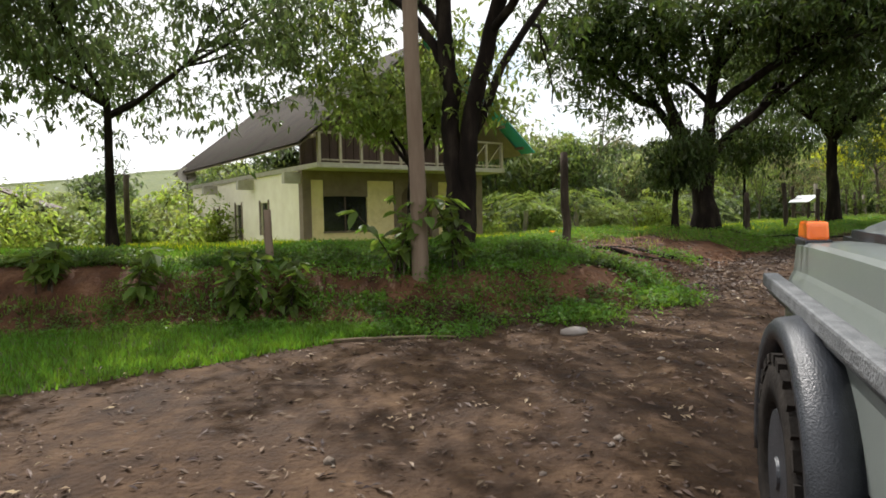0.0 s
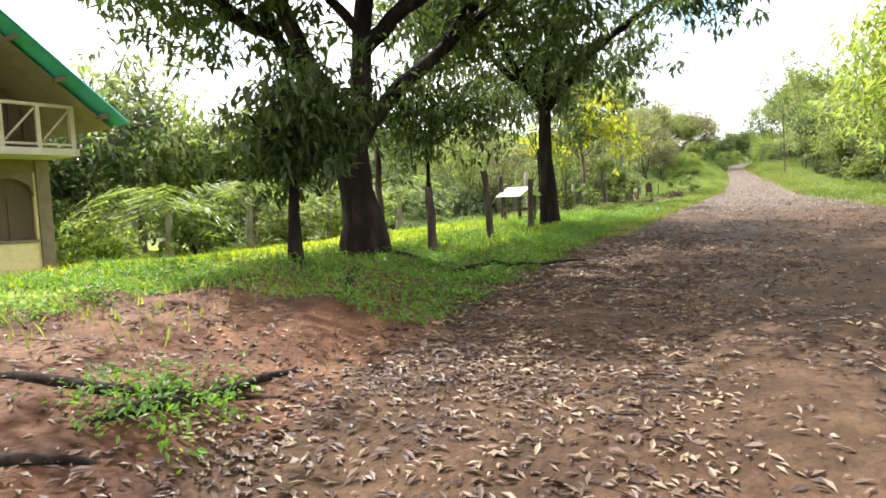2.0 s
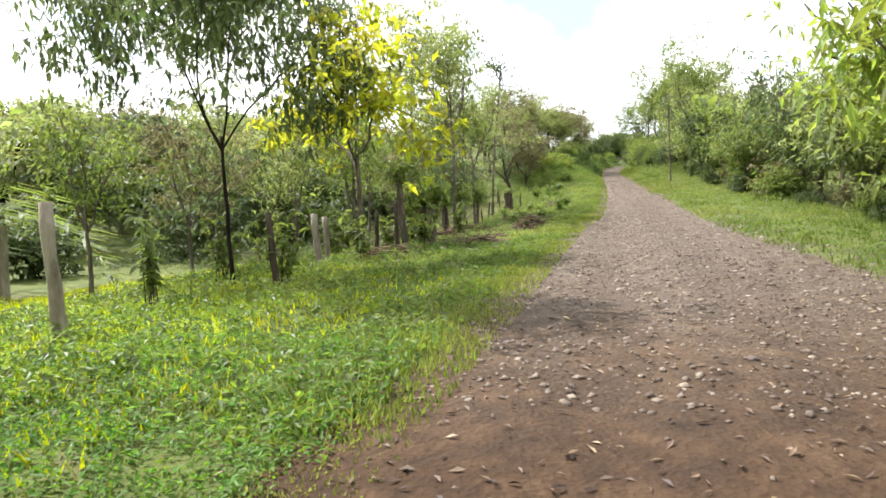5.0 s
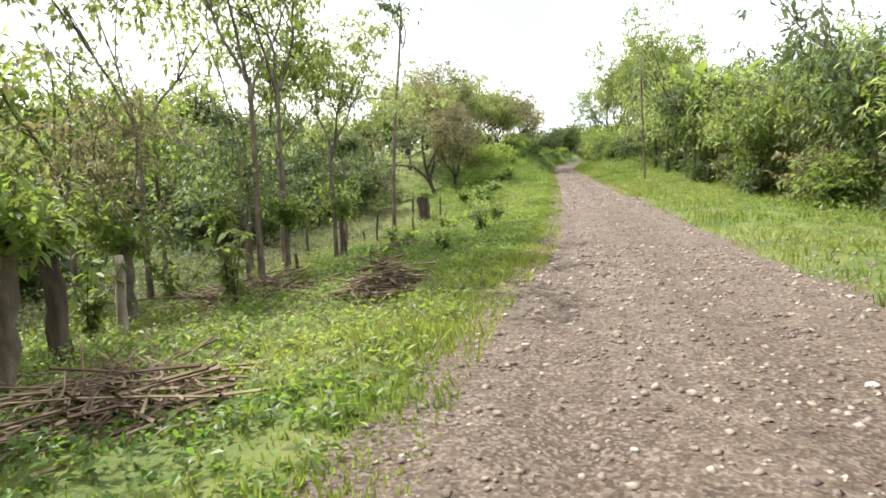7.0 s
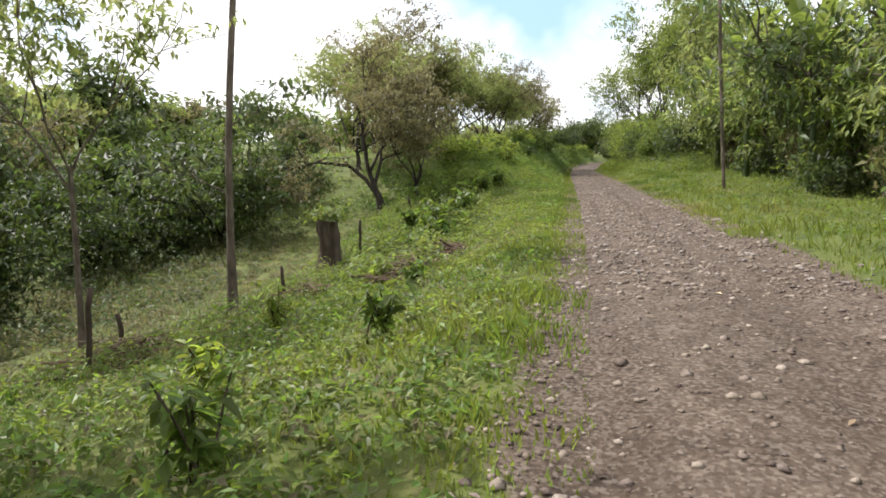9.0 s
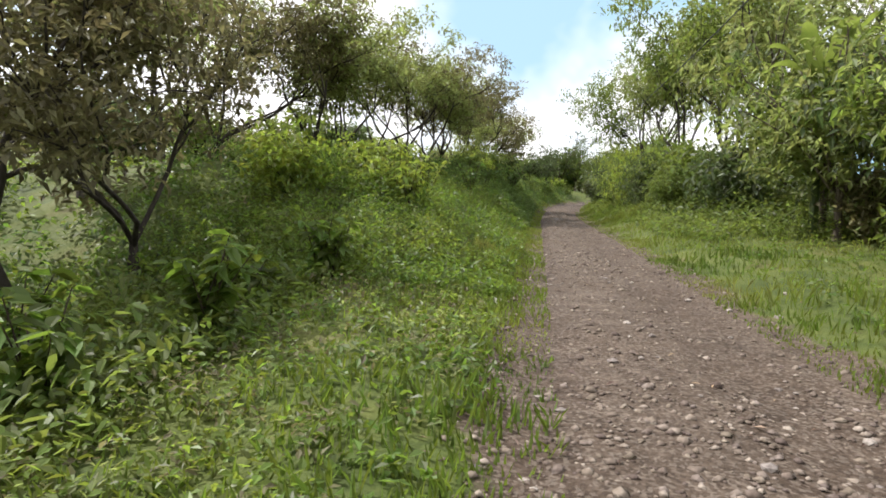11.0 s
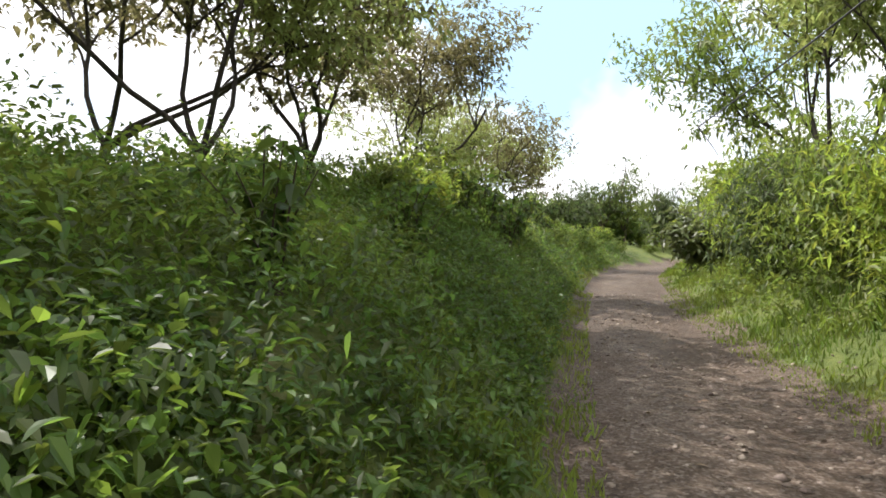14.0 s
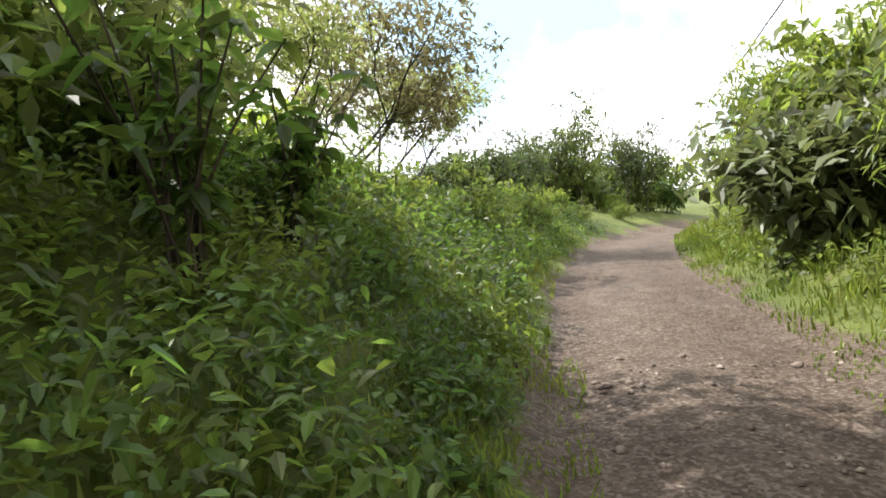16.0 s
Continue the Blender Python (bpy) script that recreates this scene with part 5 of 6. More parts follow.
# ---- the car ----
def car():
    c = new("off_road_car")
    # X ahead, Y to the left, Z up from the ground
    for sg in (1, -1):
        # wing: upper side falls to a ridge, then flares out to the rail
        sec = [(0.52, 1.255), (0.735, 1.25), (0.755, 1.235), (0.765, 1.12), (0.775, 1.10), (0.80, 1.04), (0.80, 0.62), (0.52, 0.62)]
        bm = bmesh.new()
        rows = []
        for X, drop, tuck in ((1.74, 0.0, 0.0), (2.3, 0.004, 0.0), (3.0, 0.018, 0.005), (3.40, 0.035, 0.012), (3.52, 0.05, 0.03), (3.575, 0.085, 0.055)):
            rows.append([bm.verts.new((X, sg * (y - tuck), (z - drop if z > 1.0 else z))) for y, z in sec])
        for a, b in zip(rows, rows[1:]):
            for i in range(len(sec) - 1):
                bm.faces.new((a[i], b[i], b[i + 1], a[i + 1]))
        bm.faces.new(rows[0])
        bm.faces.new(rows[-1][::-1])
        bmesh.ops.recalc_face_normals(bm, faces=bm.faces[:])
        part("wing", bm, M_CAR_SHADED, c, "front wing, shade put into its grey-green paint")
        part("rub_rail", boxes((-1.2, 3.57, min(sg * 0.795, sg * 0.865), max(sg * 0.795, sg * 0.865), 0.985, 1.05), bevel=0.012), M_CAR_RAIL, c, "scuffed grey rail along the side")
        part("rail_strip", boxes((-1.2, 3.55, min(sg * 0.80, sg * 0.845), max(sg * 0.80, sg * 0.845), 0.955, 0.983), bevel=0.006), M_CAR_TRIM, c)
        # wheel arch flares
        for cx in (2.55, 0.05 - 0.35):
            bm = bmesh.new()
            steps = 22
            rr = []
            for k in range(steps + 1):
                a = radians(-14 + 208 * k / steps)
                ca, sa = math.cos(a), math.sin(a)
                ring_ = []
                for rad_, off in ((0.50, 0.80), (0.555, 0.80), (0.575, 0.86), (0.565, 0.925), (0.54, 0.95), (0.485, 0.945), (0.475, 0.90)):
                    ring_.append(bm.verts.new((cx + ca * rad_ * 1.08, sg * off, 0.43 + sa * rad_ * (1.0 if sa > 0 else 0.9))))
                rr.append(ring_)
            for p, q in zip(rr, rr[1:]):
                for i in range(7):
                    j = (i + 1) % 7
                    bm.faces.new((p[i], q[i], q[j], p[j]))
            bm.faces.new(rr[0])
            bm.faces.new(rr[-1][::-1])
            bmesh.ops.recalc_face_normals(bm, faces=bm.faces[:])
            part("wheel_flare", bm, M_CAR_TRIM, c, "black plastic wheel arch flare", True)
            # wheel
            bm = bmesh.new()
            secw = [(0.26, 0.71), (0.36, 0.70), (0.405, 0.715), (0.42, 0.745), (0.42, 0.915), (0.405, 0.945), (0.36, 0.96), (0.26, 0.95)]
            seg = 36
            rows = [[bm.verts.new((cx + r_ * math.cos(2 * math.pi * k / seg), sg * y_, 0.425 + r_ * math.sin(2 * math.pi * k / seg))) for r_, y_ in secw] for k in range(seg)]
            for k in range(seg):
                p, q = rows[k], rows[(k + 1) % seg]
                for i in range(len(secw)):
                    j = (i + 1) % len(secw)
                    bm.faces.new((p[i], q[i], q[j], p[j]))
            bmesh.ops.recalc_face_normals(bm, faces=bm.faces[:])
            wheel = part("wheel", bm, M_TYRE, c, "dusty black mud tyre on a steel rim", True)
            bm = bmesh.new()
            for k in range(26):
                for row, (ya, yb, ra) in enumerate(((0.715, 0.775, 0.425), (0.79, 0.865, 0.43), (0.885, 0.955, 0.422))):
                    ang = 2 * math.pi * (k + 0.5 * (row == 1)) / 26
                    m = Matrix.Translation((cx, 0, 0.425)) @ Matrix.Rotation(-ang, 4, "Y")
                    lo, hi = sorted((sg * ya, sg * yb))
                    box(bm, ra - 0.02, ra + 0.014, lo, hi, -0.032, 0.032, m)
            part("tread", bm, M_TYRE, wheel)
            bm = bmesh.new()
            bmesh.ops.create_cone(bm, cap_ends=True, segments=28, radius1=0.262, radius2=0.23, depth=0.05, matrix=pose(cx, sg * 0.915, 0.425, -90 * sg))
            bmesh.ops.create_cone(bm, cap_ends=True, segments=18, radius1=0.08, radius2=0.055, depth=0.04, matrix=pose(cx, sg * 0.93, 0.425, -90 * sg))
            part("rim", bm, M_CAR_TRIM, wheel, "dark steel rim")
        # marker lamp on the wing
        mk = part("marker_base", boxes((3.22, 3.47, min(sg * 0.63, sg * 0.74), max(sg * 0.63, sg * 0.74), 1.20, 1.235), bevel=0.008), M_CAR_TRIM, c)
        part("marker_lens", prism([(3.235, 1.235), (3.455, 1.235), (3.43, 1.305), (3.405, 1.315), (3.27, 1.315), (3.255, 1.305)], min(sg * 0.64, sg * 0.73), max(sg * 0.64, sg * 0.73), "y", 0.012), M_AMBER, mk, "amber marker lamp lens")
        part("side_lamp", boxes((1.42, 1.60, min(sg * 0.80, sg * 0.875), max(sg * 0.80, sg * 0.875), 1.065, 1.135), bevel=0.01), M_AMBER, c, "amber side lamp")
        # door and rear side panels, with a dark gap behind the wing
        part("door", boxes((0.62, 1.715, min(sg * 0.70, sg * 0.785), max(sg * 0.70, sg * 0.785), 0.55, 1.27), bevel=0.02), M_CAR_SHADED, c, "door, shade put into its grey-green paint")
        part("rear_side", boxes((-1.35, 0.60, min(sg * 0.70, sg * 0.785), max(sg * 0.70, sg * 0.785), 0.55, 1.27), bevel=0.02), M_CAR_SHADED, c)
        for a, b in ((0.66, 1.58), (-1.25, 0.56)):
            part("side_glass", boxes((a, b, min(sg * 0.715, sg * 0.735), max(sg * 0.715, sg * 0.735), 1.27, 1.78)), M_CAR_GLASS, c, "dark side window")
        for x in (1.62, 0.58, -1.3):
            part("pillar", boxes((x - 0.045, x + 0.045, min(sg * 0.70, sg * 0.755), max(sg * 0.70, sg * 0.755), 1.25, 1.80), bevel=0.01), M_CAR_SHADED, c)
    # bonnet with a rolled front edge, higher than the wings
    sec = [(-0.515, 1.28), (-0.50, 1.335), (-0.44, 1.36), (-0.2, 1.385), (0, 1.39), (0.2, 1.385), (0.44, 1.36), (0.50, 1.335), (0.515, 1.28)]
    bm = bmesh.new()
    rows = []
    for X, drop, sq in ((1.74, 0.0, 1), (2.6, 0.01, 1), (3.05, 0.025, 1), (3.25, 0.045, 0.99), (3.36, 0.08, 0.97), (3.40, 0.13, 0.94)):
        rows.append([bm.verts.new((X, y * sq, max(z - drop * (1 if z > 1.3 else 0.3), 1.2))) for y, z in sec])
    for a, b in zip(rows, rows[1:]):
        for i in range(len(sec) - 1):
            bm.faces.new((a[i], b[i], b[i + 1], a[i + 1]))
    bm.faces.new(rows[0])
    bm.faces.new(rows[-1][::-1])
    bmesh.ops.recalc_face_normals(bm, faces=bm.faces[:])
    part("bonnet", bm, M_CAR_SHADED, c, "raised bonnet, shade put into its grey-green paint", True)
    part("bonnet_seal", boxes((1.74, 3.38, -0.525, 0.525, 1.235, 1.272)), M_CAR_TRIM, c)
    part("engine_bay", boxes((1.72, 3.5, -0.53, 0.53, 0.6, 1.235)), M_CAR_TRIM, c)
    part("grille", boxes((3.5, 3.56, -0.53, 0.53, 0.72, 1.17), bevel=0.01), M_CAR_TRIM, c, "black front grille")
    part("bumper", boxes((3.56, 3.72, -0.80, 0.80, 0.52, 0.68), bevel=0.03), M_CAR_TRIM, c, "black front bumper")
    part("chassis", boxes((-1.3, 3.45, -0.45, 0.45, 0.40, 0.56)), M_CAR_TRIM, c)
    part("windscreen", prism([(1.62, 1.27), (1.40, 1.80), (1.37, 1.79), (1.58, 1.27)], -0.68, 0.68), M_CAR_GLASS, c, "dark windscreen")
    part("roof", boxes((-1.35, 1.45, -0.74, 0.74, 1.79, 1.86), bevel=0.025), M_CAR_SHADED, c, "car roof, shade put into its grey-green paint")
    part("tail_panel", boxes((-1.40, -1.35, -0.74, 0.74, 0.55, 1.80), bevel=0.01), M_CAR_SHADED, c)
    yaw, pitch = -21.94 + 90, -1.44
    m = pose(0.03, -0.10, 1.57) @ pose(0, 0, 0, 0, pitch, yaw) @ Matrix.Translation((0, -1.32, -1.45))
    c.matrix_basis = m
    return tagged(c, "off-road car, shade put into its grey-green paint, with black flares and amber marker lamps", "car")


car()


# ---- ground cover ----
def scatter(rng, n, s0, s1, d0, d1, right=False, power=1.0):
    """Places along one edge of the road: x, y, z, distance beyond the edge and run."""
    s = rng.uniform(s0, s1, n)
    d = d0 + (d1 - d0) * rng.uniform(0, 1, n) ** power
    edge_ = np.interp(s, *(RIGHT_EDGE if right else LEFT_EDGE))
    u = -(edge_ + d) if right else edge_ + d
    i = np.clip(np.searchsorted(RUN, s), 0, len(RUN) - 1)
    p = LINE[i, :2] + TAN[i] * (s - RUN[i])[:, None] + np.stack([-TAN[i, 1], TAN[i, 0]], 1) * u[:, None]
    z, l, r, _ = land(p)
    keep = (r if right else l) > -0.45
    return np.column_stack([p, z])[keep], d[keep], s[keep]


def blades(rng, at, length, width):
    n = len(at)
    az = rng.uniform(0, 2 * np.pi, n)
    bend = np.abs(rng.normal(0.35, 0.25, n)) * length
    side = np.stack([-np.sin(az), np.cos(az), np.zeros(n)], 1) * (width * rng.uniform(0.6, 1.3, n))[:, None]
    out = np.stack([np.cos(az), np.sin(az), np.zeros(n)], 1) * bend[:, None]
    up = np.array((0, 0, 1.0)) * length[:, None]
    v = np.stack([at - side, at + side, at + side * 0.25 + up * 0.95 + out, at - side * 0.55 + up * 0.55 + out * 0.35], 1)
    return v.reshape(-1, 3), np.arange(4 * n).reshape(n, 4)


rng = np.random.default_rng(21)
sets = []
for n, s0, s1, d0, d1, right, power, tall in ((9000, 15, 27, -0.1, 6, False, 1.3, 0.09), (22000, 26, 48, -0.1, 8, False, 1.4, 0.13), (24000, 46, 76, -0.05, 6, False, 1.4, 0.14), (28000, 18, 92, -0.1, 6.5, True, 1.2, 0.2), (8000, 74, 118, -0.1, 1.0, False, 1.2, 0.2), (9000, 90, 122, -0.1, 1.6, True, 1.2, 0.3), (7000, 20, 48, -0.4, 0.3, False, 1.0, 0.16), (9000, 46, 104, -0.4, 0.3, False, 1.0, 0.2), (6000, 60, 104, -0.35, 0.3, True, 1.0, 0.2), (2600, 40, 72, 6, 16, False, 1.0, 0.2)):
    at, d, s_ = scatter(rng, n, s0, s1, d0, d1, right, power)
    patch = 0.6 + 0.5 * np.sin(0.9 * at[:, 0] + 0.5) * np.sin(1.1 * at[:, 1]) + 0.25 * np.sin(3.1 * at[:, 0] + 2.3 * at[:, 1])
    sets.append((at, tall * rng.uniform(0.5, 1.3, len(at)) * np.clip(patch, 0.35, 1.3) * np.clip(0.5 + d * 1.2, 0.5, 1)))
# the strip at the foot of the bank and the bank's top
n = 26000
q = np.column_stack([rng.uniform(-9, -0.3, n), np.zeros(n)])
q[:, 1] = np.maximum(6.9 + 0.62 * q[:, 0], 4.1) + rng.uniform(0, 1, n) * (bank_line(q[:, 0]) - np.maximum(6.9 + 0.62 * q[:, 0], 4.1) + 0.3)
lawn_sets = [(np.column_stack([q, land(q)[0]]), 0.075 * rng.uniform(0.5, 1.3, n))]
n = 26000
q = np.column_stack([rng.uniform(-12, 4.5, n), np.zeros(n)])
q[:, 1] = bank_line(q[:, 0]) + 0.9 + 5.5 * rng.uniform(0, 1, n) ** 1.6
zz, ll, _, ss = land(q)
ok = ~((ss > 6.2) & (ll < 2.6)) & ~((ss > 9.5) & (ll < 4.0))
lawn_sets.append((np.column_stack([q, zz])[ok], 0.09 * rng.uniform(0.4, 1.3, ok.sum())))
n = 9000
q = np.column_stack([rng.uniform(-6, 14, n), rng.uniform(12, 24, n)])
zz, ll, _, _ = land(q)
ok = ll > 1.5
sets.append((np.column_stack([q, zz])[ok], 0.13 * rng.uniform(0.5, 1.3, ok.sum())))
at = np.concatenate([a for a, _ in lawn_sets])
ln = np.concatenate([b for _, b in lawn_sets])
v, f = blades(rng, at, ln, 0.009 + 0.02 * ln)
tagged(part("lawn_grass", mesh_from("lawn_grass", v, f), M_LAWN_SHADED), "short green lawn grass on the bank and at its foot", "grass", kind="stuff")
at = np.concatenate([a for a, _ in sets])
ln = np.concatenate([b for _, b in sets])
v, f = blades(rng, at, ln, 0.009 + 0.02 * ln)
q = np.column_stack([rng.uniform(-7, 22, 70000), rng.uniform(11.5, 36, 70000)])
zz, ll, _, ss = land(q)
ok = (ll > 1.2) & ~((ss < 17) & (ll < 4.0))
mv, mf = blades(rng, np.column_stack([q, zz])[ok], 0.09 * rng.uniform(0.5, 1.4, ok.sum()), np.full(ok.sum(), 0.014))
tagged(part("meadow_grass", mesh_from("meadow_grass", mv, mf), M_MEADOW_SUNLIT), "short meadow grass coloured bright yellow-green as if sunlit", "grass", kind="stuff")
tagged(part("grass", mesh_from("grass", v, f), M_GRASS), "bright green grass along the verges and on the bank", "grass", kind="stuff")


def herbs(rng, at, hgt, per, size, aspect=0.5, lean=0.15, fold=True):
    """Leafy stems: leaves set up the height of each plant."""
    n = len(at)
    t = rng.uniform(0.12, 1.0, (n, per))
    hh = (hgt * rng.uniform(0.6, 1.25, n))[:, None]
    off = rng.normal(0, 1, (n, per, 3)) * (0.05 + 0.13 * hh[..., None]) * np.array((1, 1, 0.3))
    tip = rng.normal(0, lean, (n, 1, 2)) * hh[..., None]
    p = at[:, None, :] + off
    p[..., 2] += hh * t
    p[..., :2] += tip * t[..., None]
    return (leaf_folds if fold else leaf_quads)(rng, p.reshape(-1, 3), size, aspect, 0.25, 0.45)


def cover(name, seed, label, material, rows, fold=False):
    """rows: number, run from, to, beyond the edge from, to, right?, height near, height far, leaves each, leaf size."""
    g = np.random.default_rng(seed)
    pieces = []
    for n, s0, s1, d0, d1, right, h0, h1, per, size in rows:
        at, d, s_ = scatter(g, n, s0, s1, d0, d1, right)
        hg = h0 + (h1 - h0) * np.clip((d - d0) / (d1 - d0) * 2.0, 0, 1)
        hg *= 0.75 + 0.35 * np.sin(1.3 * at[:, 0] + 0.4) * np.sin(1.7 * at[:, 1]) + 0.2 * np.sin(3.7 * at[:, 0] - 2.9 * at[:, 1])
        pieces.append(herbs(g, at, np.clip(hg, 0.1, 4), per, size, fold=fold))
    v, f = joined(pieces)
    return tagged(part(name, mesh_from(name, v, f), material), label, "undergrowth", kind="stuff")


cover("weeds", 31, "low green weeds along the verge", M_WEED, [(7000, 26, 50, 0.1, 8, False, 0.12, 0.26, 9, 0.085), (6800, 46, 76, 0.15, 6.5, False, 0.13, 0.3, 9, 0.085), (1500, 30, 92, 0.8, 5, True, 0.12, 0.3, 8, 0.09), (900, 50, 70, 9, 20, False, 0.2, 0.35, 4, 0.16), (1700, 70, 88, 5, 20, False, 0.2, 0.35, 4, 0.16)])
cover("weeds", 39, "pale olive weeds mixed into the verge", M_LEAF_PALE, [(1700, 40, 73, 0.3, 6.0, False, 0.1, 0.26, 9, 0.07)])
cover("weeds", 40, "dry brownish weeds mixed into the verge", M_LEAF_BROWN, [(2300, 40, 73, 0.4, 7.0, False, 0.1, 0.3, 9, 0.07), (3200, 44, 68, 6.5, 14, False, 0.2, 0.5, 11, 0.085)])
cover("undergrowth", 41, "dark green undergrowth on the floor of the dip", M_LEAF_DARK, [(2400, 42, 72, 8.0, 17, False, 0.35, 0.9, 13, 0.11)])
cover("lawn_weeds", 37, "low green herbs of the lawn, coloured as in shade", M_LAWN_SHADED, [(8000, 2.5, 8.2, 1.1, 5.5, False, 0.05, 0.1, 7, 0.048), (2600, 7.5, 14, 2.8, 5.0, False, 0.04, 0.09, 7, 0.048), (900, 2.5, 8, 0.75, 1.2, False, 0.04, 0.1, 9, 0.045), (6500, 13, 29, 0.1, 3.2, False, 0.05, 0.1, 8, 0.05), (1500, 13, 29, 3.2, 6.5, False, 0.04, 0.08, 7, 0.045)])
# leaf colour carries the light: shaded from run 87, sunlit before it
cover("undergrowth", 32, "dense tangled undergrowth on the steep bank, shade put into its green", M_SHADED_THICKET, [(4000, 87, 104, 0.1, 4.0, False, 0.3, 0.8, 19, 0.078)], True)
cover("undergrowth", 35, "dense green weeds on the bank, coloured lighter as if sunlit", M_WEED, [(3900, 73, 89, 0.15, 5.5, False, 0.3, 0.7, 18, 0.074)], True)
cover("undergrowth", 34, "dense green undergrowth along the road's far end", M_SHADED_THICKET, [(1500, 72, 100, 4.5, 8, False, 0.4, 0.7, 10, 0.13), (1800, 103, 122, 0.2, 5, False, 0.4, 0.9, 11, 0.12)])
cover("undergrowth", 38, "band of lush green plants below the road's shoulder", M_LEAF, [(1300, 61, 75, 2.3, 4.8, False, 0.3, 0.6, 12, 0.12)], True)
cover("undergrowth", 33, "dense tangled green undergrowth on the shaded bank", M_LEAF, [(1600, 82, 96, 1.0, 6, True, 0.3, 0.9, 9, 0.13), (2200, 95, 122, 0.6, 6, True, 0.35, 1.0, 9, 0.12)])


g = np.random.default_rng(36)
q = np.column_stack([g.uniform(-11, 3.4, 3000), np.zeros(3000)])
q[:, 1] = bank_line(q[:, 0]) + np.where(g.uniform(0, 1, 3000) < 0.8, g.uniform(0.85, 1.3, 3000), g.uniform(-0.1, 0.2, 3000))
v, f = herbs(g, np.column_stack([q, land(q)[0]]), np.full(3000, 0.12) * g.uniform(0.4, 1.6, 3000), 12, 0.062, fold=False)
tagged(part("weeds", mesh_from("weeds", v, f), M_SHADED_THICKET), "dark weeds hanging over the edge of the earth bank", "undergrowth", kind="stuff")


def clump(name, x, y, radius, n, hgt, size, material, label, seed):
    """A single low clump of weeds."""
    g = np.random.default_rng(seed)
    q = np.array((x, y)) + g.normal(0, radius * 0.5, (n, 2))
    z = land(q)[0]
    v, f = herbs(g, np.column_stack([q - (x, y), z - height(x, y)]), np.full(n, hgt), 9, size)
    ob = part(name, mesh_from(name, v, f), material)
    ob.matrix_basis = pose(x, y, height(x, y))
    return tagged(ob, label, "weeds", "weed clumps at the earth bank", "stuff")


for k, (x, y, r, n) in enumerate(((3.15, 7.9, 0.55, 120), (2.0, 7.3, 0.5, 90), (3.4, 8.75, 0.4, 70), (1.8, 7.05, 0.4, 60), (0.0, 6.9, 0.4, 50), (2.1, 9.4, 0.9, 120), (4.6, 10.9, 0.5, 40))):
    clump("weed_clump", x, y, r, n * 2, 0.16, 0.05, M_LAWN_SHADED, "low green weed clump on the red earth", 60 + k)


def sapling(x, y, hgt, stems, leaf, label, seed, material=M_WEED):
    """Bare thin stems with large leaves in whorls."""
    g = np.random.default_rng(seed)
    base = new("sapling")
    at = []
    for _ in range(stems):
        top = g.normal(0, 0.28, 2) * hgt
        z = np.linspace(-0.05, hgt * g.uniform(0.65, 1.1), 6)
        t = np.clip(z / hgt, 0, 2)
        p = np.stack([g.normal(0, 0.06) + top[0] * t ** 1.5, g.normal(0, 0.06) + top[1] * t ** 1.5, z], 1)
        v, f = tube(p, np.linspace(0.012, 0.005, 6), 5)
        part("stem", mesh_from("stem", v, f, True), M_POST, base)
        for q in p[2:]:
            at += [q + g.normal(0, 0.02, 3) for _ in range(5)]
    v, f = leaf_folds(g, np.array(at), leaf, 0.5, 0.3, 0.35)
    tagged(part("foliage", mesh_from("foliage", v, f), material, base), kind="stuff")
    base.matrix_basis = pose(x, y, height(x, y))
    return tagged(base, label, "sapling", "saplings at the foot of the bank")


for k, (x, y, hh, n) in enumerate(((-2.2, 7.75, 0.85, 7), (-1.5, 7.7, 0.75, 5), (-0.1, 7.6, 0.9, 7), (-4.6, 8.2, 0.55, 5), (-3.4, 8.0, 0.6, 4), (0.6, 7.5, 0.8, 5), (-6.2, 8.4, 0.6, 5))):
    sapling(x, y, hh, n, 0.2, "broad-leaved green sapling at the foot of the earth bank", 90 + k)
for k, (run, u) in enumerate(((78.4, 3.7), (79.6, 4.2), (81.2, 3.8), (79.6, 5.0), (99.8, 2.9), (101.0, 2.6), (101.6, 3.2), (102.3, 2.6), (100.4, 3.5), (94, 3.0), (90.5, 3.0), (86.5, 3.2))):
    x, y = on_road(run, u)
    # sun put into the leaf colour before run 85, shade after it
    sapling(x, y, 1.0 + 0.15 * (k % 3), 12, 0.16, "broad-leaved green shrub at the road's edge", 120 + k, M_LEAF_YELLOW if run < 85 else M_SHADED_THICKET)
for k, (run, u) in enumerate(((63.5, 4.6), (64.6, 4.2), (66, 4.4), (67.4, 4.0), (68.8, 4.3), (70.4, 3.9), (71.8, 4.2), (73.0, 3.6), (69.6, 5.2), (67, 5.4))):
    x, y = on_road(run, u)
    sapling(x, y, 0.7 + 0.12 * (k % 3), 10, 0.19, "low leafy green shrub on the road's shoulder", 300 + k, M_WEED)
for k, (run, u) in enumerate(((49.5, 3.4), (51.0, 4.6), (52.3, 3.0), (54.0, 4.0), (55.2, 2.8), (57.0, 4.8), (58.4, 3.3), (60.2, 4.4), (46.8, 4.2), (44.6, 3.6), (53.2, 5.6))):
    x, y = on_road(run, u)
    sapling(x, y, 0.42 + 0.1 * (k % 3), 7, 0.13, "knee-high leafy green weed on the verge", 330 + k, (M_WEED, M_LEAF_YELLOW)[k % 2])
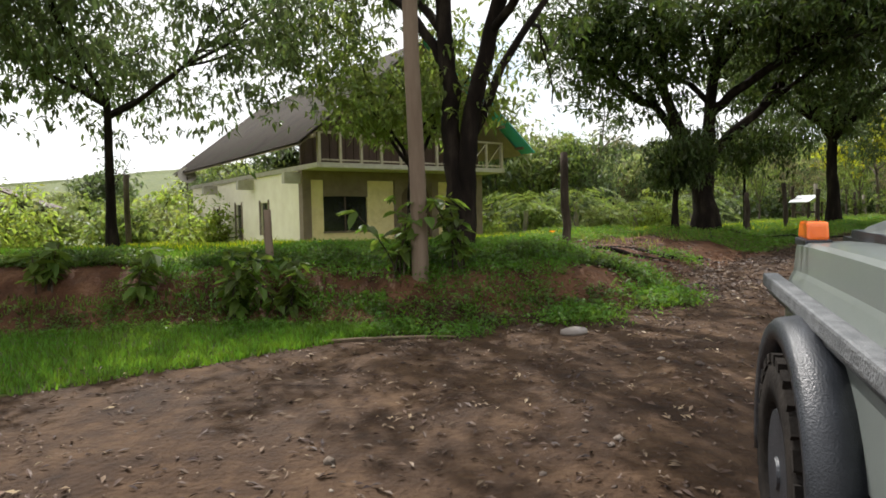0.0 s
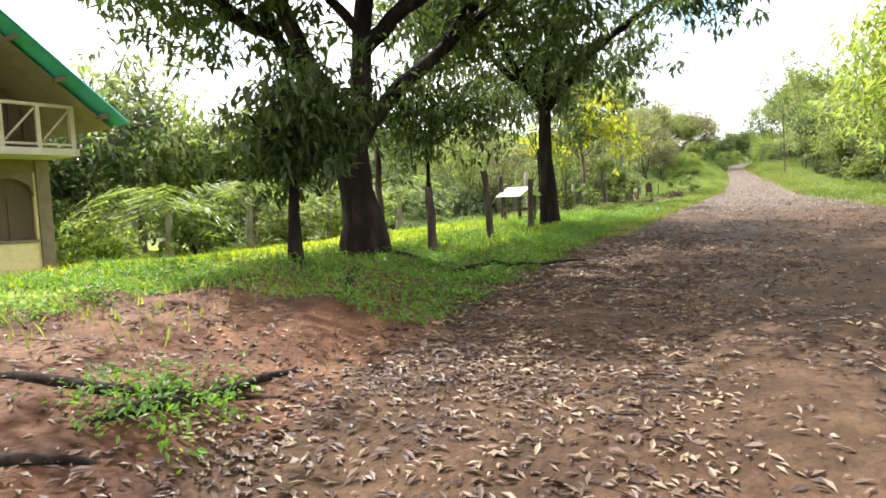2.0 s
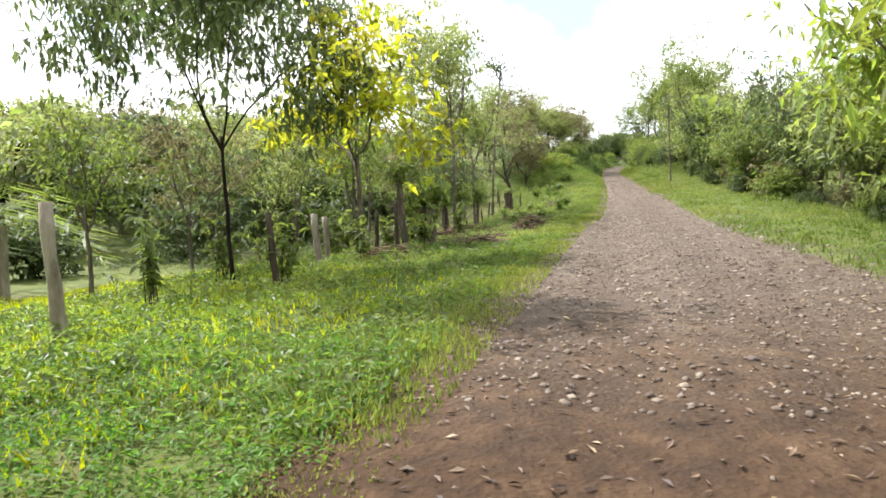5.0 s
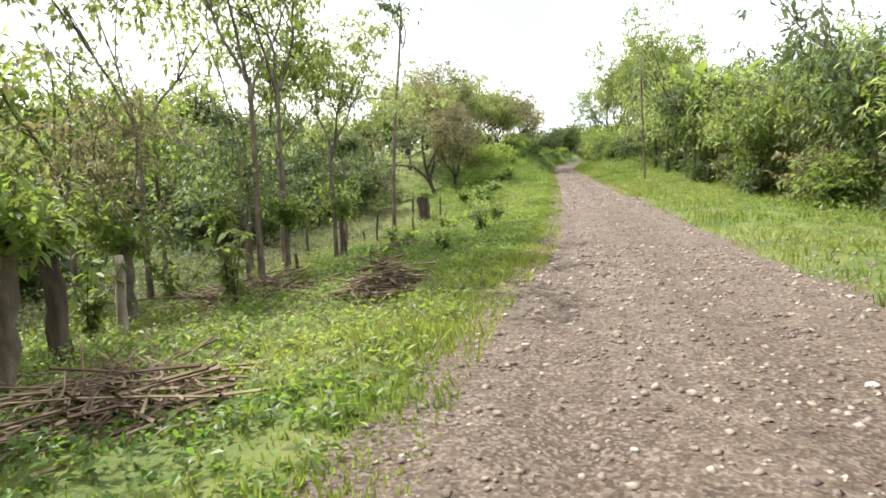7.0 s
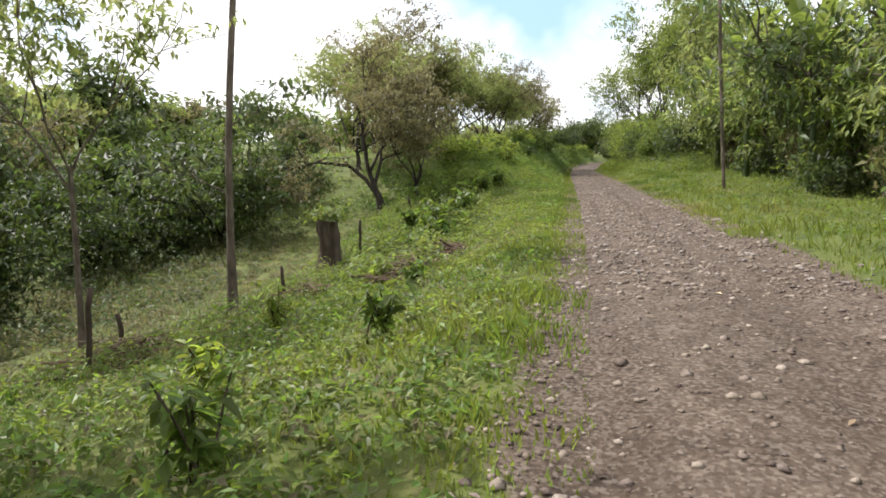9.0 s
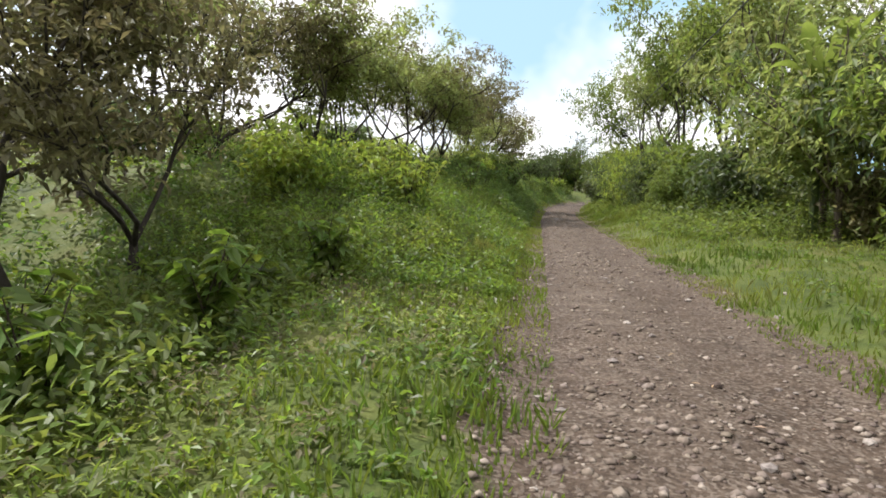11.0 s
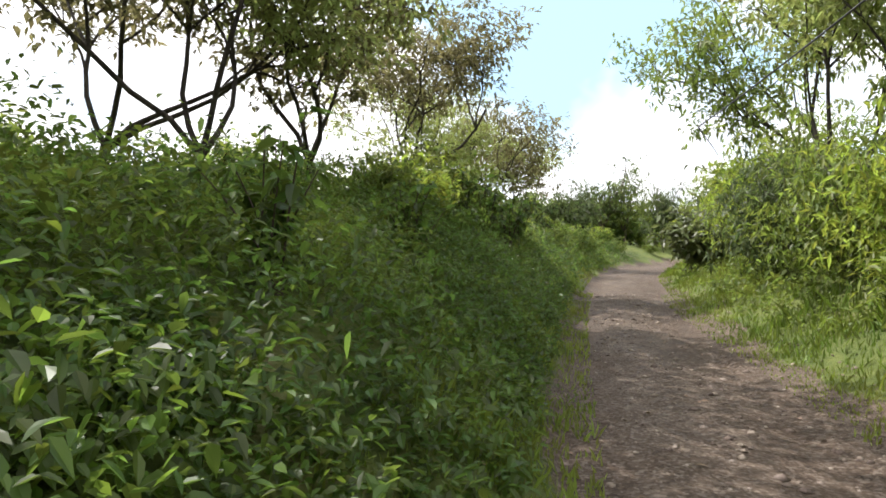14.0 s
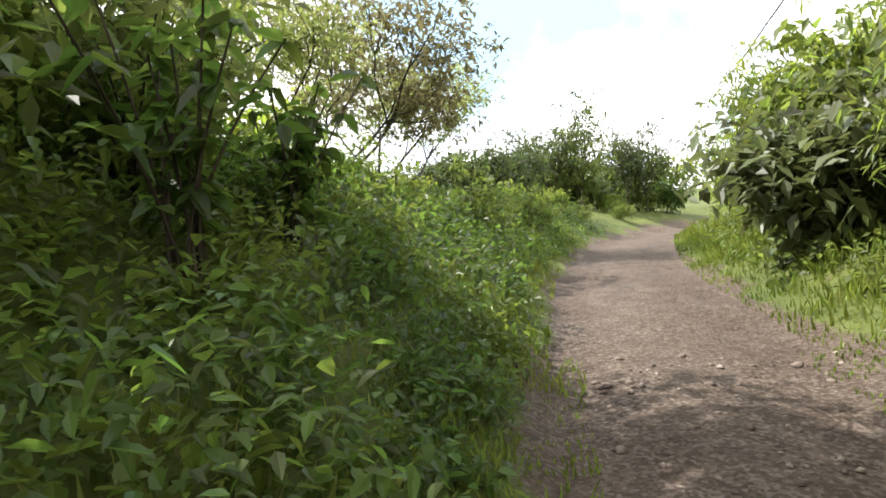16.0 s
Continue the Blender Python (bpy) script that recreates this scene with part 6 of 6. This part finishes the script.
for k, (run, u) in enumerate(((36, 6.0), (39.5, 5.6), (43, 7.0), (34, 8.2), (47, 8.4), (31, 7.5), (38, 7.6), (41, 8.6), (33, 6.4), (44.5, 5.8), (40, 6.8), (37, 9.0))):
    x, y = on_road(run, u)
    sapling(x, y, 1.1 + 0.2 * (k % 2), 7, 0.19, "leafy green shrub beside the fence", 150 + k, M_LEAF)


def palm(x, y, hgt, fronds, reach, label, seed):
    g = np.random.default_rng(seed)
    base = new("palm")
    z = np.linspace(-0.2, hgt, 6)
    v, f = tube(np.stack([0.05 * z, 0 * z, z], 1), np.linspace(0.16, 0.11, 6), 8)
    part("trunk", mesh_from("trunk", v, f, True), M_PALE_BARK, base)
    for k in range(fronds):
        az, lift = 2 * math.pi * (k + g.uniform(-0.3, 0.3)) / fronds, g.uniform(0.5, 1.4)
        t = np.linspace(0, 1, 9)
        spine = np.stack([np.cos(az) * reach * t, np.sin(az) * reach * t, hgt + reach * (lift * t - 1.25 * t ** 2)], 1)
        at = np.repeat(spine[1:], 5, 0) + g.normal(0, 0.05, (40, 3))
        side = np.array((-math.sin(az), math.cos(az), -0.35))
        d = np.where(np.arange(40)[:, None] % 2 == 0, side, np.array((math.sin(az), -math.cos(az), -0.35))) + np.array((math.cos(az), math.sin(az), 0)) * 0.5
        d = d / np.linalg.norm(d, axis=1, keepdims=True) * reach * 0.32
        w = np.array((math.cos(az), math.sin(az), 0.2)) * 0.035
        vv = np.stack([at - w, at + w, at + d], 1).reshape(-1, 3)
        part("frond", mesh_from("frond", vv, np.arange(120).reshape(-1, 3)), M_LEAF, base)
    base.matrix_basis = pose(x, y, height(x, y))
    return tagged(base, label, "palm", "palms behind the meadow")


for k, (x, y, hh) in enumerate(((5.5, 31.0, 1.6), (8.5, 33.0, 2.0), (3.2, 34.5, 1.8), (12.0, 34.0, 1.5), (-9, 37, 2.2), (-13, 34, 1.6), (16, 36, 1.8))):
    palm(x, y, hh, 13, 2.6, "low palm with long arching green fronds", 170 + k)


def banana(x, y, hgt, leaves, reach, seed):
    """A soft green stem with long upright blades, each torn along its edge."""
    g = np.random.default_rng(seed)
    base = new("banana_plant")
    z = np.linspace(-0.2, hgt, 6)
    v, f = tube(np.stack([0.03 * z, 0 * z, z], 1), np.linspace(0.13, 0.06, 6), 8)
    part("stem", mesh_from("stem", v, f, True), M_LEAF_DARK, base)
    for k in range(leaves):
        az, lift = 2 * math.pi * (k + g.uniform(-0.3, 0.3)) / leaves, g.uniform(0.75, 1.5)
        t = np.linspace(0, 1, 11)
        spine = np.stack([np.cos(az) * reach * 0.55 * t, np.sin(az) * reach * 0.55 * t, hgt - 0.1 + reach * (lift * t - 0.55 * t ** 2.5)], 1)
        wide = 0.26 * np.sin(np.pi * np.clip(t * 1.05 - 0.08, 0, 1)) ** 0.6 + 0.015
        side = np.array((-math.sin(az), math.cos(az), -0.25))
        torn = g.uniform(0.7, 1.1, (11, 2))
        rows = np.stack([spine - side * (wide * torn[:, 0])[:, None], spine + np.array((0, 0, -0.04)), spine + side * (wide * torn[:, 1])[:, None] * np.array((1, 1, -1))], 1)
        idx_ = np.arange(33).reshape(11, 3)
        q = np.stack([idx_[:-1, :-1], idx_[1:, :-1], idx_[1:, 1:], idx_[:-1, 1:]], -1).reshape(-1, 4)
        part("leaf", mesh_from("leaf", rows.reshape(-1, 3), q, True), M_LEAF, base)
    base.matrix_basis = pose(x, y, height(x, y))
    return tagged(base, "tall banana plant with long torn green leaves", "banana plant", "banana plants behind the roadside trees")


for k, (run, u, hh) in enumerate(((70, -5.9, 3.9), (73, -6.6, 3.6), (76.5, -5.8, 4.1), (79, -6.8, 3.8), (67, -7.0, 3.9), (83, -6.2, 3.6))):
    x, y = on_road(run, u)
    banana(x, y, hh, 8, 2.3, 180 + k)


# ---- brush piles, stump, fallen branch ----
def brush_pile(x, y, r, n, hgt, seed):
    g = np.random.default_rng(seed)
    pile = new("brush_pile")
    for _ in range(n):
        c = g.normal(0, r * 0.42, 2)
        az, L = g.uniform(0, math.pi), g.uniform(0.4, 1.3) * r
        z = max(0.02, hgt * math.exp(-(c @ c) / (r * r * 0.3)) * g.uniform(0.1, 1))
        d = np.array((math.cos(az), math.sin(az), g.normal(0, 0.15)))
        p = np.array([(*c, z)]) + np.linspace(-0.5, 0.5, 4)[:, None] * d * L + g.normal(0, 0.02, (4, 3))
        v, f = tube(p, np.linspace(g.uniform(0.008, 0.02), 0.006, 4), 4)
        part("twig", mesh_from("twig", v, f), M_STRAW, pile)
    pile.matrix_basis = pose(x, y, height(x, y))
    return tagged(pile, "pile of cut dry brown twigs in the grass", "brushwood", "brushwood along the verge")


for k, (x, y, r, n) in enumerate(((30.7, 32.9, 0.85, 220), (26.6, 30.6, 1.3, 200), (23.5, 30.0, 1.0, 110), (30.0, 35.5, 1.4, 160), (34.5, 37.8, 0.8, 60), (42.0, 46.0, 1.0, 90), (44.2, 44.3, 1.0, 170), (42.6, 43.4, 0.9, 120), (38.0, 43.5, 1.2, 110))):
    brush_pile(x, y, r, n, 0.55 if k == 0 else 0.3, 200 + k)

def pollard(x, y, r, hgt, crown, seed, lean=0.0):
    """A cut living fence trunk with a leafy tuft of shoots."""
    g = np.random.default_rng(seed)
    base = new("pollard")
    z = np.linspace(-0.25, hgt, 8)
    p = np.stack([lean * z / hgt + g.normal(0, 0.02, 8), g.normal(0, 0.02, 8), z], 1)
    v, f = tube(p, r * (1 + 0.3 * np.exp(-np.maximum(z, 0) / 0.2)) * g.uniform(0.85, 1.15, 8), 9)
    part("trunk", mesh_from("trunk", v, f, True), M_MID_BARK, base)
    hubs = []
    for k in range(11):
        az, reach = g.uniform(0, 6.28), crown * g.uniform(0.5, 1.15)
        d = np.array((math.cos(az) * 0.75, math.sin(az) * 0.75, g.uniform(0.1, 1.1)))
        q = p[-1] + np.linspace(0, 1, 4)[:, None] * d * reach
        v, f = tube(q, np.linspace(0.018, 0.006, 4), 4)
        part("shoot", mesh_from("shoot", v, f, True), M_PALE_BARK, base)
        hubs.append(q[1:])
    hubs = np.concatenate(hubs)
    at = hubs[g.integers(0, len(hubs), 700)] + g.normal(0, crown * 0.16, (700, 3))
    v, f = leaf_quads(g, at, 0.15, 0.5, 0.35, 0.5)
    tagged(part("foliage", mesh_from("foliage", v, f), M_LEAF, base), kind="stuff")
    base.matrix_basis = pose(x, y, height(x, y))
    return tagged(base, "cut fence trunk with a leafy green tuft of shoots", "tree", "pollards along the fence")


for k, (x, y, r, hh, cr, ln) in enumerate(((27.9, 35.6, 0.10, 1.2, 0.75, 0.0), (24.8, 31.4, 0.085, 1.9, 0.95, -0.2), (26.0, 31.9, 0.09, 1.35, 0.6, 0.1), (31.8, 38.4, 0.06, 1.3, 0.6, 0.1), (34.3, 40.2, 0.07, 1.3, 0.9, 0.05))):
    pollard(x, y, r, hh, cr, 400 + k, ln)
for k, (x, y, hh, tl) in enumerate(((26.2, 33.7, 1.6, -5), (23.9, 30.4, 1.4, 1), (19.7, 27.5, 1.3, -4), (24.2, 31.9, 1.2, 2), (45.2, 51.4, 1.0, 3))):
    post(x, y, hh, 0.065, "grey weathered fence post among the weeds", (tl, 1), "fence posts along the meadow", material=M_POST)
for x, y, hh, tl in ((21.2, 29.0, 1.15, -5), (22.5, 31.3, 1.15, -3), (27.6, 34.8, 1.1, 2)):
    post(x, y, hh, 0.075, "pale grey weathered fence post in the sunlit grass", (tl, 1), "fence posts along the meadow", material=M_PALE_BARK)
for k, (x, y, sz, tl) in enumerate(((34.1, 40.1, 0.75, 0.9), (33.2, 41.4, 0.7, 1.0), (37.6, 45.4, 0.65, 1.0), (32.1, 38.9, 0.85, 1.1), (29.0, 38.6, 0.75, 1.1))):
    plant("tall", "fence_tree", x, y, "thin forked tree with sparse high leaves on the fence line", turn=k * 120, size=sz, variant=k, group="forked trees along the fence", foliage=(M_LEAF_PALE, M_LEAF)[k % 2], tall=tl)

g = np.random.default_rng(77)
for x, y, r, hh in ((43.7, 48.6, 0.27, 1.15), (29.6, 36.2, 0.10, 1.3), (26.6, 33.2, 0.10, 1.3)):
    st = new("pollarded_stump")
    z = np.linspace(-0.3, hh, 8)
    rr = r * (1 + 0.35 * np.exp(-z / 0.2)) * g.uniform(0.92, 1.08, 8)
    v, f = tube(np.stack([g.normal(0, 0.02, 8), g.normal(0, 0.02, 8), z], 1), rr, 12)
    part("trunk", mesh_from("trunk", v, f, True), M_POST, st, "thick cut trunk with rough bark")
    v, f = tube([(0, 0, hh - 0.06), (0, 0, hh + 0.01)], [r * 0.98, r * 0.05], 12)
    part("cut_top", mesh_from("cut_top", v, f), M_PALE_BARK, st)
    at = np.column_stack([g.normal(0, r * 0.9, (260, 2)), hh + np.abs(g.normal(0, 0.17, 260))])
    v, f = leaf_quads(g, at, 0.17, 0.5, 0.2, 0.5)
    tagged(part("sprout", mesh_from("sprout", v, f), M_LEAF, st, "fresh green sprouts"), kind="stuff")
    st.matrix_basis = pose(x, y, height(x, y))
    tagged(st, "thick pollarded stump with fresh green sprouts on top", "stump", "pollarded stumps")

pts = [(8.1 + 2.0 * t, 14.25 + 0.1 * math.sin(5 * t)) for t in np.linspace(0, 1, 10)]
pts = [(x, y, height(x, y) + 0.07 + 0.02 * math.sin(9 * k)) for k, (x, y) in enumerate(pts)]
tagged(rod("fallen_branch", pts, 0.032, M_SHADED_BARK, None, 7, "", 0.45), "dark fallen branch lying in the grass", "branch")

bm = bmesh.new()
bmesh.ops.create_icosphere(bm, subdivisions=2, radius=0.11)
gg = np.random.default_rng(88)
for v_ in bm.verts:
    v_.co = Vector((v_.co.x * 1.5, v_.co.y * 0.9, v_.co.z * 0.45)) * gg.uniform(0.9, 1.08)
rock = part("rock", bm, M_COBBLE, None, "", True)
rock.matrix_basis = pose(1.66, 6.35, height(1.66, 6.35) + 0.02, 0, 0, 12)
tagged(rock, "flat pale rock at the foot of the washed-out bank", "rock")
pts = [(-0.9 + 1.35 * t, 6.42 + 0.06 * math.sin(4 * t)) for t in np.linspace(0, 1, 9)]
tagged(rod("stick", [(x, y, height(x, y) + 0.025) for x, y in pts], 0.016, M_STRAW, None, 6, "", 0.6), "long pale bare stick at the road's edge", "stick")
flower = new("wild_flower")
rod("stem", [(0, 0, -0.03), (0.01, 0, 0.12), (0.0, 0.01, 0.24)], 0.004, M_WEED, flower, 5)
for k in range(6):
    bm = bmesh.new()
    vs = [bm.verts.new(p) for p in ((0, 0, 0), (0.028, -0.018, 0.012), (0.06, 0, 0.006), (0.028, 0.018, 0.012))]
    bm.faces.new(vs)
    bmesh.ops.transform(bm, matrix=pose(0, 0.01, 0.24, 20, -15, 60 * k), verts=bm.verts[:])
    part("petal", bm, M_FLOWER, flower)
flower.matrix_basis = pose(2.1, 9.3, height(2.1, 9.3))
tagged(flower, "small orange wild flower in the lawn", "flower")

# ---- what lies on the road ----
g = np.random.default_rng(41)


def lying(n, s0, s1, u0, u1):
    s = g.uniform(s0, s1, n)
    u = g.uniform(u0, u1, n)
    i = np.clip(np.searchsorted(RUN, s), 0, len(RUN) - 1)
    p = LINE[i, :2] + TAN[i] * (s - RUN[i])[:, None] + np.stack([-TAN[i, 1], TAN[i, 0]], 1) * u[:, None]
    return np.column_stack([p, land(p)[0]])


def flat_leaves(at, size):
    n = len(at)
    az = g.uniform(0, 2 * np.pi, n)
    d = np.stack([np.cos(az), np.sin(az), g.normal(0, 0.18, n)], 1)
    sd = np.stack([-np.sin(az), np.cos(az), g.normal(0, 0.25, n)], 1)
    L = (size * g.uniform(0.5, 1.5, n))[:, None]
    c = at + np.array((0, 0, 0.012))
    v = np.stack([c - d * L * 0.5, c + sd * L * 0.17 + (0, 0, 0.008), c + d * L * 0.5, c - sd * L * 0.17 + (0, 0, 0.008)], 1)
    return v.reshape(-1, 3), np.arange(4 * n).reshape(n, 4)


early = lying(9000, -3, 9, -3.5, 6.5)
at = np.concatenate([lying(6000, 9, 24, -3.0, 5.5), lying(9000, 8, 20, -0.5, 3.4), lying(5000, 20, 36, -3.5, 3.0), lying(1500, 36, 100, -2.5, 1.6), lying(11000, 6, 17, 2.0, 9.0)])
yard = np.column_stack([g.uniform(-8, 3, 2500), g.uniform(-1, 8, 2500)])
early = np.concatenate([early, np.column_stack([yard, land(yard)[0]])])
at = np.concatenate([at, lying(7000, 9, 21, 0.8, 3.2), lying(2500, 9, 18, 2.5, 6.5)])
drift = 0.75 + 0.45 * np.sin(1.7 * at[:, 0] + 0.8 * at[:, 1]) * np.sin(1.3 * at[:, 1] - 0.9 * at[:, 0]) + 0.25 * np.sin(3.9 * at[:, 0] + 1.1) * np.sin(3.1 * at[:, 1])
at = at[g.uniform(0, 1, len(at)) < np.clip(drift, 0.12, 1)]
v, f = joined([flat_leaves(at, 0.066), flat_leaves(early, 0.055)])
tagged(part("leaf_litter", mesh_from("leaf_litter", v, f), M_LITTER), "dead brown leaves scattered on the dirt road", "leaves", kind="stuff")

OCT = np.array([(1, 0, 0), (0, 1, 0), (-1, 0, 0), (0, -1, 0), (0, 0, 1), (0.6, 0.6, 0.55), (-0.6, 0.5, 0.6), (0, 0, -0.6)])
OCF = np.array([(0, 1, 5), (1, 2, 6), (2, 3, 6), (3, 0, 5), (5, 1, 6), (5, 6, 4), (3, 5, 4), (3, 4, 6), (0, 5, 3), (0, 7, 1), (1, 7, 2), (2, 7, 3), (3, 7, 0)])
at = np.concatenate([lying(6500, 27, 48, -3.4, 2.3), lying(4600, 44, 80, -1.9, 1.5), lying(4500, 56, 70, -1.8, 1.3), lying(2200, 76, 104, -2.0, 1.2), lying(900, -2, 27, -3.5, 3.4), lying(1500, 44, 66, 0.9, 1.6)])
n = len(at)
az = g.uniform(0, 2 * np.pi, n)
sz = 0.010 + 0.03 * g.uniform(0, 1, n) ** 4 + 0.01 * g.uniform(0, 1, n)
co = OCT[None] * sz[:, None, None] * g.uniform(0.7, 1.3, (n, 1, 3)) * np.array((1.2, 1.0, 0.7))
x_, y_ = co[..., 0].copy(), co[..., 1].copy()
co[..., 0] = x_ * np.cos(az)[:, None] - y_ * np.sin(az)[:, None]
co[..., 1] = x_ * np.sin(az)[:, None] + y_ * np.cos(az)[:, None]
v = (co + at[:, None]).reshape(-1, 3)
f = (OCF[None] + 8 * np.arange(n)[:, None, None]).reshape(-1, 3)
tagged(part("gravel", mesh_from("gravel", v, f, True), M_STONE), "loose grey-brown stones on the gravel road", "gravel", kind="stuff")

for k, (x0, y0, x1, y1) in enumerate(((3.6, 11.3, 5.4, 11.0), (4.2, 10.6, 5.6, 11.6), (6.4, 13.2, 7.3, 15.4), (3.0, 10.6, 4.4, 10.2), (8.4, 14.9, 7.9, 15.8))):
    p = [(x0 + (x1 - x0) * t + 0.06 * math.sin(7 * t + k), y0 + (y1 - y0) * t + 0.08 * math.cos(6 * t)) for t in np.linspace(0, 1, 9)]
    p = [(a, b, height(a, b) + 0.015 - 0.05 * abs(2 * i / 8 - 1) ** 3) for i, (a, b) in enumerate(p)]
    tagged(rod("tree_root", p, 0.05, M_SHADED_BARK, None, 7, "", 0.5), "dark tree root lying bare in the red earth", "root", "bare roots in the yard")

stone_meshes = []
for k in range(8):
    gg = np.random.default_rng(500 + k)
    bm = bmesh.new()
    bmesh.ops.create_icosphere(bm, subdivisions=1, radius=1)
    for v_ in bm.verts:
        v_.co = Vector((v_.co.x * gg.uniform(0.75, 1.2), v_.co.y * gg.uniform(0.7, 1.05), v_.co.z * gg.uniform(0.4, 0.62)))
    me = bpy.data.meshes.new("stone")
    bm.to_mesh(me)
    bm.free()
    me.materials.append(M_COBBLE)
    stone_meshes.append(me)
spots = np.concatenate([lying(150, 56.5, 64, -2.4, 1.15), lying(90, 60, 76, -2.4, 1.1), lying(60, 34, 50, -3.0, 1.7)])
for k, p in enumerate(spots):
    ob = new("stone", stone_meshes[k % 8])
    ob.parent = ground
    r = 0.022 + 0.04 * g.uniform() ** 2
    ob.matrix_basis = pose(p[0], p[1], p[2] + 0.15 * r, 0, 0, g.uniform(0, 360)) @ Matrix.Diagonal((r, r, r, 1))
